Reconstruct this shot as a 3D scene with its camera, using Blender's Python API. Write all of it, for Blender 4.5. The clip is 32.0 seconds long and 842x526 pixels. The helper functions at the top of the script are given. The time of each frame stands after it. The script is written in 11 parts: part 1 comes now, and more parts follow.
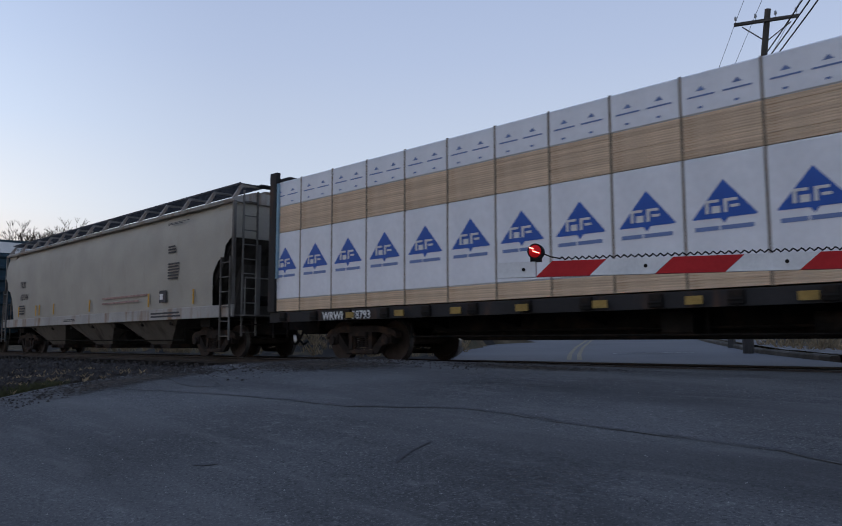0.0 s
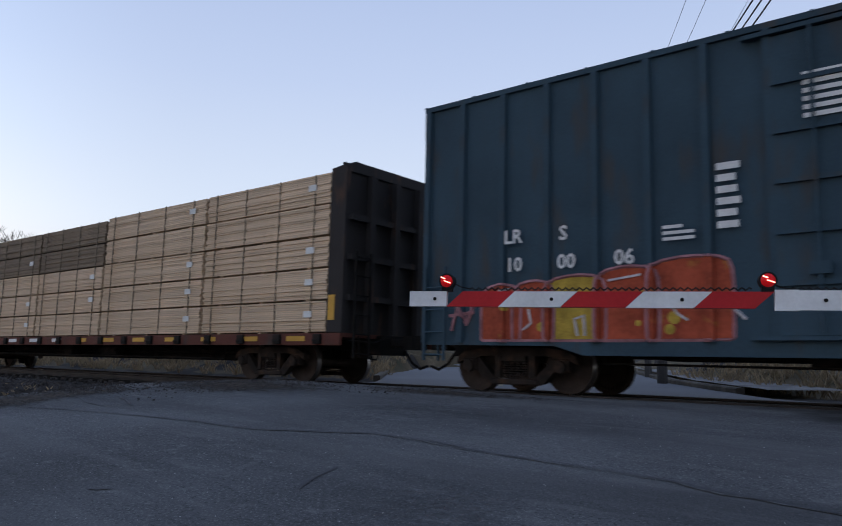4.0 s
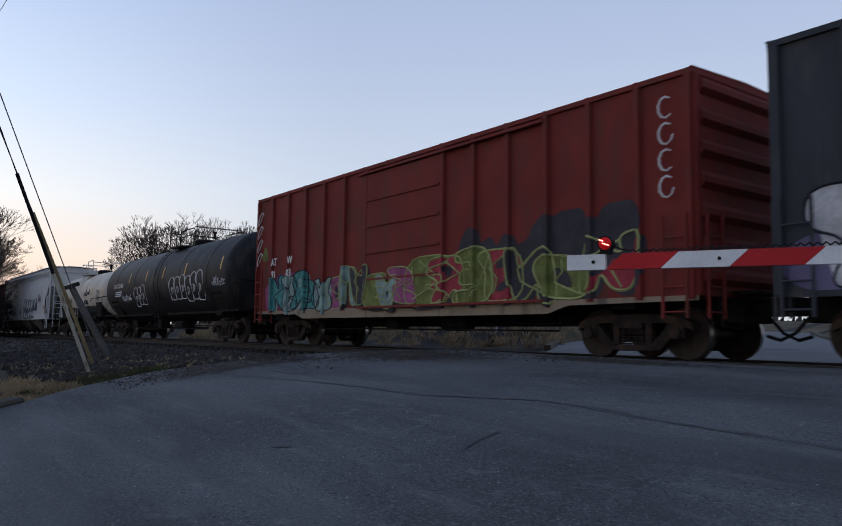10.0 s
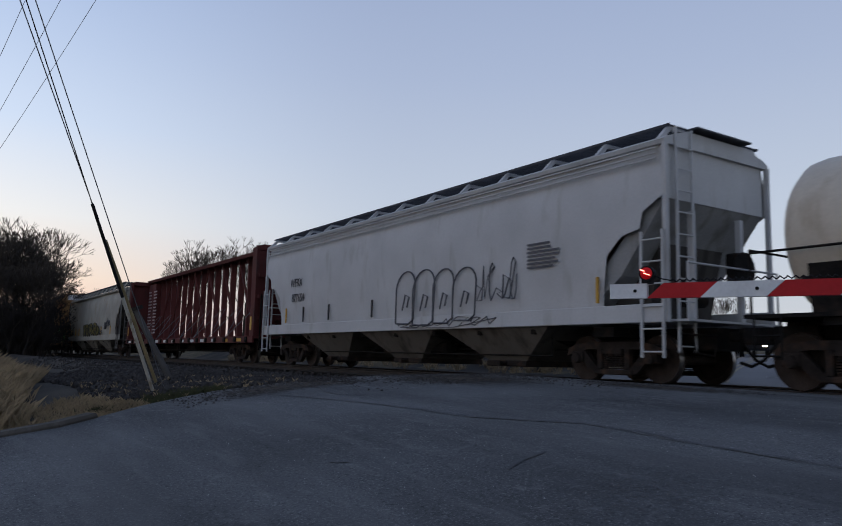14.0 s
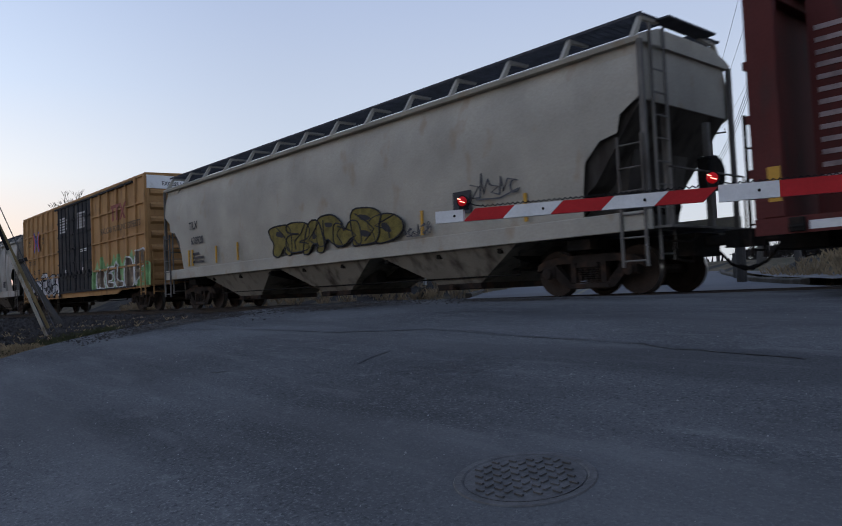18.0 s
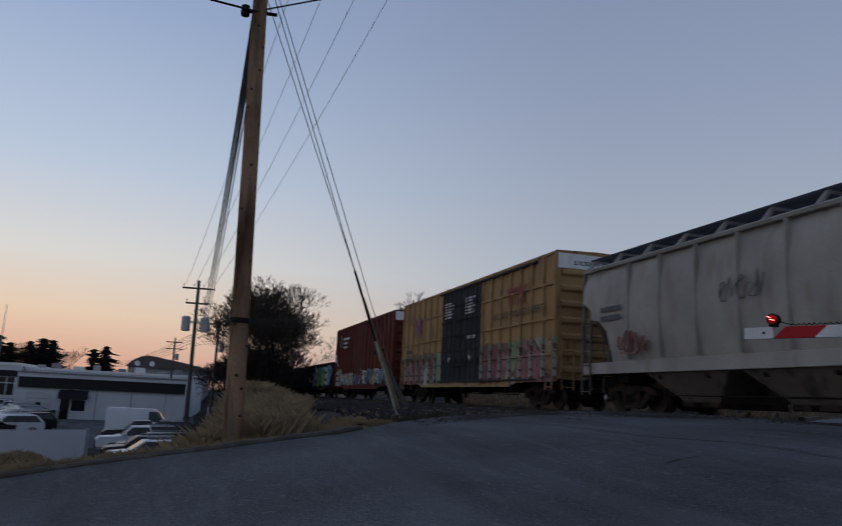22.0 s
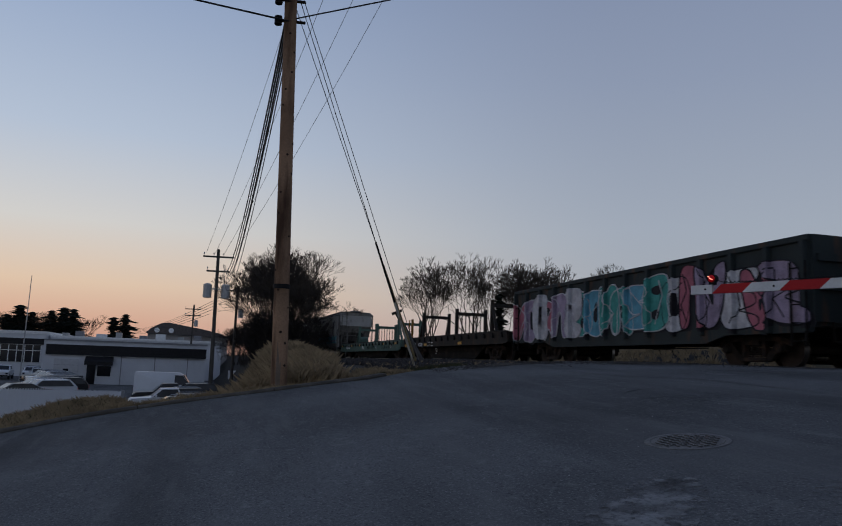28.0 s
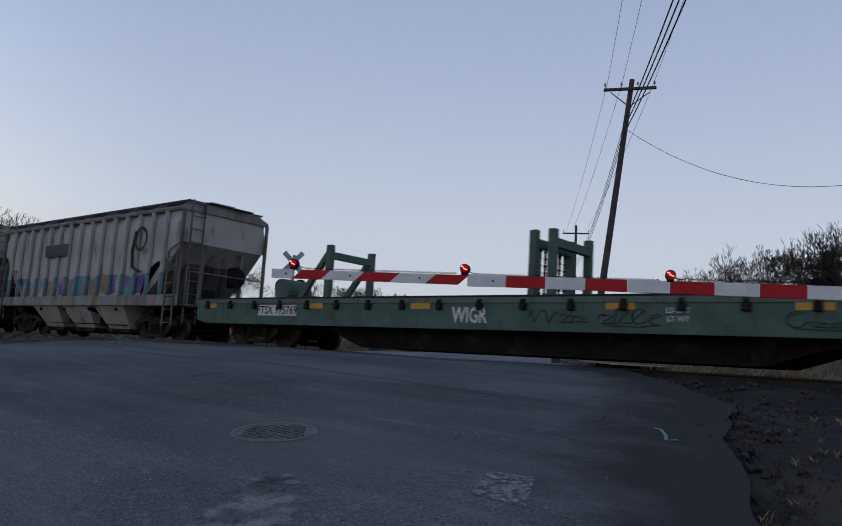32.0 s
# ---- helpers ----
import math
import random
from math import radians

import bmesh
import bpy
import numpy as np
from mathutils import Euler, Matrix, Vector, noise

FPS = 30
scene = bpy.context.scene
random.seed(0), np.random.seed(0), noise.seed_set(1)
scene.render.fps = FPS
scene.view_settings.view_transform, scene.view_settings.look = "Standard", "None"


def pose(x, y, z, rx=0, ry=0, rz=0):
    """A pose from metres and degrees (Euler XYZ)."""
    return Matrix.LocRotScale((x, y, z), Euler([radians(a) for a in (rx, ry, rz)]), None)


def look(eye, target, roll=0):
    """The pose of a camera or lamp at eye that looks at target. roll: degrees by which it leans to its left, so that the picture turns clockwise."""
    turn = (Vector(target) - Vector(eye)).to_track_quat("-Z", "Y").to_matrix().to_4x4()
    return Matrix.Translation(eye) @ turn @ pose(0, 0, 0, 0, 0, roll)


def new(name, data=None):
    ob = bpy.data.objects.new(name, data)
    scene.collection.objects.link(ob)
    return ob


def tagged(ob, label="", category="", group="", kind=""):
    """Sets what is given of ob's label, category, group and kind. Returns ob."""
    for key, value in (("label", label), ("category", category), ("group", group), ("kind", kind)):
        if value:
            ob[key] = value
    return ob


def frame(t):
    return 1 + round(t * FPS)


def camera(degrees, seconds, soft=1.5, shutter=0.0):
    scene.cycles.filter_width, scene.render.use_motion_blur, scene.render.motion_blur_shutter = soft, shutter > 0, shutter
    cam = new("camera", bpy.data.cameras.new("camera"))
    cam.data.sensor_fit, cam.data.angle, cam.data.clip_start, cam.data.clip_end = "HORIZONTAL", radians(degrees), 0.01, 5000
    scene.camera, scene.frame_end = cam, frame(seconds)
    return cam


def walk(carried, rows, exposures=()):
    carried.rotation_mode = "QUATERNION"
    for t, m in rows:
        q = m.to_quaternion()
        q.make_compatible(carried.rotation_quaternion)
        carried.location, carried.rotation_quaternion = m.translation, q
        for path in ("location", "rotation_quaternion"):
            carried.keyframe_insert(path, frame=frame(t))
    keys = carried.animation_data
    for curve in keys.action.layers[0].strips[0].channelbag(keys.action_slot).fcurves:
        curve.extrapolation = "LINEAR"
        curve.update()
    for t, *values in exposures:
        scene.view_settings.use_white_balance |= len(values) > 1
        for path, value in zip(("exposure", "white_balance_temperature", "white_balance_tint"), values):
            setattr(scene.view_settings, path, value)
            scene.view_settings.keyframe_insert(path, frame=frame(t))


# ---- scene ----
cam = camera(58.79, 32.0, soft=1.0, shutter=0.15)
# seconds, eye, target, roll
PATH = [
    (0, (4.037, -11.640, 0.370), (-9.984, 2.463, 2.498), -0.10),
    (0.5, (3.986, -11.624, 0.353), (-9.841, 2.574, 3.038), -0.75),
    (1, (3.983, -11.600, 0.374), (-9.366, 3.046, 3.079), -1.27),
    (1.5, (3.978, -11.596, 0.408), (-8.991, 3.327, 3.429), -0.99),
    (2, (4.071, -11.607, 0.406), (-8.374, 3.748, 3.462), -1.79),
    (2.5, (4.015, -11.601, 0.441), (-7.981, 4.172, 3.148), -1.48),
    (3, (4.098, -11.627, 0.361), (-8.327, 3.829, 2.961), -0.72),
    (3.5, (4.078, -11.625, 0.402), (-8.341, 3.857, 2.868), -0.06),
    (4, (4.198, -11.586, 0.410), (-8.462, 3.657, 3.125), 1.36),
    (4.5, (4.189, -11.561, 0.455), (-9.874, 2.436, 2.966), 1.60),
    (6.5, (4.275, -11.482, 0.382), (-11.540, 0.630, 2.164), 1.73),
    (7, (4.257, -11.593, 0.381), (-11.702, 0.248, 2.639), 1.60),
    (7.5, (4.247, -11.568, 0.397), (-11.623, 0.406, 2.582), 1.62),
    (8, (4.290, -11.511, 0.377), (-11.416, 0.688, 2.497), 1.57),
    (8.5, (4.283, -11.504, 0.369), (-11.581, 0.524, 2.281), 1.44),
    (9, (4.293, -11.495, 0.377), (-11.571, 0.548, 2.198), 1.09),
    (9.5, (4.276, -11.529, 0.386), (-11.667, 0.379, 2.389), 0.89),
    (10, (4.290, -11.500, 0.366), (-11.581, 0.522, 2.263), 0.71),
    (10.5, (4.289, -11.379, 0.382), (-11.462, 0.838, 2.004), 0.54),
    (11, (4.259, -11.389, 0.347), (-12.052, 0.020, 2.285), 0.62),
    (11.5, (4.254, -11.426, 0.359), (-12.391, -0.538, 2.463), 0.50),
    (12, (4.287, -11.560, 0.381), (-12.623, -1.046, 2.247), 0.81),
    (12.5, (4.315, -11.774, 0.438), (-12.876, -1.698, 2.155), 1.15),
    (13, (4.333, -11.871, 0.421), (-12.632, -1.505, 2.593), 1.16),
    (13.5, (4.410, -11.841, 0.409), (-12.179, -0.928, 2.803), 1.29),
    (14, (4.572, -11.764, 0.358), (-11.944, -0.770, 2.876), 1.36),
    (14.5, (4.741, -11.816, 0.325), (-11.698, -0.782, 3.159), 1.21),
    (15, (4.797, -11.804, 0.319), (-11.594, -0.635, 2.885), 1.17),
    (15.5, (4.849, -11.929, 0.336), (-11.736, -1.041, 2.860), 0.37),
    (17.5, (5.745, -12.220, 0.204), (-9.512, 0.609, 1.830), -3.22),
    (18, (5.846, -12.170, 0.182), (-9.130, 1.061, 0.993), -2.59),
    (18.5, (6.038, -12.264, 0.099), (-9.585, 0.140, 1.535), -1.47),
    (19, (6.282, -12.329, 0.088), (-9.579, -0.535, 3.139), -0.56),
    (19.5, (6.399, -12.398, 0.080), (-9.633, -0.776, 2.892), 0.32),
    (20, (6.549, -12.579, 0.037), (-10.209, -1.953, 2.538), 0.99),
    (20.5, (6.708, -12.725, 0.048), (-9.974, -2.044, 2.810), 1.70),
    (21, (6.683, -12.720, 0.019), (-10.003, -2.219, 3.382), 2.37),
    (21.3, (6.770, -12.798, 0.020), (-9.767, -2.147, 3.636), 2.27),
    (21.5, (6.970, -12.802, 0.042), (-9.726, -2.304, 3.364), 2.59),
    (22, (6.907, -12.749, 0.067), (-11.894, -6.968, 3.685), 2.78),
    (22.5, (7.047, -12.900, 0.020), (-12.514, -10.382, 3.339), 1.58),
    (23, (7.250, -12.938, 0.052), (-12.549, -13.793, 2.749), 2.26),
    (23.5, (7.396, -12.884, 0.012), (-12.353, -14.191, 2.887), 2.67),
    (24, (7.594, -12.951, 0.018), (-12.090, -14.995, 2.913), 2.62),
    (24.5, (7.786, -13.082, 0.002), (-11.860, -15.922, 2.442), 3.90),
    (25, (8.066, -13.133, -0.001), (-11.658, -15.914, 1.796), 4.13),
    (25.5, (7.805, -13.147, -0.109), (-11.970, -12.285, 2.754), 1.15),
    (26, (8.323, -13.330, -0.125), (-10.917, -8.332, 2.074), 1.23),
    (26.5, (8.368, -13.325, -0.166), (-10.275, -6.462, 2.142), 1.43),
    (28.5, (8.972, -13.422, -0.157), (-10.421, -9.652, 2.953), 2.77),
    (29, (8.529, -13.464, -0.160), (-11.282, -14.539, 2.362), 4.44),
    (29.5, (8.447, -13.516, -0.190), (-11.323, -15.991, 1.548), 4.08),
    (30, (8.578, -13.585, -0.174), (-11.043, -10.262, 1.821), 5.47),
    (30.5, (8.138, -13.560, -0.134), (-9.642, -4.619, 1.848), 4.11),
    (31, (8.014, -13.551, -0.108), (-6.078, 0.474, 2.067), 3.85),
    (31.5, (8.076, -13.442, -0.070), (-4.911, 1.507, 2.733), 3.65),
    (32, (8.126, -13.391, -0.105), (-4.548, 1.858, 2.509), 3.54),
]
EXPOSURES = [(0, 0.42), (1.0, 0.5), (2.0, 0.54), (3.0, 0.68), (4.5, 0.6), (6.5, 0.25), (8.0, 0.26), (9.5, 0.44), (11, 0.4), (12, 0.3), (13.5, 0.24), (15.5, 0.26), (17.5, 0.45), (18.2, 0.4), (19.0, 0.16), (20.0, 0.2), (21.3, 0.25), (22.3, -0.42), (25.2, -0.42), (26.2, 0.0), (28.5, -0.44), (29.8, -0.35), (31.0, 0.1), (32, 0.18)]
walk(cam, [(t, look(e, g, r)) for t, e, g, r in PATH], EXPOSURES)

# ---- dusk sky: clear blue above, a warm band low in the west ----
world = bpy.data.worlds.new("dusk_sky")
world.use_nodes = True
scene.world = world
wt = world.node_tree
wt.nodes.clear()


def wnode(kind, **values):
    n = wt.nodes.new(kind)
    for k, v in values.items():
        n.inputs[k].default_value = v
    return n


def ramp(tree, stops, interp="LINEAR"):
    n = tree.nodes.new("ShaderNodeValToRGB")
    n.color_ramp.interpolation = interp
    el = n.color_ramp.elements
    while len(el) < len(stops):
        el.new(0.5)
    for e, (p, c) in zip(el, stops):
        e.position, e.color = p, (*c, 1)
    return n


coord = wt.nodes.new("ShaderNodeTexCoord")
sep = wt.nodes.new("ShaderNodeSeparateXYZ")
wt.links.new(coord.outputs["Generated"], sep.inputs[0])
cool = ramp(wt, [(0, (0.456, 0.471, 0.502)), (0.06, (0.502, 0.532, 0.574)), (0.18, (0.456, 0.517, 0.616)), (0.36, (0.342, 0.410, 0.562)), (0.65, (0.205, 0.274, 0.456)), (1, (0.152, 0.220, 0.395))])
warm = ramp(wt, [(0.0, (0.70, 0.36, 0.27)), (0.035, (0.86, 0.50, 0.36)), (0.085, (0.96, 0.72, 0.53)), (0.16, (0.84, 0.82, 0.79)), (0.27, (0.60, 0.70, 0.86)), (0.45, (0.38, 0.50, 0.74)), (1.0, (0.20, 0.29, 0.54))])
wt.links.new(sep.outputs["Z"], cool.inputs[0])
wt.links.new(sep.outputs["Z"], warm.inputs[0])
toward = wt.nodes.new("ShaderNodeVectorMath")
toward.operation = "DOT_PRODUCT"
toward.inputs[1].default_value = (-0.82, -0.57, 0.0)
wt.links.new(coord.outputs["Generated"], toward.inputs[0])
spread = wt.nodes.new("ShaderNodeMapRange")
spread.interpolation_type = "SMOOTHSTEP"
spread.inputs["From Min"].default_value, spread.inputs["From Max"].default_value = 0.35, 0.95
wt.links.new(toward.outputs["Value"], spread.inputs["Value"])
blend = wt.nodes.new("ShaderNodeMixRGB")
wt.links.new(spread.outputs[0], blend.inputs[0])
wt.links.new(cool.outputs[0], blend.inputs[1])
wt.links.new(warm.outputs[0], blend.inputs[2])
sky = wnode("ShaderNodeBackground", Strength=1.0)
wt.links.new(blend.outputs[0], sky.inputs[0])
wo = wt.nodes.new("ShaderNodeOutputWorld")
wt.links.new(sky.outputs[0], wo.inputs[0])

# ---- materials ----
def mat(name, color, rough=0.7, metal=0.0, var=0.25, scale=3.0, fine=40.0, bump=0.15, stain=None, stain_at=(0.5, 0.7), streak=0.0, spec=0.14, coat_random=0.0, bump_scale=None, emit=0.0):
    """A surface with broad and fine variation, optional stains (vertical streaks where streak > 0) and fine relief."""
    m = bpy.data.materials.new(name)
    m.use_nodes = True
    nt = m.node_tree
    bs = nt.nodes["Principled BSDF"]
    tc = nt.nodes.new("ShaderNodeTexCoord")
    src = tc.outputs["Object"]
    big = nt.nodes.new("ShaderNodeTexNoise")
    big.inputs["Scale"].default_value, big.inputs["Detail"].default_value = scale, 5.0
    small = nt.nodes.new("ShaderNodeTexNoise")
    small.inputs["Scale"].default_value, small.inputs["Detail"].default_value = fine, 4.0
    nt.links.new(src, big.inputs["Vector"])
    nt.links.new(src, small.inputs["Vector"])
    dark, light = [tuple(max(0, min(1, c * k)) for c in color) for k in (1 - var, 1 + var)]
    r1 = ramp(nt, [(0.3, dark), (0.7, light)])
    nt.links.new(big.outputs[0], r1.inputs[0])
    mix = nt.nodes.new("ShaderNodeMixRGB")
    mix.blend_type = "MULTIPLY"
    mix.inputs[0].default_value = min(1.0, var * 1.6)
    r2 = ramp(nt, [(0.35, (0.55,) * 3), (0.65, (1.0,) * 3)])
    nt.links.new(small.outputs[0], r2.inputs[0])
    nt.links.new(r1.outputs[0], mix.inputs[1])
    nt.links.new(r2.outputs[0], mix.inputs[2])
    out = mix.outputs[0]
    if stain:
        mp = nt.nodes.new("ShaderNodeMapping")
        mp.inputs["Scale"].default_value = (1, 1, 1 - 0.9 * streak)
        nt.links.new(src, mp.inputs[0])
        st = nt.nodes.new("ShaderNodeTexNoise")
        st.inputs["Scale"].default_value, st.inputs["Detail"].default_value = scale * (1.3 + 2.5 * streak), 7.0
        nt.links.new(mp.outputs[0], st.inputs["Vector"])
        r3 = ramp(nt, [(stain_at[0], (0,) * 3), (stain_at[1], (1,) * 3)])
        nt.links.new(st.outputs[0], r3.inputs[0])
        mx = nt.nodes.new("ShaderNodeMixRGB")
        nt.links.new(r3.outputs[0], mx.inputs[0])
        nt.links.new(out, mx.inputs[1])
        mx.inputs[2].default_value = (*stain, 1)
        out = mx.outputs[0]
    if coat_random:
        info = nt.nodes.new("ShaderNodeObjectInfo")
        hs = nt.nodes.new("ShaderNodeHueSaturation")
        mr = nt.nodes.new("ShaderNodeMapRange")
        mr.inputs["To Min"].default_value, mr.inputs["To Max"].default_value = 1 - coat_random, 1 + coat_random
        nt.links.new(info.outputs["Random"], mr.inputs["Value"])
        nt.links.new(mr.outputs[0], hs.inputs["Value"])
        nt.links.new(out, hs.inputs["Color"])
        out = hs.outputs[0]
    nt.links.new(out, bs.inputs["Base Color"])
    bs.inputs["Roughness"].default_value, bs.inputs["Metallic"].default_value = rough, metal
    bs.inputs["Specular IOR Level"].default_value = spec
    if bump:
        bp = nt.nodes.new("ShaderNodeBump")
        bp.inputs["Strength"].default_value, bp.inputs["Distance"].default_value = bump, 0.01
        bn = small
        if bump_scale:
            bn = nt.nodes.new("ShaderNodeTexNoise")
            bn.inputs["Scale"].default_value, bn.inputs["Detail"].default_value = bump_scale, 3.0
            nt.links.new(src, bn.inputs["Vector"])
        nt.links.new(bn.outputs[0], bp.inputs["Height"])
        nt.links.new(bp.outputs[0], bs.inputs["Normal"])
    if emit:
        bs.inputs["Emission Color"].default_value = (*color, 1)
        bs.inputs["Emission Strength"].default_value = emit
    return m


RUST = (0.11, 0.055, 0.032)
GRIME = (0.06, 0.052, 0.045)


def paint(name, color, stain=GRIME, at=(0.56, 0.78), rough=0.72, var=0.16, streak=0.8, scale=0.9):
    return mat(name, color, rough, var=var, scale=scale, fine=26, bump=0.08, stain=stain, stain_at=at, streak=streak)


def two_tone(name, stops, z0, z1, spots):
    """Spray paint that changes colour with height, with a few blotches of a third colour."""
    m = mat(name, stops[0][1], 0.65, var=0.2, scale=3, bump=0)
    nt = m.node_tree
    bs = nt.nodes["Principled BSDF"]
    tc = nt.nodes.new("ShaderNodeTexCoord")
    sx = nt.nodes.new("ShaderNodeSeparateXYZ")
    nt.links.new(tc.outputs["Object"], sx.inputs[0])
    no = nt.nodes.new("ShaderNodeTexNoise")
    no.inputs["Scale"].default_value, no.inputs["Detail"].default_value = 3.0, 3.0
    nt.links.new(tc.outputs["Object"], no.inputs["Vector"])
    mr = nt.nodes.new("ShaderNodeMapRange")
    mr.inputs["From Min"].default_value, mr.inputs["From Max"].default_value = z0, z1
    nt.links.new(sx.outputs["Z"], mr.inputs["Value"])
    ad = nt.nodes.new("ShaderNodeMath")
    ad.operation = "MULTIPLY_ADD"
    ad.inputs[1].default_value = 0.3
    nt.links.new(no.outputs[0], ad.inputs[0])
    sb = nt.nodes.new("ShaderNodeMath")
    sb.operation = "SUBTRACT"
    sb.inputs[1].default_value = 0.15
    nt.links.new(mr.outputs[0], ad.inputs[2])
    nt.links.new(ad.outputs[0], sb.inputs[0])
    rp = ramp(nt, stops)
    nt.links.new(sb.outputs[0], rp.inputs[0])
    bl = ramp(nt, [(0.60, (0,) * 3), (0.66, (1,) * 3)])
    nt.links.new(no.outputs[0], bl.inputs[0])
    mx = nt.nodes.new("ShaderNodeMixRGB")
    nt.links.new(bl.outputs[0], mx.inputs[0])
    nt.links.new(rp.outputs[0], mx.inputs[1])
    mx.inputs[2].default_value = (*spots, 1)
    nt.links.new(mx.outputs[0], bs.inputs["Base Color"])
    return m


def spray(name, base, fills, z0, z1, x0, x1, outline=(0.02, 0.02, 0.025), size=1.15, seed=0.0, wild=0.22, cover=1.0, gap=None):
    """Painted steel with a sprayed mural: letter-like cells with dark outlines inside an uneven strip of the side."""
    m = paint(name, base)
    nt = m.node_tree
    bs = nt.nodes["Principled BSDF"]
    under = bs.inputs["Base Color"].links[0].from_socket
    tc = nt.nodes.new("ShaderNodeTexCoord")
    sx = nt.nodes.new("ShaderNodeSeparateXYZ")
    nt.links.new(tc.outputs["Object"], sx.inputs[0])
    flat = nt.nodes.new("ShaderNodeCombineXYZ")
    nt.links.new(sx.outputs["X"], flat.inputs[0])
    nt.links.new(sx.outputs["Z"], flat.inputs[1])
    flat.inputs[2].default_value = seed
    warp = nt.nodes.new("ShaderNodeTexNoise")
    warp.inputs["Scale"].default_value, warp.inputs["Detail"].default_value = 1.4, 2.0
    nt.links.new(flat.outputs[0], warp.inputs["Vector"])
    push = nt.nodes.new("ShaderNodeVectorMath")
    push.operation = "MULTIPLY_ADD"
    push.inputs[1].default_value = (0.9, 0.9, 0.0)
    nt.links.new(warp.outputs["Color"], push.inputs[0])
    nt.links.new(flat.outputs[0], push.inputs[2])
    mp = nt.nodes.new("ShaderNodeMapping")
    mp.inputs["Scale"].default_value = (size, size * 0.62, 1)
    nt.links.new(push.outputs[0], mp.inputs[0])
    vo = nt.nodes.new("ShaderNodeTexVoronoi")
    vo.voronoi_dimensions = "2D"
    vo.inputs["Scale"].default_value = 1.0
    nt.links.new(mp.outputs[0], vo.inputs["Vector"])
    edge = nt.nodes.new("ShaderNodeTexVoronoi")
    edge.voronoi_dimensions, edge.feature = "2D", "DISTANCE_TO_EDGE"
    edge.inputs["Scale"].default_value = 1.0
    nt.links.new(mp.outputs[0], edge.inputs["Vector"])
    n = len(fills)
    pick = ramp(nt, [(i / n, c) for i, c in enumerate(fills)], "CONSTANT")
    shade = nt.nodes.new("ShaderNodeSeparateXYZ")
    nt.links.new(vo.outputs["Color"], shade.inputs[0])
    nt.links.new(shade.outputs[0], pick.inputs[0])
    # sprayed fades inside the letters, an outline of uneven width, loose strokes over all
    fade = nt.nodes.new("ShaderNodeTexNoise")
    fade.inputs["Scale"].default_value, fade.inputs["Detail"].default_value = 2.6, 4.0
    nt.links.new(flat.outputs[0], fade.inputs["Vector"])
    soften = ramp(nt, [(0.3, (0.45,) * 3), (0.62, (1.0,) * 3)])
    nt.links.new(fade.outputs[0], soften.inputs[0])
    shaded = nt.nodes.new("ShaderNodeMixRGB")
    shaded.blend_type = "MULTIPLY"
    shaded.inputs[0].default_value = 0.75
    nt.links.new(pick.outputs[0], shaded.inputs[1])
    nt.links.new(soften.outputs[0], shaded.inputs[2])
    uneven_edge = nt.nodes.new("ShaderNodeMath")
    uneven_edge.operation = "MULTIPLY_ADD"
    uneven_edge.inputs[1].default_value = -0.10
    nt.links.new(fade.outputs[0], uneven_edge.inputs[0])
    nt.links.new(edge.outputs["Distance"], uneven_edge.inputs[2])
    line = ramp(nt, [(0.0, (1,) * 3), (0.022, (0,) * 3)])
    nt.links.new(uneven_edge.outputs[0], line.inputs[0])
    stroke = nt.nodes.new("ShaderNodeTexNoise")
    stroke.inputs["Scale"].default_value, stroke.inputs["Detail"].default_value = 1.7, 1.0
    nt.links.new(push.outputs[0], stroke.inputs["Vector"])
    strokes = ramp(nt, [(0.485, (0,) * 3), (0.495, (1,) * 3), (0.512, (1,) * 3), (0.522, (0,) * 3)])
    nt.links.new(stroke.outputs[0], strokes.inputs[0])
    both = nt.nodes.new("ShaderNodeMath")
    both.operation = "MAXIMUM"
    nt.links.new(line.outputs[0], both.inputs[0])
    nt.links.new(strokes.outputs[0], both.inputs[1])
    inked = nt.nodes.new("ShaderNodeMixRGB")
    nt.links.new(both.outputs[0], inked.inputs[0])
    nt.links.new(shaded.outputs[0], inked.inputs[1])
    inked.inputs[2].default_value = (*outline, 1)

    def soft(sock, a, b, sign):
        e = nt.nodes.new("ShaderNodeMath")
        e.operation = "MULTIPLY_ADD"
        e.inputs[1].default_value = wild * 2
        nt.links.new(warp.outputs[0], e.inputs[0])
        nt.links.new(sock, e.inputs[2])
        r = nt.nodes.new("ShaderNodeMapRange")
        r.inputs["From Min"].default_value, r.inputs["From Max"].default_value = a + wild, b + wild
        nt.links.new(e.outputs[0], r.inputs["Value"])
        return r.outputs[0]

    parts = [soft(sx.outputs["Z"], z0, z0 + 0.03, 1), soft(sx.outputs["Z"], z1, z1 - 0.03, -1), soft(sx.outputs["X"], x0, x0 + 0.05, 1), soft(sx.outputs["X"], x1, x1 - 0.05, -1)]
    if gap:
        keep = nt.nodes.new("ShaderNodeMath")
        keep.operation = "MAXIMUM"
        nt.links.new(soft(sx.outputs["X"], gap[0], gap[0] - 0.05, 1), keep.inputs[0])
        nt.links.new(soft(sx.outputs["X"], gap[1], gap[1] + 0.05, 1), keep.inputs[1])
        parts.append(keep.outputs[0])
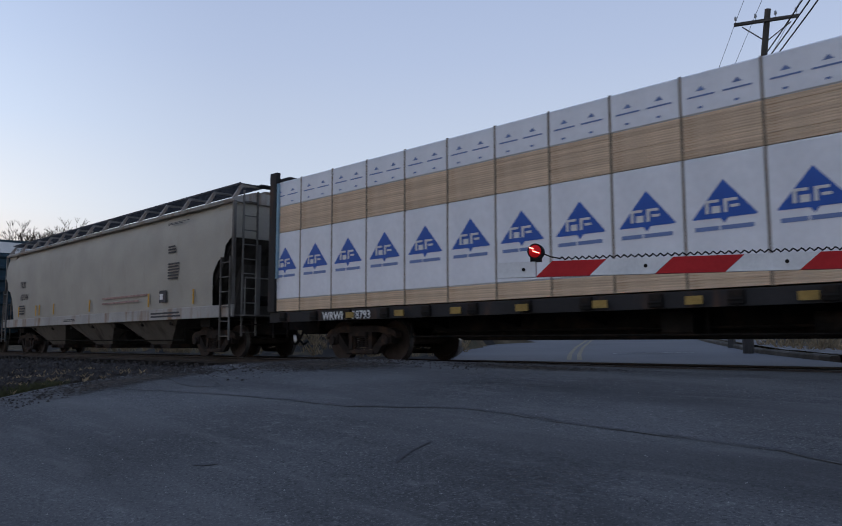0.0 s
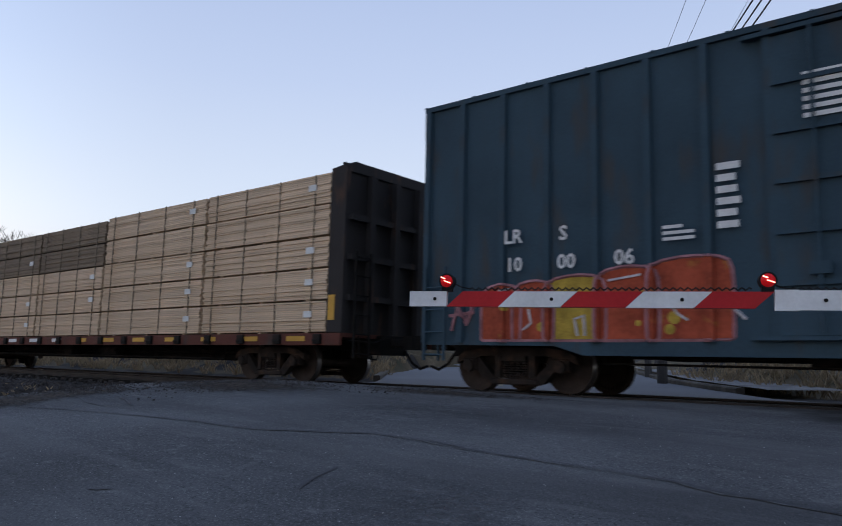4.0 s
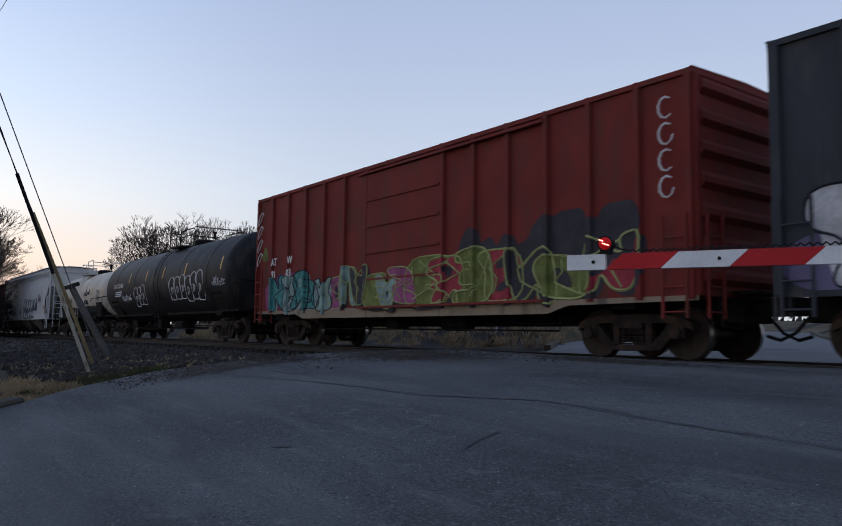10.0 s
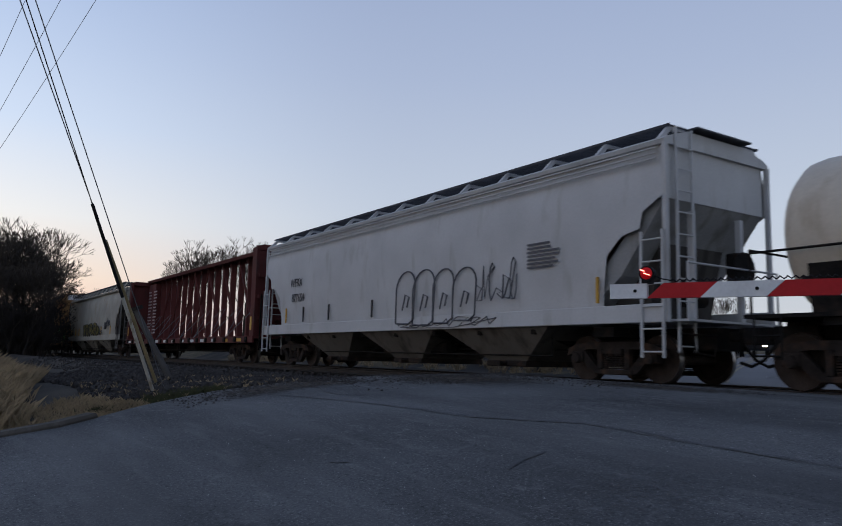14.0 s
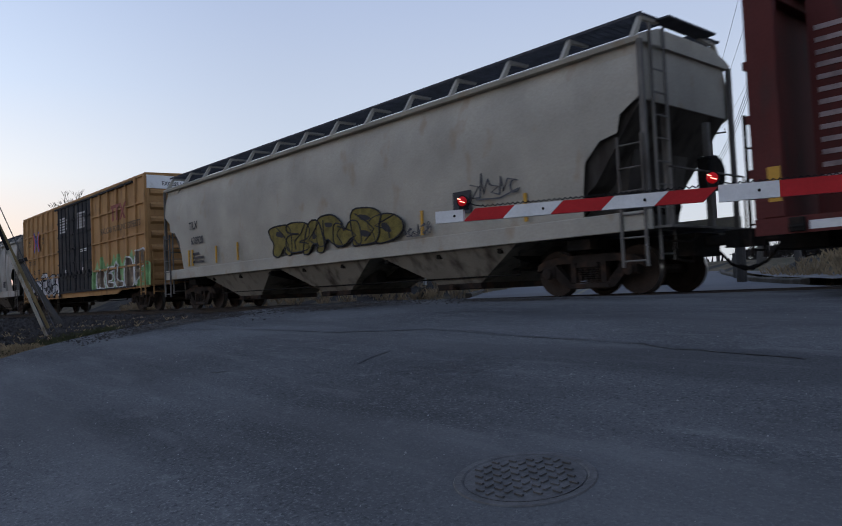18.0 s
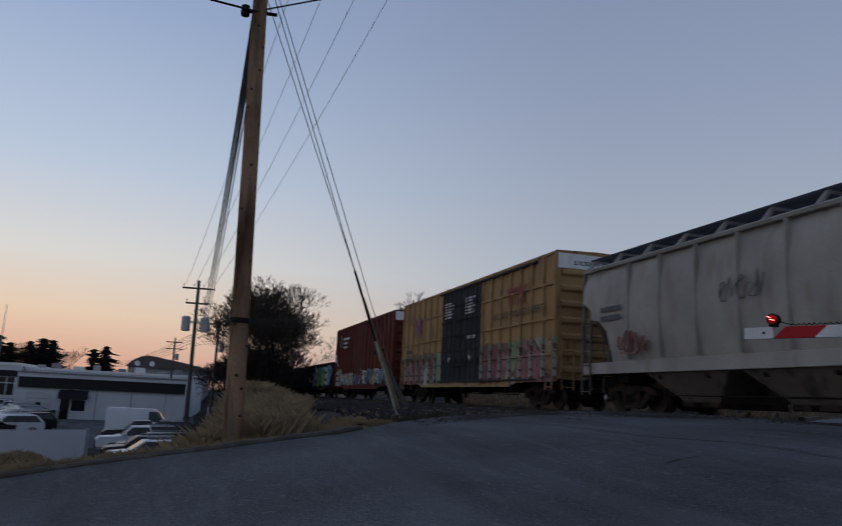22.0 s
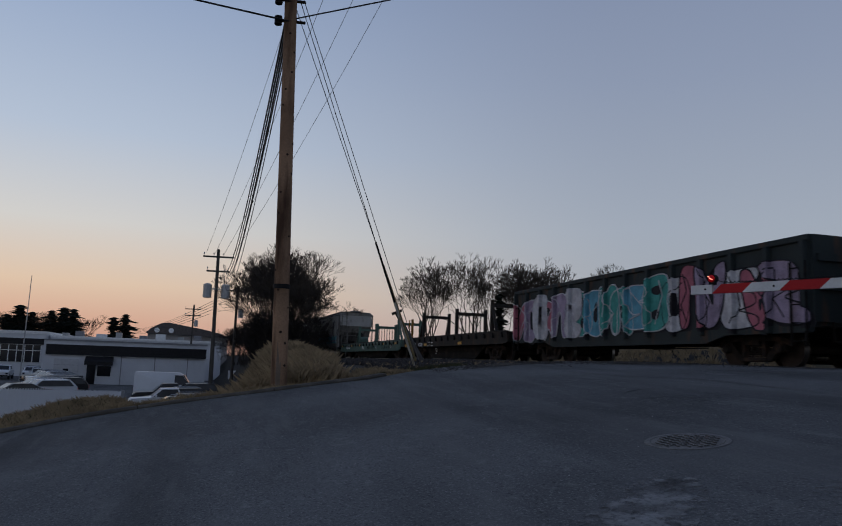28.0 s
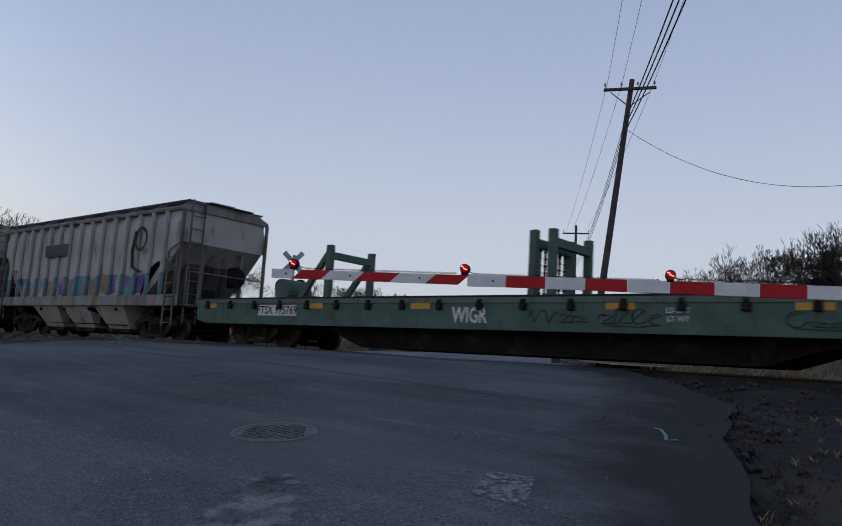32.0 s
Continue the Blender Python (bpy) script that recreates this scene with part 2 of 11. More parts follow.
    while len(parts) > 1:
        mu = nt.nodes.new("ShaderNodeMath")
        mu.operation = "MULTIPLY"
        nt.links.new(parts.pop(0), mu.inputs[0])
        nt.links.new(parts.pop(0), mu.inputs[1])
        parts.append(mu.outputs[0])
    k = nt.nodes.new("ShaderNodeMath")
    k.operation = "MULTIPLY"
    k.inputs[1].default_value = cover
    nt.links.new(parts[0], k.inputs[0])
    fin = nt.nodes.new("ShaderNodeMixRGB")
    nt.links.new(k.outputs[0], fin.inputs[0])
    nt.links.new(under, fin.inputs[1])
    nt.links.new(inked.outputs[0], fin.inputs[2])
    nt.links.new(fin.outputs[0], bs.inputs["Base Color"])
    return m


def speckle(m, amount=0.6, size=48.0, light=(0.26, 0.255, 0.245), tracks=False):
    """Adds exposed pale and dark aggregate to a street surface."""
    nt = m.node_tree
    bs = nt.nodes["Principled BSDF"]
    under = bs.inputs["Base Color"].links[0].from_socket
    tc = nt.nodes.new("ShaderNodeTexCoord")
    for sc, col, a, b in ((size, light, 0.54, 0.66), (size * 0.7, (0.022, 0.022, 0.023), 0.54, 0.68), (size * 0.14, light, 0.58, 0.85)):
        n = nt.nodes.new("ShaderNodeTexNoise")
        n.inputs["Scale"].default_value, n.inputs["Detail"].default_value, n.inputs["Roughness"].default_value = sc, 3.0, 0.65
        nt.links.new(tc.outputs["Object"], n.inputs["Vector"])
        r = ramp(nt, [(a, (0,) * 3), (b, (amount,) * 3)])
        nt.links.new(n.outputs[0], r.inputs[0])
        mx = nt.nodes.new("ShaderNodeMixRGB")
        nt.links.new(r.outputs[0], mx.inputs[0])
        nt.links.new(under, mx.inputs[1])
        mx.inputs[2].default_value = (*col, 1)
        under = mx.outputs[0]
    if tracks:
        # tyre-worn lanes: long streaks along the street, pale where the stone shows, dark where it is oily
        mp = nt.nodes.new("ShaderNodeMapping")
        mp.inputs["Rotation"].default_value = (0, 0, radians(-113))
        mp.inputs["Scale"].default_value = (0.16, 1, 1)
        nt.links.new(tc.outputs["Object"], mp.inputs[0])
        for sc, col, a, b, k in ((1.1, (0.15, 0.147, 0.143), 0.50, 0.68, 0.55), (0.75, (0.05, 0.05, 0.05), 0.50, 0.70, 0.6), (5.0, (0.17, 0.166, 0.16), 0.56, 0.72, 0.4)):
            n = nt.nodes.new("ShaderNodeTexNoise")
            n.inputs["Scale"].default_value, n.inputs["Detail"].default_value = sc, 9.0
            nt.links.new(mp.outputs[0], n.inputs["Vector"])
            r = ramp(nt, [(a, (0,) * 3), (b, (k,) * 3)])
            nt.links.new(n.outputs[0], r.inputs[0])
            mx = nt.nodes.new("ShaderNodeMixRGB")
            nt.links.new(r.outputs[0], mx.inputs[0])
            nt.links.new(under, mx.inputs[1])
            mx.inputs[2].default_value = (*col, 1)
            under = mx.outputs[0]
    nt.links.new(under, bs.inputs["Base Color"])
    return m


def frayed(m, grain=5.0, soft=0.5, most=1.0, edge=(0.16, 0.34)):
    """Lets a thin painted or worn area break up towards its rim and in worn-through spots."""
    nt = m.node_tree
    bs = nt.nodes["Principled BSDF"]
    at = nt.nodes.new("ShaderNodeAttribute")
    at.attribute_name = "fade"
    tc = nt.nodes.new("ShaderNodeTexCoord")
    n = nt.nodes.new("ShaderNodeTexNoise")
    n.inputs["Scale"].default_value, n.inputs["Detail"].default_value = grain, 8.0
    nt.links.new(tc.outputs["Object"], n.inputs["Vector"])
    k = nt.nodes.new("ShaderNodeMath")
    k.operation = "MULTIPLY_ADD"
    k.inputs[1].default_value = -soft
    nt.links.new(at.outputs["Fac"], k.inputs[0])
    nt.links.new(n.outputs[0], k.inputs[2])
    r = nt.nodes.new("ShaderNodeMapRange")
    r.inputs["From Min"].default_value, r.inputs["From Max"].default_value = edge
    r.inputs["To Max"].default_value = most
    nt.links.new(k.outputs[0], r.inputs["Value"])
    nt.links.new(r.outputs[0], bs.inputs["Alpha"])
    return m


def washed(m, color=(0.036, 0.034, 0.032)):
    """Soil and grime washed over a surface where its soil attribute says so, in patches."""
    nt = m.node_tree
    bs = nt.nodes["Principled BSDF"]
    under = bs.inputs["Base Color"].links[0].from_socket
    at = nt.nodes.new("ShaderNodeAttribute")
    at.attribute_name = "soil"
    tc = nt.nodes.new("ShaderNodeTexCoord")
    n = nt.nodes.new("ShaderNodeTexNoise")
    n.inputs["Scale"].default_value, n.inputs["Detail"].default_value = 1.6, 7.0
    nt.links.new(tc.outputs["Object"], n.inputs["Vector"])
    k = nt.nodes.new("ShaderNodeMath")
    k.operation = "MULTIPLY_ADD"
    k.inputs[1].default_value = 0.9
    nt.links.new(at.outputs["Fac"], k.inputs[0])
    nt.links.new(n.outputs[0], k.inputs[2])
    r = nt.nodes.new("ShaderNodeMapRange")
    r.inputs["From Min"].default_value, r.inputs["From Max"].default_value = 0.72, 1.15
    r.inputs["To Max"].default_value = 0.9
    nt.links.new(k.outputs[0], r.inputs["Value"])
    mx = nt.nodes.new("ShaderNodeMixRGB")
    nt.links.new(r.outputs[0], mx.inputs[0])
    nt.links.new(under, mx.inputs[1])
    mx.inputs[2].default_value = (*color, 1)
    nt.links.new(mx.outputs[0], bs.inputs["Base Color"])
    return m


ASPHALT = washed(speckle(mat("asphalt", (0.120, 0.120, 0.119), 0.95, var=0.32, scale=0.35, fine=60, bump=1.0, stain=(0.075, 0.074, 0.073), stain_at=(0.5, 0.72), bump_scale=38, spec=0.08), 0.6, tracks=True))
ASPHALT_FAR = mat("far_asphalt", (0.115, 0.117, 0.122), 0.85, var=0.15, scale=0.3, fine=40, bump=0.3, spec=0.3)
PATCH = frayed(mat("tar_patch", (0.045, 0.044, 0.044), 0.9, var=0.25, scale=1.5, fine=30, bump=0.6, spec=0.08), 1.2, 0.42, 0.6, (0.05, 0.5))
CROSS = speckle(mat("crossing_asphalt", (0.05, 0.049, 0.049), 0.85, var=0.3, scale=1.5, fine=30, bump=0.8, spec=0.2), 0.3)
WORN = frayed(speckle(mat("worn_asphalt", (0.215, 0.212, 0.207), 0.9, var=0.35, scale=2.5, fine=30, bump=1.0, stain=(0.11, 0.108, 0.106), stain_at=(0.45, 0.6), bump_scale=30, spec=0.08)), 9.0, 0.24, 0.95, (0.18, 0.40))
WORN_FAINT = frayed(speckle(mat("slightly_worn_asphalt", (0.17, 0.168, 0.165), 0.9, var=0.35, scale=2.5, fine=30, bump=1.0, stain=(0.11, 0.108, 0.106), stain_at=(0.45, 0.6), bump_scale=30, spec=0.08)), 14.0, 0.36, 0.5, (0.2, 0.55))
LIP = mat("worn_crack_lip", (0.14, 0.138, 0.134), 0.95, var=0.4, scale=9, fine=40, bump=0.4, spec=0.08)
TAR = mat("tar_seam", (0.058, 0.058, 0.060), 0.6, var=0.2, bump=0.3)
TURF = mat("dead_turf", (0.12, 0.092, 0.056), 0.95, var=0.4, scale=0.9, fine=18, bump=1.0, stain=(0.062, 0.058, 0.035), stain_at=(0.5, 0.66), bump_scale=18, spec=0.1)
KERB_OLD = mat("weathered_kerb", (0.11, 0.097, 0.08), 0.95, var=0.3, scale=2.0, fine=25, bump=0.6, stain=(0.07, 0.06, 0.048), stain_at=(0.42, 0.6), spec=0.15)
SOIL = mat("soil", (0.029, 0.0255, 0.022), 0.95, var=0.4, scale=0.5, fine=22, bump=0.6, stain=(0.055, 0.046, 0.035), stain_at=(0.5, 0.7), bump_scale=20, spec=0.15)
BALLAST = mat("ballast", (0.045, 0.041, 0.038), 0.95, var=0.4, scale=0.8, fine=22, bump=1.0, bump_scale=22)
STONE = mat("ballast_stone", (0.05, 0.044, 0.04), 0.9, var=0.45, scale=9, fine=30, bump=0.4)
GRASS_DRY = mat("dry_grass", (0.33, 0.245, 0.145), 0.9, var=0.3, scale=2.0, fine=30, bump=0.3)
GRASS_GREEN = mat("winter_grass", (0.06, 0.062, 0.03), 0.9, var=0.35, scale=2.0, fine=30, bump=0.3)
CONCRETE = mat("concrete", (0.29, 0.28, 0.265), 0.9, var=0.16, scale=1.5, fine=30, bump=0.3, stain=(0.16, 0.15, 0.14), stain_at=(0.55, 0.72))
PAVING = mat("dirty_paving", (0.19, 0.18, 0.168), 0.95, var=0.25, scale=1.5, fine=30, bump=0.4, stain=(0.08, 0.074, 0.068), stain_at=(0.5, 0.7))
KERB_YELLOW = mat("yellow_kerb_paint", (0.29, 0.155, 0.032), 0.8, var=0.25, scale=3, fine=30, bump=0.3, stain=(0.22, 0.18, 0.12), stain_at=(0.55, 0.68))
RAIL = mat("rail_steel", (0.045, 0.038, 0.034), 0.7, metal=0.25, var=0.25, bump=0.1)
TIE = mat("tie_wood", (0.035, 0.03, 0.026), 0.9, var=0.35, scale=4, bump=0.6)
STEEL_DARK = mat("grimy_steel", (0.013, 0.012, 0.011), 0.85, var=0.4, scale=2.5, fine=30, bump=0.3, stain=(0.035, 0.024, 0.018), stain_at=(0.52, 0.78), spec=0.1)
TRUCK_RUST = mat("rusty_truck_casting", (0.027, 0.021, 0.018), 0.85, var=0.35, scale=3.0, fine=30, bump=0.4, stain=(0.060, 0.036, 0.024), stain_at=(0.48, 0.68), spec=0.12)
GRATE = mat("dark_grating_steel", (0.06, 0.062, 0.07), 0.8, var=0.25, bump=0.1, spec=0.2)
WHEEL = mat("wheel_steel", (0.042, 0.030, 0.024), 0.7, metal=0.2, var=0.3, scale=4, bump=0.2)
TREAD = mat("wheel_tread", (0.35, 0.33, 0.31), 0.32, metal=0.9, var=0.1, bump=0.0)
BLACK = mat("black_paint", (0.013, 0.013, 0.014), 0.7, var=0.25, bump=0.1)
RUBBER = mat("black_rubber", (0.018, 0.018, 0.019), 0.75, var=0.2, bump=0.1)
WHITE = mat("white_paint", (0.74, 0.74, 0.73), 0.55, var=0.08, bump=0.05, stain=(0.45, 0.43, 0.4), stain_at=(0.58, 0.8))
LETTER = mat("white_lettering", (0.62, 0.62, 0.6), 0.6, var=0.12, bump=0)
LETTER_DARK = mat("dark_lettering", (0.045, 0.045, 0.05), 0.6, var=0.12, bump=0)
ORANGE_TAPE = mat("yellow_reflector", (0.52, 0.29, 0.05), 0.4, var=0.12, bump=0)
GATE_RED = mat("gate_red_sheeting", (0.42, 0.018, 0.022), 0.45, var=0.12, scale=4, bump=0.05)
GATE_WHITE = mat("gate_white_sheeting", (0.66, 0.66, 0.65), 0.5, var=0.1, scale=4, bump=0.05)
LENS_LIT = mat("lit_red_lens", (0.40, 0.007, 0.010), 0.2, var=0.0, bump=0, emit=0.22)
LENS_SPOT = mat("lamp_filament_glow", (1.0, 0.30, 0.22), 0.3, var=0.0, bump=0, emit=3.0)
LENS_AMBER = mat("lit_amber_lens", (1.0, 0.16, 0.02), 0.3, var=0.0, bump=0, emit=1.6)
LENS_DARK = mat("dim_red_lens", (0.22, 0.006, 0.008), 0.2, var=0.05, bump=0)
HEADLIGHT = mat("headlight_glow", (1.0, 0.72, 0.42), 0.3, var=0.0, bump=0, emit=30.0)
POLE_WOOD = mat("pole_wood", (0.30, 0.185, 0.115), 0.9, var=0.3, scale=1.2, fine=35, bump=0.8, stain=(0.075, 0.042, 0.027), stain_at=(0.44, 0.64), streak=0.95)
POLE_GREY = mat("weathered_pole_wood", (0.085, 0.078, 0.07), 0.9, var=0.25, scale=1.5, fine=35, bump=0.5)
WIRE = mat("cable", (0.018, 0.018, 0.02), 0.6, var=0.1, bump=0)
WIRE_PALE = mat("pale_cable", (0.14, 0.14, 0.15), 0.5, var=0.1, bump=0)
GALV = mat("galvanised_steel", (0.36, 0.37, 0.38), 0.45, metal=0.6, var=0.15, scale=5, bump=0.1)
GUARD_TAN = mat("tan_guy_guard", (0.27, 0.21, 0.11), 0.7, var=0.2, scale=3, bump=0.1)
GUARD = mat("faded_guy_guard", (0.48, 0.45, 0.38), 0.7, var=0.15, scale=3, bump=0.1, stain=(0.2, 0.15, 0.09), stain_at=(0.5, 0.7), streak=0.8)
STUCCO = mat("white_wall_paint", (0.58, 0.59, 0.61), 0.8, var=0.06, scale=0.5, fine=30, bump=0.2, stain=(0.52, 0.52, 0.53), stain_at=(0.56, 0.8), streak=0.7)
BAND = mat("black_fascia", (0.02, 0.02, 0.022), 0.5, var=0.15, bump=0.1)
ROOF = mat("roof_grey", (0.25, 0.25, 0.26), 0.85, var=0.15, bump=0.2)
SLAT = mat("white_fence_slat", (0.84, 0.84, 0.84), 0.6, var=0.03, scale=4, bump=0.1, coat_random=0.1)
GLASS_DARK = mat("dark_window_glass", (0.012, 0.013, 0.016), 0.1, var=0.1, bump=0, spec=0.4)
BARK = mat("bark", (0.065, 0.054, 0.044), 0.95, var=0.3, scale=4, bump=0.5)
TWIG = mat("bare_twigs", (0.062, 0.051, 0.042), 0.95, var=0.25, scale=2, bump=0)
THICKET = mat("thicket_twigs", (0.034, 0.029, 0.026), 0.95, var=0.3, scale=1, bump=0)
NEEDLE = mat("conifer_needles", (0.012, 0.016, 0.012), 0.9, var=0.35, scale=3, bump=0.3)
ROAD_YELLOW = mat("road_line_yellow", (0.235, 0.205, 0.14), 0.8, var=0.25, scale=3, bump=0.2)
ROAD_WHITE = mat("worn_white_road_paint", (0.30, 0.30, 0.30), 0.85, var=0.35, scale=6, fine=50, bump=0.4, stain=(0.09, 0.09, 0.095), stain_at=(0.5, 0.62))
GREEN_MARK = mat("green_survey_paint", (0.16, 0.28, 0.23), 0.8, var=0.2, bump=0.2)
PAINTED_SQUARE = frayed(mat("worn_square_paint", (0.27, 0.265, 0.25), 0.9, var=0.3, scale=9, fine=60, bump=0.7, stain=(0.12, 0.118, 0.114), stain_at=(0.5, 0.66), spec=0.12), 20.0, 0.08, 0.9, (0.30, 0.50))
PAINT_TRACE = frayed(mat("worn_away_paint", (0.21, 0.207, 0.20), 0.9, var=0.3, scale=9, fine=60, bump=0.7, spec=0.12), 20.0, 0.1, 0.45, (0.38, 0.56))
IRON = mat("cast_iron", (0.11, 0.105, 0.10), 0.5, metal=0.3, var=0.3, scale=8, bump=0.4)

from mathutils import Quaternion

# ---- mesh tools ----
class Shape:
    """Collects solids, then makes one mesh of them."""

    def __init__(self):
        self.v, self.f = [], []

    def add(self, verts, faces):
        n = len(self.v)
        self.v += [tuple(p) for p in verts]
        self.f += [tuple(i + n for i in f) for f in faces]
        return self

    def box(self, x0, x1, y0, y1, z0, z1, c=0.0):
        if not c:
            return self.add([(x, y, z) for x in (x0, x1) for y in (y0, y1) for z in (z0, z1)], [(0, 1, 3, 2), (4, 6, 7, 5), (0, 4, 5, 1), (2, 3, 7, 6), (0, 2, 6, 4), (1, 5, 7, 3)])
        p = [(y0 + c, z0), (y1 - c, z0), (y1, z0 + c), (y1, z1 - c), (y1 - c, z1), (y0 + c, z1), (y0, z1 - c), (y0, z0 + c)]
        return self.prism(p, "x", x0, x1)

    def prism(self, pts, axis, a, b):
        """A flat outline (two numbers a point) drawn out along an axis."""
        n = len(pts)
        put = {"x": lambda u, w, k: (k, u, w), "y": lambda u, w, k: (u, k, w), "z": lambda u, w, k: (u, w, k)}[axis]
        vs = [put(u, w, a) for u, w in pts] + [put(u, w, b) for u, w in pts]
        return self.add(vs, [tuple(range(n)), tuple(range(2 * n - 1, n - 1, -1))] + [(i, i + n, (i + 1) % n + n, (i + 1) % n) for i in range(n)])

    def tube(self, p, q, r, n=6, r2=None, caps=True):
        p, q = Vector(p), Vector(q)
        d = (q - p).normalized()
        u = d.orthogonal().normalized()
        w = d.cross(u)
        vs = []
        for c, rr in ((p, r), (q, r if r2 is None else r2)):
            vs += [c + rr * (math.cos(a) * u + math.sin(a) * w) for a in (2 * math.pi * i / n for i in range(n))]
        ends = [tuple(range(n - 1, -1, -1)), tuple(range(n, 2 * n))] if caps else []
        return self.add(vs, ends + [(i, (i + 1) % n, (i + 1) % n + n, i + n) for i in range(n)])

    def pipe(self, pts, r, n=6):
        """One unbroken tube through the points."""
        pts = [Vector(p) for p in pts]
        vs, fs = [], []
        for i, p in enumerate(pts):
            d = (pts[min(i + 1, len(pts) - 1)] - pts[max(i - 1, 0)]).normalized()
            u = (d.orthogonal() if not i else u - d * u.dot(d)).normalized()
            w = d.cross(u)
            vs += [p + r * (math.cos(a) * u + math.sin(a) * w) for a in (2 * math.pi * k / n for k in range(n))]
            if i:
                o = (i - 1) * n
                fs += [(o + k, o + (k + 1) % n, o + n + (k + 1) % n, o + n + k) for k in range(n)]
        m = len(pts) * n
        return self.add(vs, fs + [tuple(range(n - 1, -1, -1)), tuple(range(m - n, m))])

    def lathe(self, prof, axis="y", n=20, at=(0, 0, 0)):
        """prof: (along the axis, radius)."""
        vs, k = [], len(prof)
        for i in range(n):
            a = 2 * math.pi * i / n
            for s, r in prof:
                c, d = r * math.cos(a), r * math.sin(a)
                p = {"y": (c, s, d), "x": (s, c, d), "z": (c, d, s)}[axis]
                vs.append((p[0] + at[0], p[1] + at[1], p[2] + at[2]))
        fs = [(i * k + j, (i + 1) % n * k + j, (i + 1) % n * k + j + 1, i * k + j + 1) for i in range(n) for j in range(k - 1)]
        return self.add(vs, fs + [tuple(i * k for i in range(n)), tuple(i * k + k - 1 for i in reversed(range(n)))])

    def ring(self, x, y, z, r0, r1, n=28):
        """A thin flat ring facing along y."""
        vs = [(x + r * math.cos(2 * math.pi * i / n), y, z + r * math.sin(2 * math.pi * i / n)) for r in (r0, r1) for i in range(n)]
        return self.add(vs, [(i, (i + 1) % n, n + (i + 1) % n, n + i) for i in range(n)])

    def mesh(self, name, material, smooth=False):
        me = bpy.data.meshes.new(name)
        me.from_pydata(self.v, [], self.f)
        bm = bmesh.new()
        bm.from_mesh(me)
        bmesh.ops.recalc_face_normals(bm, faces=bm.faces)
        bm.to_mesh(me)
        bm.free()
        if smooth:
            me.polygons.foreach_set("use_smooth", [True] * len(me.polygons))
            me.set_sharp_from_angle(angle=radians(40))
        for m in material if isinstance(material, (list, tuple)) else [material]:
            me.materials.append(m)
        me.update()
        return me


MESHES = {}


def shared(key, make, material, smooth=False):
    if key not in MESHES:
        MESHES[key] = make().mesh(key, material, smooth)
    return MESHES[key]


PRINTED = ("lettering", "print_letters", "print_line", "sign_bars", "chain", "weld_band", "coiled_cable")


def part(name, shape, material, parent, label="", smooth=False, m=None):
    """One mesh object under a thing or a part. shape: a Shape or a ready mesh."""
    me = shape if isinstance(shape, bpy.types.Mesh) else shape.mesh(name, material, smooth)
    ob = new(name, me)
    ob.parent = parent
    if m is not None:
        ob.matrix_basis = m
    return tagged(ob, label, kind="stuff" if name in PRINTED else "")


def thing(name, label, category, group="", kind="", m=None, data=None):
    ob = new(name, data)
    if m is not None:
        ob.matrix_basis = m
    return tagged(ob, label, category, group, kind)


TEXTS = {}


def lettering(text, size, material, parent, m, name="lettering", label="", squeeze=1.0):
    key = (text, size, squeeze, material.name)
    if key not in TEXTS:
        cu = bpy.data.curves.new("text", "FONT")
        cu.body, cu.size, cu.align_x, cu.resolution_u, cu.offset = text, size, "CENTER", 2, size * 0.022
        ob = bpy.data.objects.new("text", cu)
        scene.collection.objects.link(ob)
        bpy.context.view_layer.update()
        me = bpy.data.meshes.new_from_object(ob.evaluated_get(bpy.context.evaluated_depsgraph_get()))
        bpy.data.objects.remove(ob)
        me.transform(Matrix.Diagonal((squeeze, 1, 1, 1)))
        me.materials.clear()
        me.materials.append(material)
        TEXTS[key] = me
    ob = new(name, TEXTS[key])
    ob.parent = parent
    ob.matrix_basis = m
    return tagged(ob, label, kind="stuff")


def bars(sh, x0, x1, z0, z1, rows, y, fill=0.55, seed=1):
    """Rows of small print as plain bars."""
    rnd = random.Random(seed)
    h = (z1 - z0) / rows
    for i in range(rows):
        z = z0 + i * h
        w = (x1 - x0) * rnd.uniform(0.6, 1.0)
        sh.box(x0, x0 + w, y - 0.002, y + 0.002, z, z + h * fill)
    return sh


def catenary(a, b, sag, n=14):
    a, b = Vector(a), Vector(b)
    return [a.lerp(b, i / n) - Vector((0, 0, sag * 4 * (i / n) * (1 - i / n))) for i in range(n + 1)]



# ---- ground, road, track ----
def smooth(a, b, x):
    k = max(0.0, min(1.0, (x - a) / (b - a)))
    return k * k * (3 - 2 * k)


def road_z(x, y):
    """Height of the street: level over the track, falling away on this side, climbing gently beyond."""
    if y > -1.5:
        k = min(max(y - 2.5, 0.0), 75.0)
        return -0.012 + 0.027 * k
    v = max(y, -20.0) + 1.5
    xc = max(-8.0, min(9.0, x))
    z = -0.0131 - 0.0093 * xc + 0.031 * v - 0.0052 * v * v + 0.0045 * xc * v
    return z + 0.11 * min(0.0, y + 20.0)


KERB = [(-3.0, -26), (-2.75, -21), (-2.5, -18.7), (-2.62, -16.7), (-3.25, -15.2), (-3.6, -14.2), (-3.9, -12.1), (-4.5, -10.4), (-5.6, -9.1)]


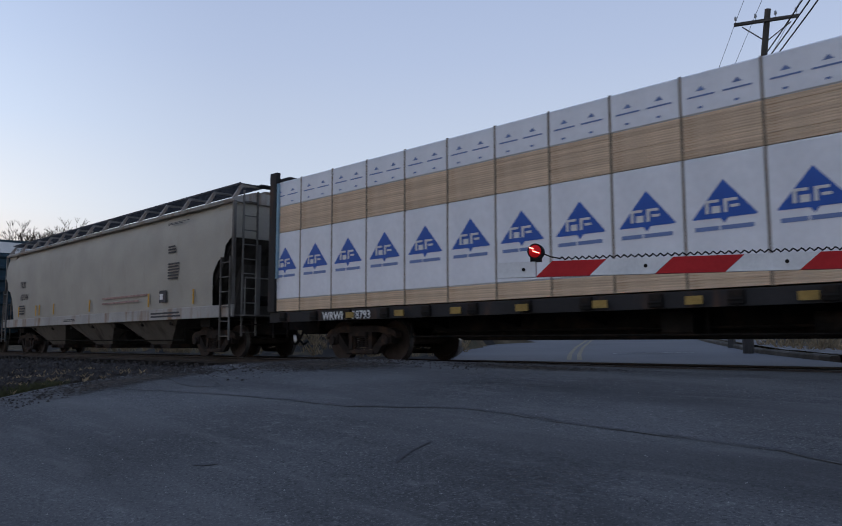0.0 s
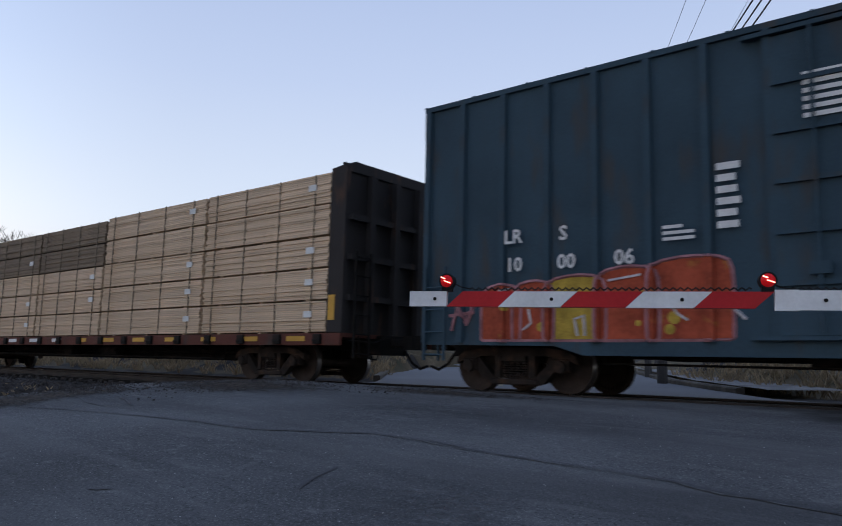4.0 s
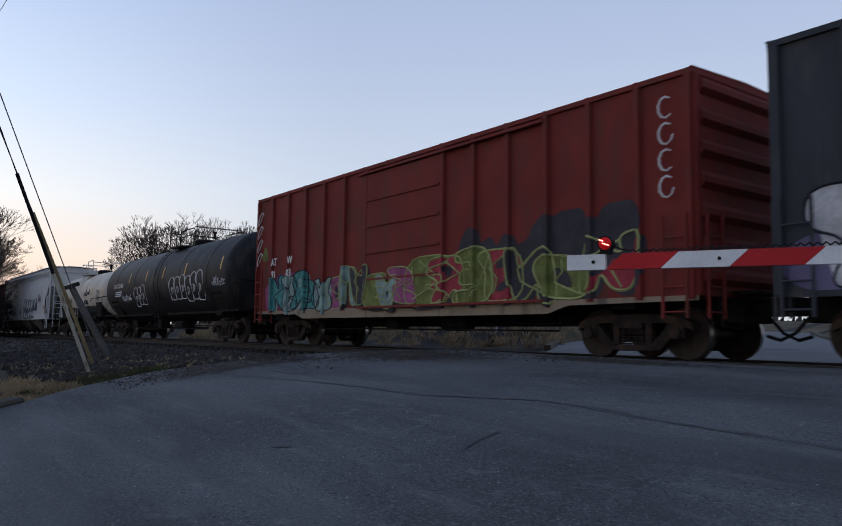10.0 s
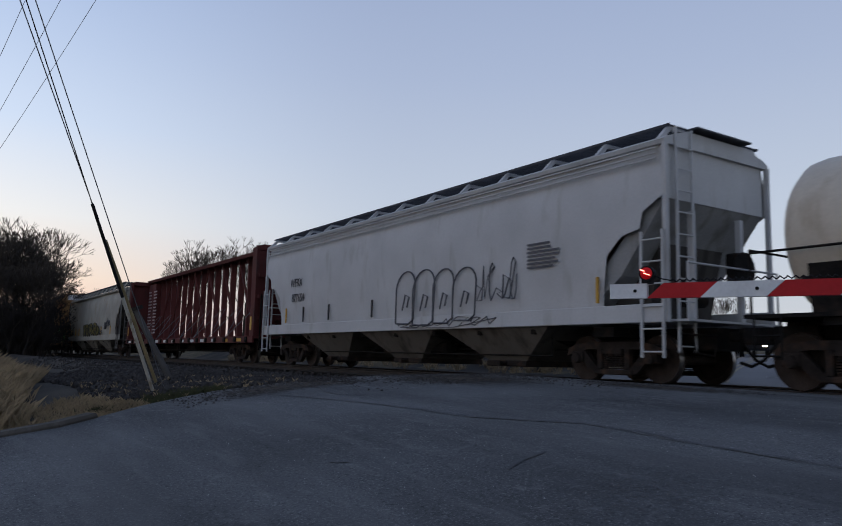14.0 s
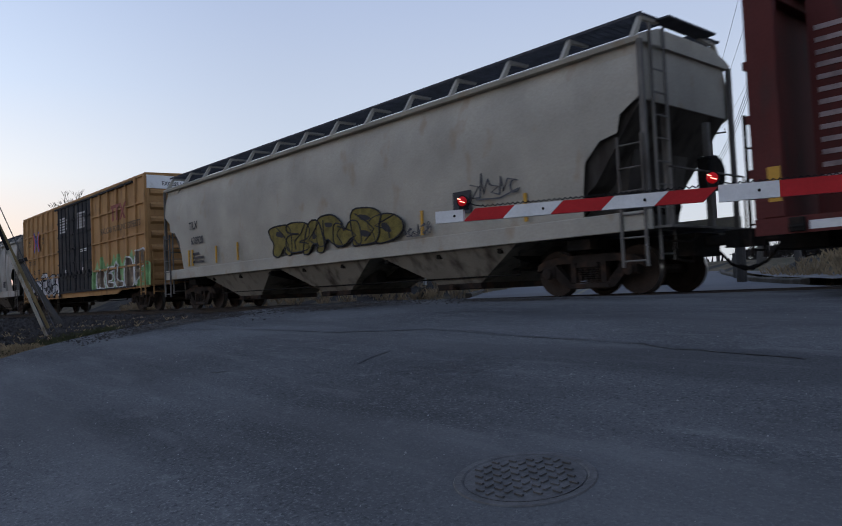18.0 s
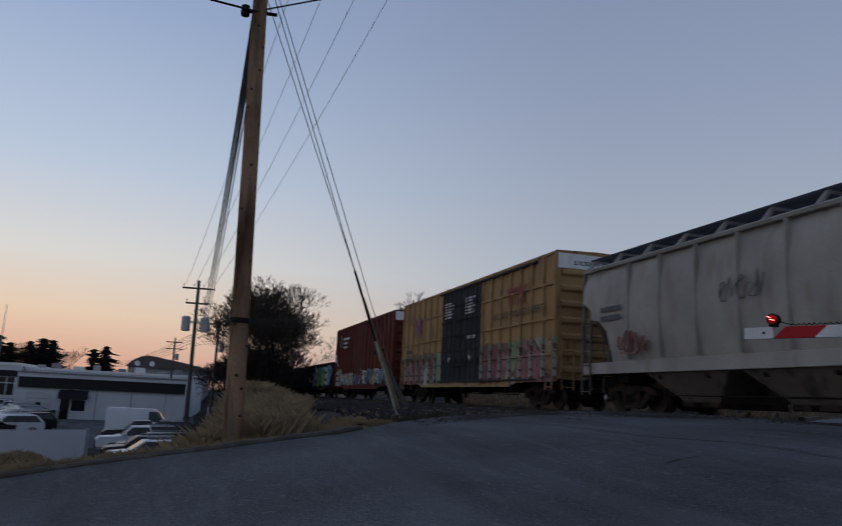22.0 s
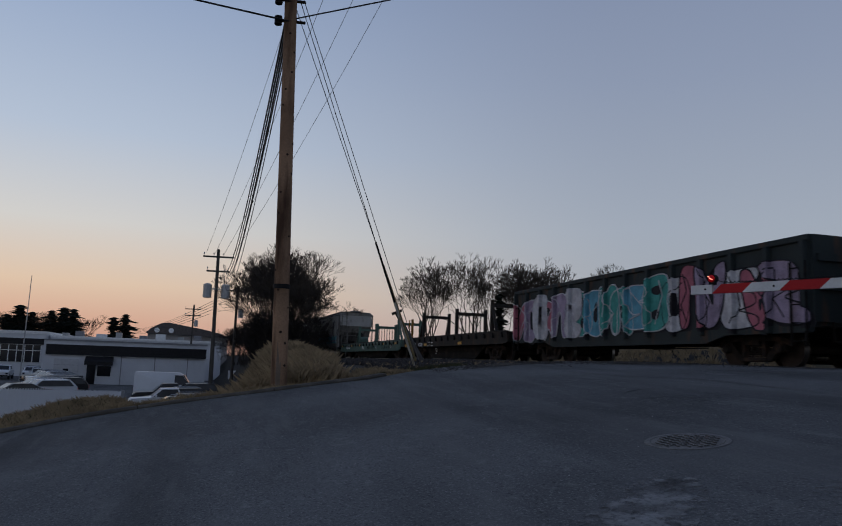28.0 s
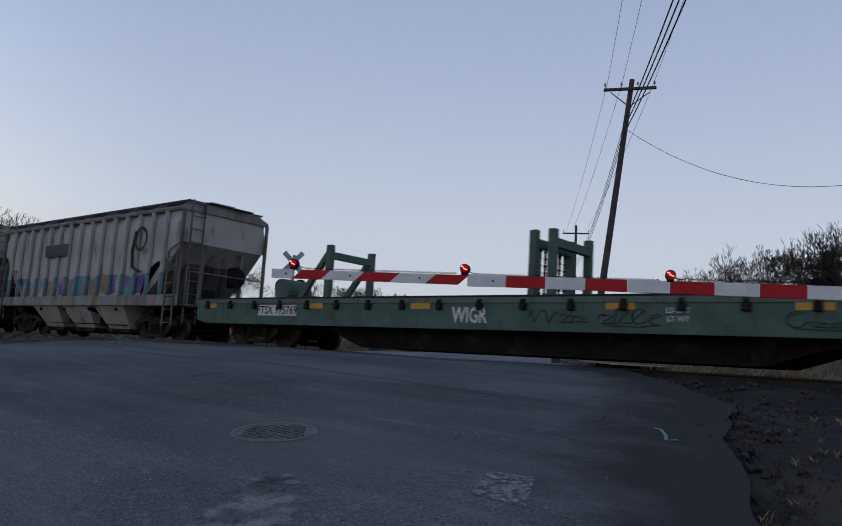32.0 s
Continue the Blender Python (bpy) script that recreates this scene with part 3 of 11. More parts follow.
def along(x, pts):
    """Straight-line interpolation through (x, value) pairs in rising order."""
    if x <= pts[0][0]:
        return pts[0][1]
    for (a, va), (b, vb) in zip(pts, pts[1:]):
        if x <= b:
            return va + (vb - va) * (x - a) / (b - a)
    return pts[-1][1]


LEFT_EDGE = [(-3.2, -40), (-3.2, -26), (-3.35, -19.3), (-3.1, -16.8), (-3.6, -14.2), (-3.9, -12.1), (-4.5, -10.4), (-5.6, -9.1), (-6.4, -8.0), (-7.4, -5.2), (-7.9, -2.0), (-8.0, -1.2), (-8.0, 1.2), (-8.6, 2.2), (-13.2, 7.8), (-22.4, 21), (-29.6, 33), (-56.0, 80), (-94, 150)]
RIGHT_EDGE = [(30.0, -40), (19.0, -26), (14.0, -19.3), (11.6, -16.8), (9.6, -14.1), (8.4, -12.2), (7.4, -10.2), (6.72, -8.4), (6.1, -6.9), (5.7, -5.3), (3.7, -2.7), (2.6, -1.2), (1.6, 1.2), (0.6, 2.2), (-2.9, 6.8), (-9.6, 18.5), (-17.0, 33), (-41.0, 80), (-78, 150)]
KERB_X = [(y, x) for x, y in KERB]
LOW = [(-60, -4.25), (-42, -4.2), (-27, -3.65), (-12, -2.75), (-8, -2.35), (-4, -2.05)]


def ground_z(x, y):
    if -40 < y < 30 and along(y, [(b, a) for a, b in LEFT_EDGE]) + 0.25 < x < along(y, [(b, a) for a, b in RIGHT_EDGE]) - 0.25:
        return road_z(x, y) - 0.35
    if y > 4.5:
        left, right = -8.1 - 0.6 * (y - 2.2), 0.6 - 0.63 * (y - 2.2)
        out = max(left - x, x - right)
        bank = (0.85 if x < left else 0.55) * smooth(0.4, 3.0, out) * smooth(5.0, 9.0, y)
        return road_z(x, y) - 0.1 + 0.1 * smooth(6, 14, y) + bank
    near = road_z(x, y) if y < -1.5 else -0.05
    if abs(y) < 5.5 and (x < -8 or x > 6):
        near = min(near, -0.30)
    kx = along(y, KERB_X)
    if x > kx or y > -5.5:
        return near
    d = kx - x
    k = road_z(kx, y) + 0.03
    wide = smooth(-14.1, -15.2, y)
    s = smooth(0.3 + 1.9 * wide, 4.0 + 2.2 * wide, d)
    z = k * (1 - s) + along(x, LOW) * s
    z += 0.26 * math.exp(-((d - 1.6) / 1.0) ** 2 - ((y + 15.5) / 1.2) ** 2)
    z -= 0.5 * smooth(-16.8, -15.4, y) * smooth(-18, -34, x) * smooth(-70, -52, x)
    far = smooth(-15.0, -24.0, x)
    up = smooth(-13.4 + 2.2 * far, -10.9 + 4.6 * far, y)
    z = z * (1 - up) + near * up
    return z + 0.44 * math.exp(-((x + 12.0) / 2.2) ** 2 - ((y + 11.2) / 0.7) ** 2)


def turf(x, y):
    """Where dead grass covers the ground."""
    if y < -8.3 and -19 < x < -4:
        return ((x + 10.0) / 5.2) ** 2 + ((y + 11.7 + 0.12 * (x + 10)) / 1.15) ** 2 < 1 + 0.35 * noise.noise((x, y, 2)) or (x > -9.5 and y < -12.5 and y > -17.5)
    return y > 5.5 and noise.noise((x * 0.2, y * 0.2, 5)) > -0.25


def sheet(name, xs, ys, zf, material, label, category, drop=0.0, turf_mat=None):
    vs = [(x, y, zf(x, y) - drop) for y in ys for x in xs]
    n = len(xs)
    fs = [(j * n + i, j * n + i + 1, (j + 1) * n + i + 1, (j + 1) * n + i) for j in range(len(ys) - 1) for i in range(n - 1)]
    me = bpy.data.meshes.new(name)
    me.from_pydata(vs, [], fs)
    me.polygons.foreach_set("use_smooth", [True] * len(fs))
    me.materials.append(material)
    if turf_mat:
        me.materials.append(turf_mat)
        me.polygons.foreach_set("material_index", [int(turf(*[sum(vs[i][c] for i in f) / 4 for c in (0, 1)])) for f in fs])
    return thing(name, label, category, kind="structure", data=me)


def steps(*spans):
    out = []
    for a, b, d in spans:
        n = max(1, round((b - a) / d))
        out += [a + (b - a) * i / n for i in range(n)]
    return out + [spans[-1][1]]


def uneven(x, y):
    return ground_z(x, y) + 0.10 * (noise.noise((x * 0.35, y * 0.35, 0)) + 0.5 * noise.noise((x * 1.1, y * 1.1, 3))) * (1 if abs(y) > 2 else 0.3)


ground = sheet("ground", steps((-2500, -130, 400), (-130, -40, 6), (-40, 30, 0.5), (30, 120, 8), (120, 2500, 400)), steps((-2500, -60, 400), (-60, -30, 3), (-30, 14, 0.45), (14, 120, 6), (120, 2500, 400)), uneven, SOIL, "bare winter ground with thin dead grass", "ground", drop=0.07, turf_mat=TURF)



def road_strip(name, i0, i1, material, label, cols=40, rows=6, lift=0.0):
    vs, fs, lines = [], [], []
    for i in range(i0, i1):
        for k in range(rows):
            s = k / rows
            lines.append((s, i))
    lines.append((1.0, i1 - 1))
    for s, i in lines:
        (ax, ay), (bx, by) = [tuple(e[i][c] * (1 - s) + e[i + 1][c] * s for c in (0, 1)) for e in (LEFT_EDGE, RIGHT_EDGE)]
        for c in range(cols + 1):
            k = c / cols
            x, y = ax + (bx - ax) * k, ay + (by - ay) * k
            if c >= cols - 1 and i0 == 0:
                x += 0.05 * noise.noise((y * 1.3, 4.0, 3)) + 0.05 * noise.noise((y * 4.0, 1.0, 8))
            wob = 0.012 * noise.noise((x * 0.8, y * 0.8, 7)) if abs(y) > 2.4 else 0.0
            vs.append((x, y, road_z(x, y) + wob + lift))
    n = cols + 1
    for j in range(len(lines) - 1):
        for c in range(cols):
            fs.append((j * n + c, j * n + c + 1, (j + 1) * n + c + 1, (j + 1) * n + c))
    me = bpy.data.meshes.new(name)
    me.from_pydata(vs, [], fs)
    me.polygons.foreach_set("use_smooth", [True] * len(fs))
    me.materials.append(material)
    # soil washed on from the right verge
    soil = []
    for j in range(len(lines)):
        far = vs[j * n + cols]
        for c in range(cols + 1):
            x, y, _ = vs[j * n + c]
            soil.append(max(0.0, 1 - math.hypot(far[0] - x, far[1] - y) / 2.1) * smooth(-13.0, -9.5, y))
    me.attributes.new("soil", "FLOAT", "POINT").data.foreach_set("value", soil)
    return thing(name, label, "road", kind="structure", data=me)


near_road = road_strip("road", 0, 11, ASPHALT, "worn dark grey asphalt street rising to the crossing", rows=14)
crossing = road_strip("crossing_surface", 11, 12, CROSS, "dark asphalt of the level crossing between the rails", lift=-0.03)
far_road = road_strip("far_road", 12, 18, ASPHALT_FAR, "grey asphalt street climbing beyond the track")


def decal(name, pts, material, label, category="marking", lift=0.006, sub=6):
    """A thin painted or patched area that follows the street: outline given as a ring, fanned about its centre."""
    ring = []
    for (ax, ay), (bx, by) in zip(pts, pts[1:] + pts[:1]):
        for k in range(sub):
            ring.append((ax + (bx - ax) * k / sub, ay + (by - ay) * k / sub))
    cx, cy = sum(p[0] for p in ring) / len(ring), sum(p[1] for p in ring) / len(ring)
    vs = [(cx, cy)]
    for f in (0.5, 1.0):
        vs += [(cx + (x - cx) * f, cy + (y - cy) * f) for x, y in ring]
    n = len(ring)
    fs = [(0, 1 + i, 1 + (i + 1) % n) for i in range(n)] + [(1 + i, 1 + n + i, 1 + n + (i + 1) % n, 1 + (i + 1) % n) for i in range(n)]
    me = bpy.data.meshes.new(name)
    me.from_pydata([(x, y, road_z(x, y) + 0.012 * noise.noise((x * 0.8, y * 0.8, 7)) + lift) for x, y in vs], [], fs)
    me.materials.append(material)
    fade = me.attributes.new("fade", "FLOAT", "POINT")
    fade.data.foreach_set("value", [0.0] + [0.5] * n + [1.0] * n)
    return thing(name, label, category, kind="structure", data=me)


def ribbon(name, pts, width, material, label, category="marking", lift=0.008, ragged=0.0, seed=1):
    """A narrow strip along a line on the street."""
    rnd = random.Random(seed)
    dense = []
    for (ax, ay), (bx, by) in zip(pts, pts[1:]):
        n = max(2, int(math.hypot(bx - ax, by - ay) / 0.16))
        dense += [(ax + (bx - ax) * k / n, ay + (by - ay) * k / n) for k in range(n)]
    dense.append(pts[-1])
    vs, fs = [], []
    for i, (x, y) in enumerate(dense):
        a, b = dense[max(0, i - 1)], dense[min(len(dense) - 1, i + 1)]
        d = math.hypot(b[0] - a[0], b[1] - a[1]) or 1
        nx, ny = -(b[1] - a[1]) / d, (b[0] - a[0]) / d
        o = ragged * rnd.uniform(-1, 1)
        w = width * (1 + (rnd.uniform(-0.6, 0.6) if ragged else 0)) / 2
        for s in (-1, 1):
            px, py = x + nx * (o + s * w), y + ny * (o + s * w)
            vs.append((px, py, road_z(px, py) + 0.012 * noise.noise((px * 0.8, py * 0.8, 7)) * (abs(py) > 2.4) + lift))
        if i:
            fs.append((2 * i - 2, 2 * i - 1, 2 * i + 1, 2 * i))
    me = bpy.data.meshes.new(name)
    me.from_pydata(vs, [], fs)
    me.materials.append(material)
    return thing(name, label, category, kind="structure", data=me)


# cracks, seams and worn places of the street
SEAM = "dark sealed crack in the asphalt"
CRACK_LINE = [(-5.75, -7.68), (-4.33, -7.22), (-3.2, -6.92), (-2.35, -6.85), (-1.84, -6.77), (-1.3, -6.5), (-0.8, -6.2), (-0.2, -6.2), (0.5, -6.3), (1.07, -6.3), (1.7, -6.3), (2.15, -6.3), (2.55, -6.45), (3.1, -6.5), (3.6, -6.5)]
ribbon("crack", CRACK_LINE, 0.016, TAR, "thin open crack across the asphalt", "crack", ragged=0.02, seed=2)
ribbon("crack_lip", [(x, y - 0.03) for x, y in CRACK_LINE], 0.02, LIP, "pale worn lip of a crack", "crack", lift=0.007, ragged=0.02, seed=3)
ribbon("crack", [(0.3, -5.35), (0.16, -4.89), (0.41, -4.64), (1.1, -4.5)], 0.012, TAR, "short curved crack in the asphalt", "crack", ragged=0.02, seed=7)
ribbon("crack", [(-6.3, -6.6), (-4.8, -6.9), (-4.5, -6.6), (-5.6, -6.2)], 0.03, TAR, SEAM, "crack", ragged=0.03, seed=4)
ribbon("crack", [(2.0, -3.6), (0.6, -4.2), (-1.4, -4.5), (-2.6, -4.2)], 0.009, TAR, SEAM, "crack", ragged=0.02, seed=5)
ribbon("crack", [(4.2, -5.2), (4.9, -6.6), (5.2, -7.4)], 0.008, TAR, SEAM, "crack", ragged=0.03, seed=6)
decal("pothole", [(0.24, -8.06), (0.14, -7.95), (0.0, -7.48), (-0.06, -7.42), (0.02, -7.6), (0.08, -7.9)], TAR, "short dark gouge in the asphalt", "pothole", sub=3)
decal("pothole", [(-0.93, -8.95), (-0.84, -8.93), (-0.77, -8.83), (-0.84, -8.84)], TAR, "small dark chip in the asphalt", "pothole", sub=3)
decal("worn_patch", [(4.2, -10.41), (4.22, -10.14), (4.48, -10.06), (4.89, -10.32), (5.22, -10.67), (5.3, -11.1), (4.86, -11.3), (4.43, -10.66)], WORN, "pale gravelly patch where the asphalt has worn through", "patch")
decal("pothole", [(4.36, -10.36), (4.30, -10.2), (4.46, -10.1), (4.62, -10.22), (4.5, -10.44)], PATCH, "shallow dark hollow in the worn asphalt", "pothole", lift=0.009)
decal("worn_patch", [(0.85, -8.25), (0.68, -7.6), (1.02, -7.15), (1.57, -7.2), (1.88, -7.99), (1.44, -8.6)], WORN_FAINT, "faintly paler gravelly patch of worn asphalt", "patch")
decal("worn_patch", [(-2.44, -5.12), (-3.0, -3.6), (-2.2, -2.8), (-0.9, -4.2), (-1.0, -5.3), (-1.6, -5.7)], WORN_FAINT, "faintly paler gravelly patch of worn asphalt", "patch")
decal("painted_square", [(5.31, -9.19), (5.62, -9.11), (5.88, -9.64), (5.5, -9.64)], PAINTED_SQUARE, "worn white painted square on the street", "marking")
decal("painted_square", [(4.87, -9.48), (5.27, -9.2), (5.44, -9.62), (5.1, -9.76)], PAINT_TRACE, "nearly worn away painted square on the street", "marking")
ribbon("survey_mark", [(5.59, -7.13), (5.66, -7.15), (5.78, -7.35), (5.85, -7.52), (5.92, -7.44)], 0.03, GREEN_MARK, "pale green survey paint mark on the street", "marking")
for o in (-0.14, 0.14):
    ribbon("centre_line", [(-5.2 + o, 2.4), (-6.9 + o, 5.0), (-10.3 + o, 10.5), (-17.7 + o, 23), (-23.4 + o, 33), (-48.0 + o, 80)], 0.11, ROAD_YELLOW, "double yellow centre line of the far street", "road line", lift=0.012)
ribbon("stop_line", [(-6.3, 5.9), (-4.5, 6.8)], 0.3, ROAD_WHITE, "worn white stop line of the far street", "road line", lift=0.012)

# manhole cover: rim, lid and raised ribs
mh = thing("manhole_cover", "round cast iron manhole cover set in the asphalt", "manhole cover", m=Matrix.Translation((3.40, -9.40, road_z(3.4, -9.4) + 0.004)) @ Euler((0.127, 0.045, 0)).to_matrix().to_4x4())
part("rim", Shape().lathe([(0.0, 0.30), (0.006, 0.31), (0.006, 0.345), (0.0, 0.35)], "z", 32), IRON, mh)
sh = Shape().lathe([(-0.01, 0.001), (0.003, 0.001), (0.003, 0.295), (-0.01, 0.296)], "z", 32)
for i in range(-4, 5):
    for j in range(-4, 5):
        x, y = i * 0.062, j * 0.062
        if math.hypot(x, y) < 0.26:
            sh.box(x - 0.022, x + 0.022, y - 0.008, y + 0.008, 0.002, 0.011) if (i + j) % 2 else sh.box(x - 0.008, x + 0.008, y - 0.022, y + 0.022, 0.002, 0.011)
part("lid", sh, IRON, mh)

# kerb on the far side of the street, its lower stretch painted yellow


def kerb_piece(name, a, b, material, label, h=0.13, w=0.16):
    sh = Shape()
    d = math.hypot(b[0] - a[0], b[1] - a[1])
    nx, ny = -(b[1] - a[1]) / d, (b[0] - a[0]) / d
    n = max(1, int(d / 0.5))
    prof = [(0, -0.15), (0, h - 0.03), (0.03, h), (w, h), (w, -0.15)]
    rows = []
    for i in range(n + 1):
        x, y = a[0] + (b[0] - a[0]) * i / n, a[1] + (b[1] - a[1]) * i / n
        z = road_z(x, y) + 0.008 * noise.noise((x * 2, y * 2, 1))
        rows.append([(x + nx * o, y + ny * o, z + k) for o, k in prof])
    for r, s in zip(rows, rows[1:]):
        sh.add(r + s, [(0, 1, 6, 5), (1, 2, 7, 6), (2, 3, 8, 7), (3, 4, 9, 8), (0, 4, 3, 2, 1), (5, 6, 7, 8, 9)])
    return thing(name, label, "kerb", group="street kerb", kind="structure", data=sh.mesh(name, material))


KERB_LINE = KERB[:-1] + [(-4.85, -9.95)]
for a, b in zip(KERB_LINE, KERB_LINE[1:]):
    n = max(1, round(math.hypot(b[0] - a[0], b[1] - a[1]) / 2.4))
    for i in range(n):
        p, q = [(a[0] + (b[0] - a[0]) * s, a[1] + (b[1] - a[1]) * s) for s in (i / n + 0.004, (i + 1) / n - 0.004)]
        yellow = p[1] < -16.79
        kerb_piece("kerb", p, q, KERB_YELLOW if yellow else KERB_OLD, "yellow painted concrete kerb" if yellow else "weathered concrete kerb with dead grass behind it", h=0.12 if yellow else 0.05)

# kerbs and a strip of pavement along the far street
FAR_LEFT, FAR_RIGHT = [(-9.4, 3.2), (-13.2, 7.8), (-22.4, 21), (-29.6, 33)], [(-17.0, 33), (-9.6, 18.5), (-2.9, 6.8), (-0.4, 3.5)]
for line in (FAR_LEFT, FAR_RIGHT):
    for a, b in zip(line, line[1:]):
        kerb_piece("kerb", a, b, KERB_OLD, "dark weathered kerb of the far street", h=0.11, w=0.18)
ribbon("far_pavement", [(x + 1.15, y + 0.6) for x, y in FAR_RIGHT], 1.5, PAVING, "grey pavement strip beside the far street", "pavement", lift=0.09)

# pavement behind the yellow kerb, cast in slabs
for i in range(4):
    y0, y1 = -16.85 - 1.75 * i, -16.85 - 1.75 * (i + 1) + 0.02
    sh = Shape()
    top = [(along(y, KERB_X) - 0.17 - w, y, road_z(-2.6, y) + 0.112 + w / 1.9 * (0.05 + 0.035 * max(0.0, -17 - y))) for y in (y0, y1) for w in (0.0, 1.9)]
    sh.add(top + [(x, y, z - 0.3) for x, y, z in top], [(0, 1, 3, 2), (4, 6, 7, 5), (0, 2, 6, 4), (1, 5, 7, 3), (0, 4, 5, 1), (2, 3, 7, 6)])
    thing("pavement", "grey concrete pavement slab beside the kerb", "pavement", group="pavement slabs", kind="structure", data=sh.mesh("pavement", PAVING))

# railway: bed, ties, rails
bed = Shape()
for a, b in ((-220, -8.2), (3.4, 160)):
    bed.prism([(-3.3, -0.75), (-1.75, -0.26), (1.75, -0.26), (3.3, -0.75)], "x", a, b)
thing("ballast_bed", "dark crushed stone railway ballast", "ballast", kind="structure", data=bed.mesh("ballast_bed", BALLAST))
for y in (-0.7525, 0.7525):
    prof = [(y - 0.075, -0.17), (y + 0.075, -0.17), (y + 0.07, -0.155), (y + 0.012, -0.135), (y + 0.01, -0.045), (y + 0.037, -0.03), (y + 0.037, -0.004), (y + 0.03, 0), (y - 0.03, 0), (y - 0.037, -0.004), (y - 0.037, -0.03), (y - 0.01, -0.045), (y - 0.012, -0.135), (y - 0.07, -0.155)]
    thing("rail", "worn steel railway rail on the crossing", "rail", group="rails", kind="structure", data=Shape().prism(prof, "x", -220, 160).mesh("rail", RAIL))
tie_me = Shape().box(-0.115, 0.115, -1.3, 1.3, -0.33, -0.172, 0.015).mesh("tie", TIE)
x = -70.0
while x < 30:
    if not -8.4 < x < 3.6:
        thing("tie", "dark timber railway tie in ballast", "railway tie", group="railway ties", m=pose(x, 0, 0, 0, 0, random.uniform(-0.6, 0.6)), data=tie_me)
    x += 0.55

# loose stones along the bed and scattered at the street's edge
rnd = random.Random(11)
sh = Shape()
ico = [(0, 0, 1), (0.9, 0, 0.1), (0.2, 0.85, -0.1), (-0.8, 0.4, 0.1), (-0.6, -0.7, 0), (0.4, -0.8, -0.1), (0, 0, -1)]
for i in range(9500):
    k = rnd.random()
    x = -7.8 - 32 * k * k if rnd.random() < 0.8 else rnd.uniform(3.6, 16)
    y = rnd.uniform(-8.4, -0.9) if rnd.random() < 0.9 else rnd.uniform(1, 3.5)
    if abs(y) < 1.75:
        z = -0.25
    elif abs(y) < 3.3:
        z = -0.26 - (abs(y) - 1.75) * 0.316
        z = max(z, ground_z(x, y) - 0.07)
    else:
        z = uneven(x, y) - 0.07
    s = rnd.uniform(0.02, 0.06)
    if -9.4 < y < -6.5 and x > -6.3 - 0.7 * (y + 8.6) and x < 3:
        continue
    rot = Euler((rnd.uniform(0, 6), rnd.uniform(0, 6), rnd.uniform(0, 6))).to_matrix()
    sh.add([Vector((x, y, z + s * 0.3)) + rot @ Vector(p) * s for p in ico], [(0, 1, 2), (0, 2, 3), (0, 3, 4), (0, 4, 5), (0, 5, 1), (6, 2, 1), (6, 3, 2), (6, 4, 3), (6, 5, 4), (6, 1, 5)])
for i in range(5200):
    x, y = -6.7 - 9.5 * rnd.random() ** 1.3, rnd.uniform(-9.6, -3.2)
    if x > along(y, [(b, a) for a, b in LEFT_EDGE]) - 0.45:
        continue
    s = rnd.uniform(0.025, 0.075)
    rot = Euler((rnd.uniform(0, 6), rnd.uniform(0, 6), rnd.uniform(0, 6))).to_matrix()
    z = uneven(x, y) - 0.07
    sh.add([Vector((x, y, z + s * 0.3)) + rot @ Vector(p) * s for p in ico], [(0, 1, 2), (0, 2, 3), (0, 3, 4), (0, 4, 5), (0, 5, 1), (6, 2, 1), (6, 3, 2), (6, 4, 3), (6, 5, 4), (6, 1, 5)])
thing("loose_stones", "loose grey ballast stones along the track", "stones", kind="stuff", data=sh.mesh("loose_stones", STONE))

# ---- the freight train: x forward, z up from the rail, each car about its own middle ----
CARS = []      # (car, x at the start, wheelsets)
LOADS = []     # (thing, x at the start, y, z)
WHEEL_R = 0.43


def wheelset_shape():
    sh = Shape()
    for s in (-1, 1):
        y = s * 0.7525
        prof = [(-0.075, 0.05), (-0.06, 0.12), (-0.045, 0.14), (-0.03, 0.33), (-0.055, 0.37), (-0.055, 0.425), (0.045, WHEEL_R), (0.055, WHEEL_R), (0.07, WHEEL_R + 0.025), (0.085, 0.42), (0.085, 0.37), (0.03, 0.33), (0.03, 0.14), (0.06, 0.1), (0.07, 0.05)]
        prof = [(y - s * a, r) for a, r in prof]
        sh.lathe(prof if s < 0 else prof[::-1], "y", 22)
        for k in range(3):
            a = 2.1 * k
            sh.box(0.23 * math.cos(a) - 0.025, 0.23 * math.cos(a) + 0.025, y + s * 0.028, y + s * 0.045, 0.23 * math.sin(a) - 0.025, 0.23 * math.sin(a) + 0.025)
    return sh.lathe([(-1.02, 0.07), (-0.85, 0.07), (-0.84, 0.085), (0.84, 0.085), (0.85, 0.07), (1.02, 0.07)], "y", 10)


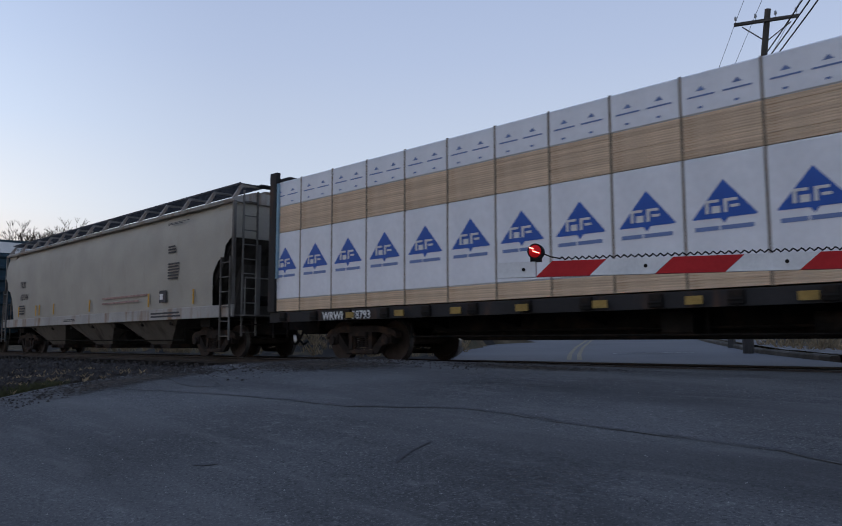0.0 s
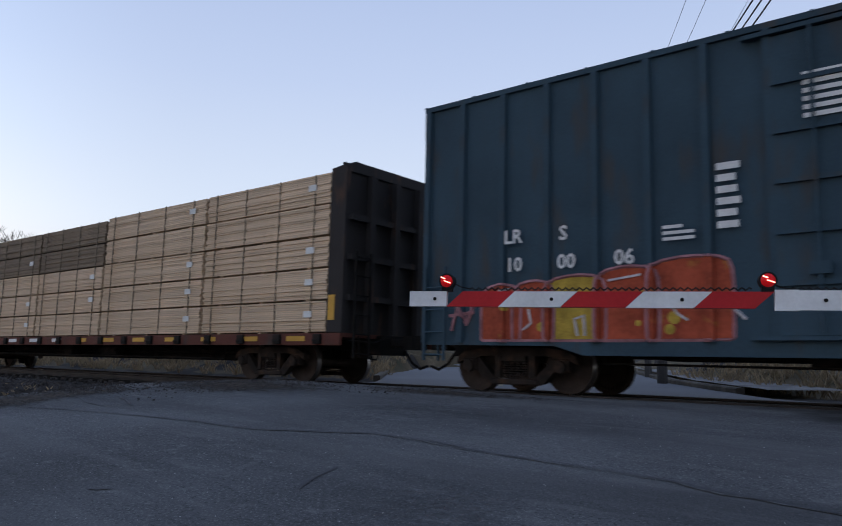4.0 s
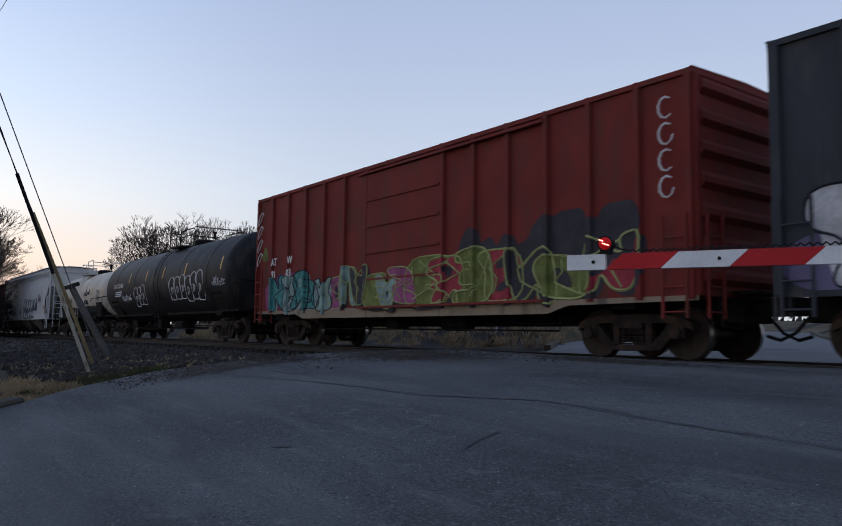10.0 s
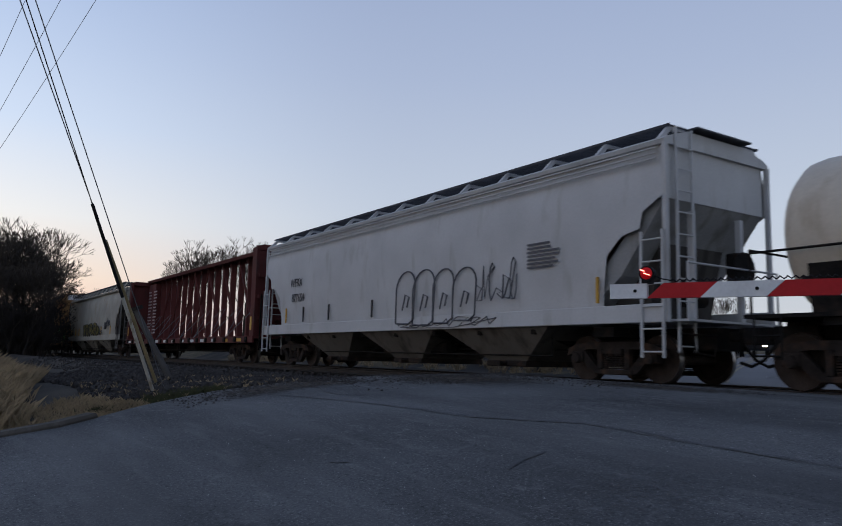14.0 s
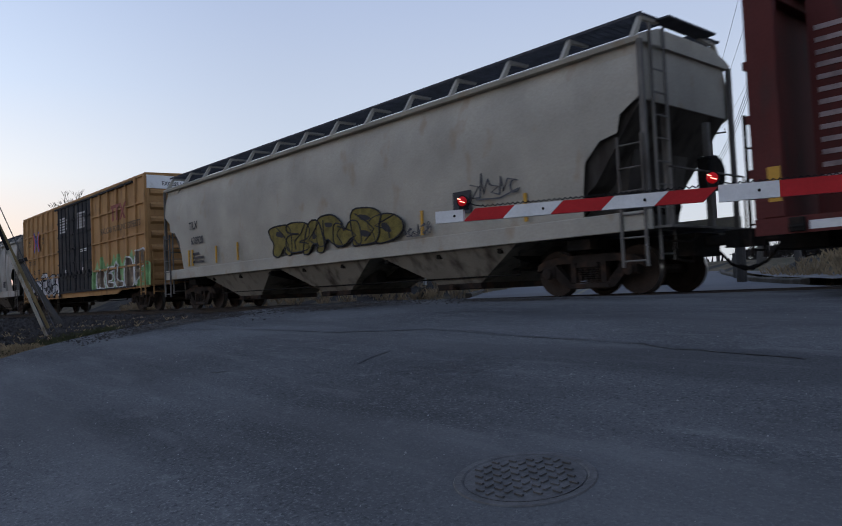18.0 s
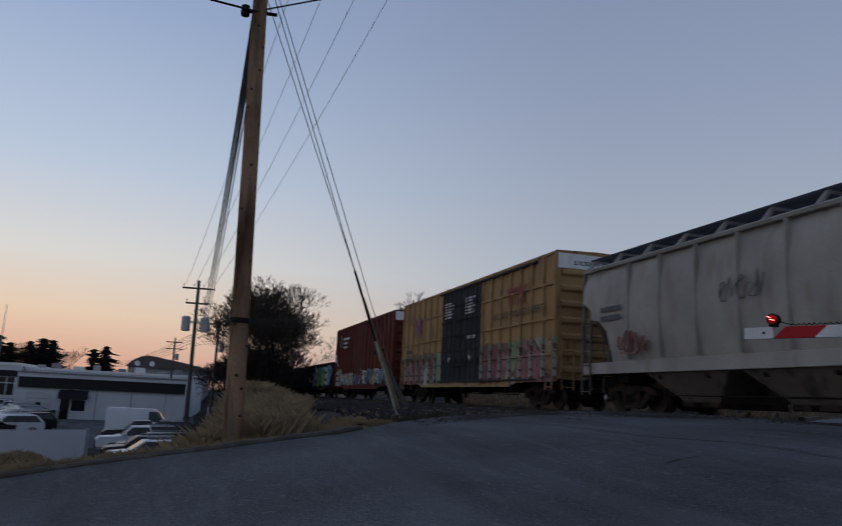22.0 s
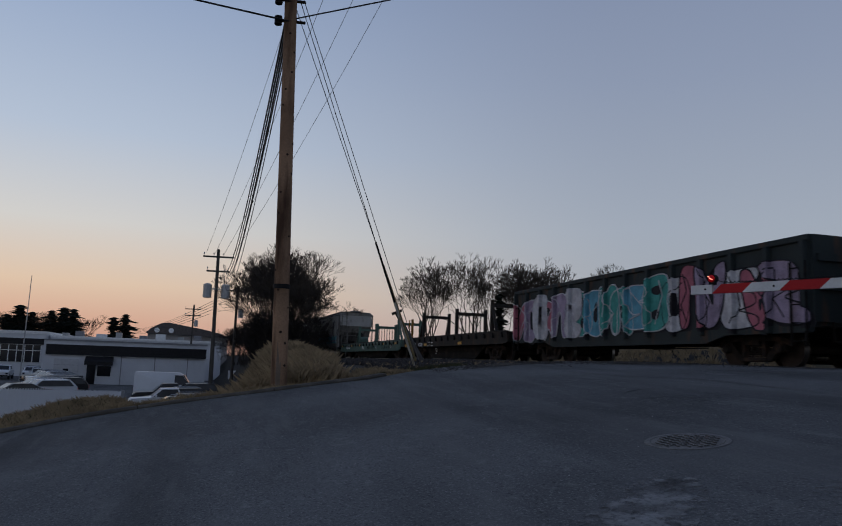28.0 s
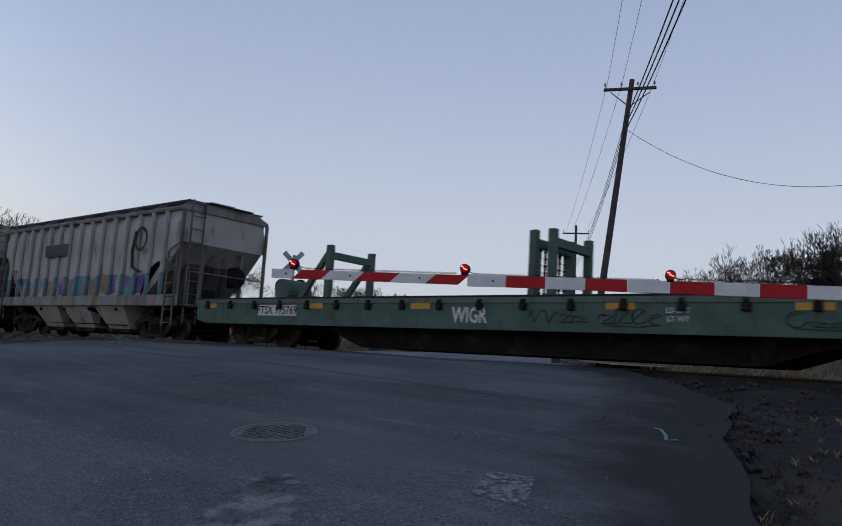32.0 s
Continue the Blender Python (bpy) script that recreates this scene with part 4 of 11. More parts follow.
def side_frame_shape(y):
    """Cast side frame: arched top member, two slanted legs, spring nest and journal housings."""
    sh = Shape()
    s = -1 if y < 0 else 1
    top = [(-1.16, 0.47), (-1.13, 0.60), (-0.98, 0.68), (-0.55, 0.74), (0.55, 0.74), (0.98, 0.68), (1.13, 0.60), (1.16, 0.47), (1.02, 0.53), (0.62, 0.60), (-0.62, 0.60), (-1.02, 0.53)]
    sh.prism(top, "y", y - 0.08, y + 0.08)
    for k in (-1, 1):
        sh.prism([(k * 0.96, 0.58), (k * 0.74, 0.60), (k * 0.36, 0.22), (k * 0.42, 0.14), (k * 0.55, 0.16)], "y", y - 0.065, y + 0.065)
        sh.prism([(k * 0.27, 0.61), (k * 0.38, 0.61), (k * 0.38, 0.24), (k * 0.27, 0.24)], "y", y - 0.07, y + 0.07)
        sh.box(k * 0.875 - 0.14, k * 0.875 + 0.14, y - 0.10, y + 0.10, 0.35, 0.57, 0.03)
        sh.lathe([(y + s * 0.17, 0.03), (y + s * 0.16, 0.095), (y + s * 0.08, 0.11)], "y", 12, (k * 0.875, 0, WHEEL_R))
    sh.box(-0.44, 0.44, y - 0.09, y + 0.09, 0.13, 0.23, 0.02)
    sh.prism([(-0.25, 0.52), (0.25, 0.52), (0.21, 0.60), (-0.21, 0.60)], "y", y - 0.11, y + 0.11)
    for x in (-0.18, -0.06, 0.06, 0.18):
        for j in range(7):
            sh.lathe([(0.235 + 0.04 * j, 0.05), (0.255 + 0.04 * j, 0.055), (0.262 + 0.04 * j, 0.05)], "z", 8, (x, y + s * 0.03, 0))
    return sh


def bolster_shape():
    sh = Shape().prism([(-1.05, 0.5), (1.05, 0.5), (1.05, 0.62), (0.5, 0.70), (-0.5, 0.70), (-1.05, 0.62)], "x", -0.2, 0.2)
    sh.lathe([(0.68, 0.2), (0.86, 0.2)], "z", 12)
    for x in (-0.42, 0.42):
        sh.box(x - 0.04, x + 0.04, -0.75, 0.75, 0.30, 0.40)
    return sh


def truck(car, x, frame_mat=None):
    fm = frame_mat or TRUCK_RUST
    tr = part("truck", shared("bolster", bolster_shape, STEEL_DARK), None, car, m=pose(x, 0, 0))
    for y, k in ((-0.98, "a"), (0.98, "b")):
        part("side_frame", shared("side_frame_" + k + fm.name, lambda: side_frame_shape(y), fm), None, tr)
    sets = []
    for wx in (-0.875, 0.875):
        me = shared("wheelset", wheelset_shape, WHEEL, True)
        if len(me.materials) < 2:
            # the rolled rim is polished bright
            me.materials.append(TREAD)
            me.polygons.foreach_set("material_index", [int(math.hypot(f.center.x, f.center.z) > 0.408 and abs(f.center.y) > 0.69) for f in me.polygons])
        sets.append(part("wheelset", me, None, tr, m=pose(wx, 0, WHEEL_R)))
    return sets


def coupler_shape():
    sh = Shape().box(-0.1, 0.55, -0.09, 0.09, 0.76, 0.94, 0.03).box(-0.6, 0.12, -0.42, 0.42, 0.60, 0.99, 0.02)
    sh.pipe([(0.06, -1.0, 0.95), (0.1, -1.0, 0.55), (0.1, -0.5, 0.50), (0.08, -0.4, 0.62)], 0.02, 5)
    sh.prism([(0.5, -0.16), (0.78, -0.2), (0.92, -0.1), (0.84, 0.02), (0.9, 0.14), (0.78, 0.2), (0.5, 0.14)], "z", 0.71, 0.99)
    sh.pipe([(0.1, 0.35, 0.72), (0.35, 0.32, 0.45), (0.62, 0.25, 0.34), (0.85, 0.2, 0.40)], 0.028, 6)
    sh.pipe([(0.02, -1.25, 0.86), (0.12, -0.6, 0.84), (0.12, -0.15, 0.98)], 0.018, 5)
    return sh


def car_base(name, label, front, rear, centers, sill_z=(0.70, 1.0), frame_mat=None, low=0.56, stub=False):
    """An Empty on the rail with centre sill, couplers, brake gear and two trucks."""
    L = front - rear
    mid = (front + rear) / 2
    car = thing(name, label, "freight car", group="freight train")
    car.location = (mid, 0, 0)
    h = centers / 2
    a, b = sill_z
    if stub:
        part("stub_sill", Shape().box(-L / 2, -h + 1.5, -0.24, 0.24, a, b), STEEL_DARK, car)
        sh = Shape().box(h - 1.5, L / 2, -0.24, 0.24, a, b)
    else:
        sh = Shape().prism([(-L / 2, b), (L / 2, b), (L / 2, a), (h - 1.3, a), (h - 2.3, low), (-h + 2.3, low), (-h + 1.3, a), (-L / 2, a)], "y", -0.24, 0.24)
    for x in (-h, h):
        part("body_bolster", Shape().box(x - 0.25, x + 0.25, -1.3, 1.3, b - 0.18, b), STEEL_DARK, car)
    n = max(3, round((centers - 3) / 1.6))
    for i in range(0 if stub else n):
        x = -h + 1.8 + (centers - 3.6) * i / (n - 1)
        part("cross_bearer", shared("cross_bearer", lambda: Shape().prism([(-1.4, 0.0), (1.4, 0.0), (1.4, -0.1), (0.24, -0.34), (-0.24, -0.34), (-1.4, -0.1)], "x", -0.06, 0.06), STEEL_DARK), None, car, m=pose(x, 0, b))
    part("stub_sill" if stub else "centre_sill", sh, STEEL_DARK, car)
    for s in (-1, 1):
        part("coupler", shared("coupler", coupler_shape, STEEL_DARK), None, car, m=pose(s * L / 2, 0, 0, 0, 0, 0 if s > 0 else 180))
    sh = Shape().lathe([(-0.45, 0.05), (-0.42, 0.17), (0.42, 0.17), (0.45, 0.05)], "x", 12, (1.2, -0.75, 0.62))
    sh.box(-1.4, -0.9, -0.9, -0.55, 0.5, 0.85, 0.03)
    sh.pipe([(-h + 1.6, -1.05, 0.5), (h - 1.6, -1.05, 0.46)], 0.018, 5)
    sh.pipe([(-h + 1.7, -0.5, 0.6), (h - 1.7, -0.5, 0.6)], 0.022, 5)
    for x in (-h + 1.6, -0.6, h - 1.6):
        sh.tube((x, -1.05, 0.48), (x, -1.05, 1.0), 0.016, 5)
    part("brake_gear", sh, STEEL_DARK, car)
    sets = truck(car, -h, frame_mat) + truck(car, h, frame_mat)
    CARS.append((car, mid, sets))
    return car, L


def ladder_shape(x, y, z0, z1, w=0.42, axis="x", step=0.38):
    """An upright ladder whose rungs run along an axis."""
    sh = Shape()
    d = (w / 2, 0) if axis == "x" else (0, w / 2)
    for s in (-1, 1):
        sh.box(x + s * d[0] - 0.02, x + s * d[0] + 0.02, y + s * d[1] - 0.02, y + s * d[1] + 0.02, z0, z1)
    z = z0 + 0.1
    while z < z1:
        sh.tube((x - d[0], y - d[1], z), (x + d[0], y + d[1], z), 0.016, 5)
        z += step
    return sh


FACES = {}     # near side of each ribbed car: depth along x, and where it folds


def corrugated(posts, w, d, W, door=None, door_d=0.085):
    """Depth of a ribbed side as a function of x, with the places where it folds."""
    folds = sorted(q for p in posts for q in (p - w / 2 - 0.012, p - w / 2, p + w / 2, p + w / 2 + 0.012))

    def depth(x):
        if door and door[0] + 0.04 < x < door[1] - 0.04:
            return -W - door_d
        k = min(abs(x - p) for p in posts) - w / 2
        return -W - d * max(0.0, min(1.0, 1 - k / 0.012))

    return depth, folds


def boxcar(label, front, rear, centers, H, body, doors, end_mat=None, ribs=0.92, rails=(), white_end=False, z0=0.95, door_mat=None, sill=None, door_style="plate", rib_w=0.10, rib_d=0.085):
    car, L = car_base("boxcar", label, front, rear, centers)
    W, h = 1.5, L / 2
    bm_ = Shape().box(-h, h, -W, W, z0, H - 0.12)
    part("body", bm_, body, car)
    part("roof", Shape().prism([(-W - 0.05, H - 0.14), (-W - 0.05, H - 0.05), (0, H), (W + 0.05, H - 0.05), (W + 0.05, H - 0.14)], "x", -h - 0.02, h + 0.02), end_mat or body, car)
    d0, d1 = min(d[0] for d in doors), max(d[1] for d in doors)
    x = -h + 0.05
    n0 = max(1, round((d0 + h) / ribs))
    n1 = max(1, round((h - d1) / ribs))
    posts = [-h + (d0 + h) * i / n0 for i in range(n0 + 1)] + [d1 + (h - d1) * i / n1 for i in range(n1 + 1)]

    def rib():
        return Shape().prism([(-rib_w / 2 - 0.012, 0), (-rib_w / 2, -rib_d), (rib_w / 2, -rib_d), (rib_w / 2 + 0.012, 0)], "z", z0 - 0.05, H - 0.14)

    rm = rib().mesh("rib", body)
    for px in posts:
        px = max(-h + 0.07, min(h - 0.07, px))
        part("rib", rm, None, car, m=pose(px, -W, 0))
        part("rib", rm, None, car, m=pose(px, W, 0, 0, 0, 180))
    for z in rails:
        for a, b in ((-h, d0), (d1, h)):
            part("side_rail", Shape().prism([(-W, z - 0.05), (-W - 0.075, z - 0.035), (-W - 0.075, z + 0.02), (-W, z + 0.05)], "x", a, b), body, car)
    FACES[car.name] = corrugated([max(-h + 0.07, min(h - 0.07, q)) for q in posts], rib_w, rib_d, W, (d0, d1), 0.125 if door_style == "ribbed" else 0.085)
    seam = shared("roof_seam_%.2f" % H + (end_mat or body).name, lambda: Shape().prism([(-W - 0.06, H - 0.07), (-W - 0.06, H - 0.042), (0, H + 0.014), (W + 0.06, H - 0.042), (W + 0.06, H - 0.07), (0, H - 0.01)], "x", -0.03, 0.03), end_mat or body)
    for i in range(round(L / 1.05) + 1):
        part("roof_seam", seam, None, car, m=pose(-h + L * i / round(L / 1.05), 0, 0))
    sl = Shape()
    hs = min(h, centers / 2 - 1.0)
    sl.prism([(-h, z0), (h, z0), (h, z0 - 0.08), (hs, z0 - 0.10), (hs - 0.5, z0 - 0.24), (-hs + 0.5, z0 - 0.24), (-hs, z0 - 0.10), (-h, z0 - 0.08)], "y", -W - 0.02, -W + 0.04)
    sl.box(-h, h, W - 0.04, W + 0.02, z0 - 0.2, z0)
    part("side_sill", sl, sill or body, car)
    dm = door_mat or body
    for a, b in doors:
        dz0, dz1 = z0 + 0.02, H - 0.28
        dr = Shape().box(a + 0.04, b - 0.04, -W - 0.075, -W, dz0, dz1, 0.01)
        door = part("door", dr, dm, car)
        if door_style == "ribbed":
            n = 17
            for i in range(n):
                z = dz0 + (dz1 - dz0) * (i + 0.5) / n
                part("door_corrugation", Shape().prism([(-W - 0.075, z - 0.08), (-W - 0.12, z - 0.045), (-W - 0.12, z + 0.02), (-W - 0.075, z + 0.05)], "x", a + 0.1, b - 0.1), dm, door)
        elif door_style == "panel":
            for i in range(1, 5):
                z = dz0 + (dz1 - dz0) * i / 5
                part("door_bar", Shape().box(a + 0.06, b - 0.06, -W - 0.11, -W - 0.075, z - 0.025, z + 0.025), dm, door)
        else:
            for i in range(1, 6):
                z = dz0 + (dz1 - dz0) * i / 6
                part("door_bar", Shape().box(a + 0.06, b - 0.06, -W - 0.13, -W - 0.075, z - 0.03, z + 0.03), dm, door)
            for k in (0.16, 0.38, 0.62, 0.84):
                part("lock_rod", Shape().tube((a + (b - a) * k, -W - 0.15, dz0 + 0.05), (a + (b - a) * k, -W - 0.15, dz1), 0.025, 6), dm, door)
                part("lock_handle", Shape().box(a + (b - a) * k - 0.12, a + (b - a) * k + 0.12, -W - 0.17, -W - 0.1, dz0 + 0.75, dz0 + 0.9), dm, door)
            if door_mat:
                lk = part("lock_plate", Shape().box((a + b) / 2 - 0.14, (a + b) / 2 + 0.14, -W - 0.10, -W - 0.075, dz0 + 0.75, dz0 + 1.3, 0.01), GRATE, door)
                part("seal_tag", Shape().box((a + b) / 2 - 0.06, (a + b) / 2 + 0.08, -W - 0.106, -W - 0.10, dz0 + 0.82, dz0 + 1.02), LETTER, lk)
    for za, zb in ((z0 - 0.03, z0 + 0.02), (H - 0.26, H - 0.2)):
        part("door_track", Shape().box(d0 - 0.3, min(h, 2 * d1 - d0), -W - 0.13, -W - 0.03, za, zb), dm, car)
    em = end_mat or body
    for s in (-1, 1):
        top = H - z0 - (1.05 if white_end else 0.6)
        rm = Shape().prism([(0, -0.14), (s * 0.09, -0.05), (s * 0.09, 0.05), (0, 0.14)], "y", -W + 0.12, W - 0.12).mesh("end_rib", em)
        for i in range(7):
            part("end_rib", rm, None, car, m=pose(s * h, 0, z0 + 0.3 + top * i / 6))
        for y in (-W + 0.05, W - 0.05):
            part("corner_post", Shape().box(s * h, s * (h + 0.04), y - 0.05, y + 0.05, z0, H - 0.14), em, car)
        if white_end:
            part("end_board", Shape().box(s * h, s * (h + 0.06), -W, W, H - 0.62, H - 0.13), WHITE, car, "white painted strip across the top of the end")
        part("ladder", ladder_shape(s * (h - 0.32), -W - 0.1, z0 - 0.35, z0 + 1.25), em, car)
        part("ladder", ladder_shape(s * (h + 0.1), -W + 0.35, z0 - 0.35, z0 + 1.25, axis="y"), em, car)
        part("platform", Shape().box(s * (h + 0.02), s * (h + 0.4), -0.6, 0.6, 1.05, 1.09), STEEL_DARK, car)
    return car, L, W


# hopper end shade painted into slope sheets and webs, with grimy streaks
END_SHADE = paint("grimy_slope_sheet", (0.075, 0.068, 0.06), stain=(0.03, 0.026, 0.022), at=(0.45, 0.65))
DARK_BAY = paint("dirty_bay_grey", (0.125, 0.11, 0.092), stain=(0.05, 0.042, 0.035), at=(0.5, 0.72))
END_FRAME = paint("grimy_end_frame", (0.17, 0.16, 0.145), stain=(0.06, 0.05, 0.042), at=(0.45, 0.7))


def hopper(label, front, rear, centers, skin, bays=4, eave=4.06, top=4.6, side="smooth", sill_mat=None, cut=(0.95, 1.75), bulge=0.08, grate=None, wheel_mat=None, bay_mat=None, end_mat=None, slope_mat=None):
    end_mat = end_mat or END_FRAME
    car, L = car_base("covered_hopper", label, front, rear, centers, frame_mat=wheel_mat)
    h, W = L / 2, 1.52
    s0, s1 = 1.04, 1.36
    em = sill_mat or skin
    # side sheets with the lower corners cut away in steps to the slope sheets
    n = 8
    w = cut[0] / 0.95
    edge = [(0.0, eave - 0.92), (0.38 * w, eave - 1.16), (0.44 * w, eave - 1.45), (0.8 * w, eave - 1.53), (1.12 * w, eave - 1.84), (1.2 * w, eave - 2.3), (1.25 * w, s1)]
    steps_ = [e[0] for e in edge] + [edge[-1][0] + 0.01]
    cols = [-h + 0.1 + k for k in steps_]
    cols += [cols[-1] + (2 * (h - 0.1 - steps_[-1])) * i / 26 for i in range(1, 26)]
    cols += [h - 0.1 - k for k in reversed(steps_)]

    def low(x):
        a = h - 0.1 - abs(x)
        for (a0, z0), (a1, z1) in zip(edge, edge[1:]):
            if a < a1:
                return z0 + (z1 - z0) * (a - a0) / (a1 - a0)
        return s1

    for sgn in (-1, 1):
        vs, fs = [], []
        for x in cols:
            zl = low(x)
            for j in range(n + 1):
                z = zl + (eave - zl) * j / n
                k = (z - s1) / (eave - s1)
                y = W - 0.06 + bulge * math.sin(math.pi * min(1, max(0, k))) - 0.10 * max(0, k - 0.85) / 0.15
                vs.append((x, sgn * y, z))
        for i in range(len(cols) - 1):
            for j in range(n):
                q = i * (n + 1) + j
                fs.append((q, q + 1, q + n + 2, q + n + 1))
        part("side_sheet", Shape().add(vs, fs), skin, car, smooth=True)
    part("roof", Shape().prism([(-W, eave - 0.02), (-W - 0.03, eave + 0.05), (-W + 0.1, eave + 0.12), (-0.9, eave + 0.28), (0.9, eave + 0.28), (W - 0.1, eave + 0.12), (W + 0.03, eave + 0.05), (W, eave - 0.02)], "x", -h + 0.05, h - 0.05), em, car)
    # slope sheets, end sheets
    for s in (-1, 1):
        part("end_sheet", Shape().prism([(s * (h - 0.12), eave), (s * (h - 0.12), eave - 0.95), (s * (h - 0.3), eave - 0.95), (s * (h - 1.1), eave)], "y", -W + 0.1, W - 0.1), skin, car)
        part("slope_sheet", Shape().prism([(s * (h - 0.14), eave - 0.955), (s * (h - 1.1), 1.9), (s * (h - 2.25), 1.05), (s * (h - 2.4), 1.05), (s * (h - 0.5), eave - 0.955)], "y", -W + 0.1, W - 0.1), slope_mat or END_SHADE, car)
    for y in (-W - 0.03, W - 0.04):
        part("side_sill", Shape().box(-h, h, y, y + 0.07, s0, s1, 0.012), em, car)
    # hopper bays
    span = centers - 2.2
    bl = span / bays
    for i in range(bays):
        c = -span / 2 + bl * (i + 0.5)
        bay = Shape()
        vs = [(c - bl / 2 + 0.16, y, s0 + 0.03) for y in (-W + 0.06, W - 0.06)] + [(c + bl / 2 - 0.16, y, s0 + 0.03) for y in (W - 0.06, -W + 0.06)]
        vs += [(c - 0.62, y, 0.34) for y in (-0.95, 0.95)] + [(c + 0.62, y, 0.34) for y in (0.95, -0.95)]
        bay.add(vs, [(0, 1, 2, 3), (7, 6, 5, 4), (0, 4, 5, 1), (1, 5, 6, 2), (2, 6, 7, 3), (3, 7, 4, 0)])
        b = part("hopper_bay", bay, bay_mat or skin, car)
        part("outlet_gate", Shape().box(c - 0.66, c + 0.66, -1.0, 1.0, 0.22, 0.35, 0.02).tube((c, -1.2, 0.29), (c, -0.98, 0.29), 0.045, 8).box(c - 0.05, c + 0.05, -1.23, -1.2, 0.23, 0.35), TRUCK_RUST, b)
    # running boards on brackets along both roof edges
    for s in (-1, 1):
        rb = Shape()
        y0, y1 = s * 0.50, s * 1.30
        z = top - 0.06
        for k in range(22):
            yy = y0 + (y1 - y0) * k / 21
            rb.box(-h + 0.1, h - 0.1, yy - 0.003, yy + 0.003, z, z + 0.020)
        rb.box(-h + 0.1, h - 0.1, min(y1, y1 + s * 0.012), max(y1, y1 + s * 0.012), z - 0.015, z + 0.035)
        for k in range(int(2 * h / 0.15)):
            xx = -h + 0.15 + 0.15 * k
            rb.box(xx - 0.003, xx + 0.003, min(y0, y1), max(y0, y1), z, z + 0.008)
        part("running_board", rb, grate or GRATE, car)
        nb = max(6, round(2 * h / 1.45))
        for i in range(nb + 1):
            xx = -h + 0.2 + (2 * h - 0.4) * i / nb
            part("bracket", shared("bracket_%.2f_%.2f_%d_%s" % (eave, top, s, em.name), lambda: Shape().prism([(s * 1.5, eave + 0.03), (s * 1.5, eave + 0.09), (s * 1.24, top - 0.05), (s * 0.7, top - 0.05), (s * 0.7, top - 0.1), (s * 1.2, top - 0.12), (s * 1.42, eave + 0.03)], "x", -0.04, 0.04), em), None, car, m=pose(xx, 0, 0))
    for i in range(8):
        xx = -h + 1.2 + (2 * h - 2.4) * i / 7
        part("hatch_cover", Shape().box(xx - 0.85, xx + 0.85, -0.45, 0.45, eave + 0.26, eave + 0.42, 0.04), em, car)
    for s in (-1, 1):
        for y in (-W + 0.02, W - 0.02):
            part("corner_post", Shape().box(s * (h - 0.1), s * (h - 0.02), y - 0.04, y + 0.04, s0, eave), end_mat, car)
        ld = ladder_shape(s * (h - 0.02), -W + 0.48, 0.55, eave + 0.3, axis="y")
        part("ladder", ld, end_mat, car)
        part("ladder", ladder_shape(s * (h - 0.3), -W - 0.06, 0.45, 2.6, w=0.45), end_mat, car)
        part("end_web", Shape().prism([(s * (h - 0.75), eave - 1.5), (s * (h - 2.3), 1.1), (s * (h - 0.95), 1.1), (s * (h - 0.62), eave - 1.5)], "y", -0.9, 0.9), END_SHADE, car)
        eg = Shape().box(s * (h - 1.3), s * (h + 0.25), -1.35, 1.35, s0 + 0.02, s0 + 0.06)
        eg.pipe([(s * (h + 0.2), -1.3, s0 + 0.05), (s * (h + 0.2), -1.3, s0 + 1.0), (s * (h + 0.2), 1.3, s0 + 1.0), (s * (h + 0.2), 1.3, s0 + 0.05)], 0.022, 6)
        for y in (-0.7, 0.7):
            eg.box(s * (h - 0.2), s * (h - 0.1), y - 0.05, y + 0.05, s0, eave - 1.1)
        part("end_frame", eg, end_mat, car)
        bb = part("brake_housing", Shape().box(s * (h - 0.1), s * (h + 0.12), 0.2, 0.5, 1.75, 2.35, 0.03), STEEL_DARK, car)
        part("brake_wheel", Shape().lathe([(0, 0.30), (0.03, 0.32), (0.05, 0.30)], "x", 14, (s * (h + 0.14), 0.35, 2.05)), STEEL_DARK, bb)
        part("air_cylinder", Shape().lathe([(-0.3, 0.06), (-0.28, 0.14), (0.28, 0.14), (0.3, 0.06)], "y", 10, (s * (h - 0.45), -0.3, 1.5)), STEEL_DARK, car)
        cat = Shape().box(min(s * (h - 0.25), s * (h + 0.1)), max(s * (h - 0.25), s * (h + 0.1)), -0.8, 0.8, top - 0.075, top - 0.045)
        part("crossover_board", cat, grate or GRATE, car)
    if side == "ribbed":
        rm = Shape().prism([(-0.06, 0.0), (-0.04, -0.08), (0.04, -0.08), (0.06, 0.0)], "z", s1, eave - 0.03).mesh("rib", skin)
        nr = 14
        for i in range(nr + 1):
            xx = -h + 0.9 + (2 * h - 1.8) * i / nr
            part("rib", rm, None, car, m=pose(xx, -W + 0.03, 0))
    return car, L, W


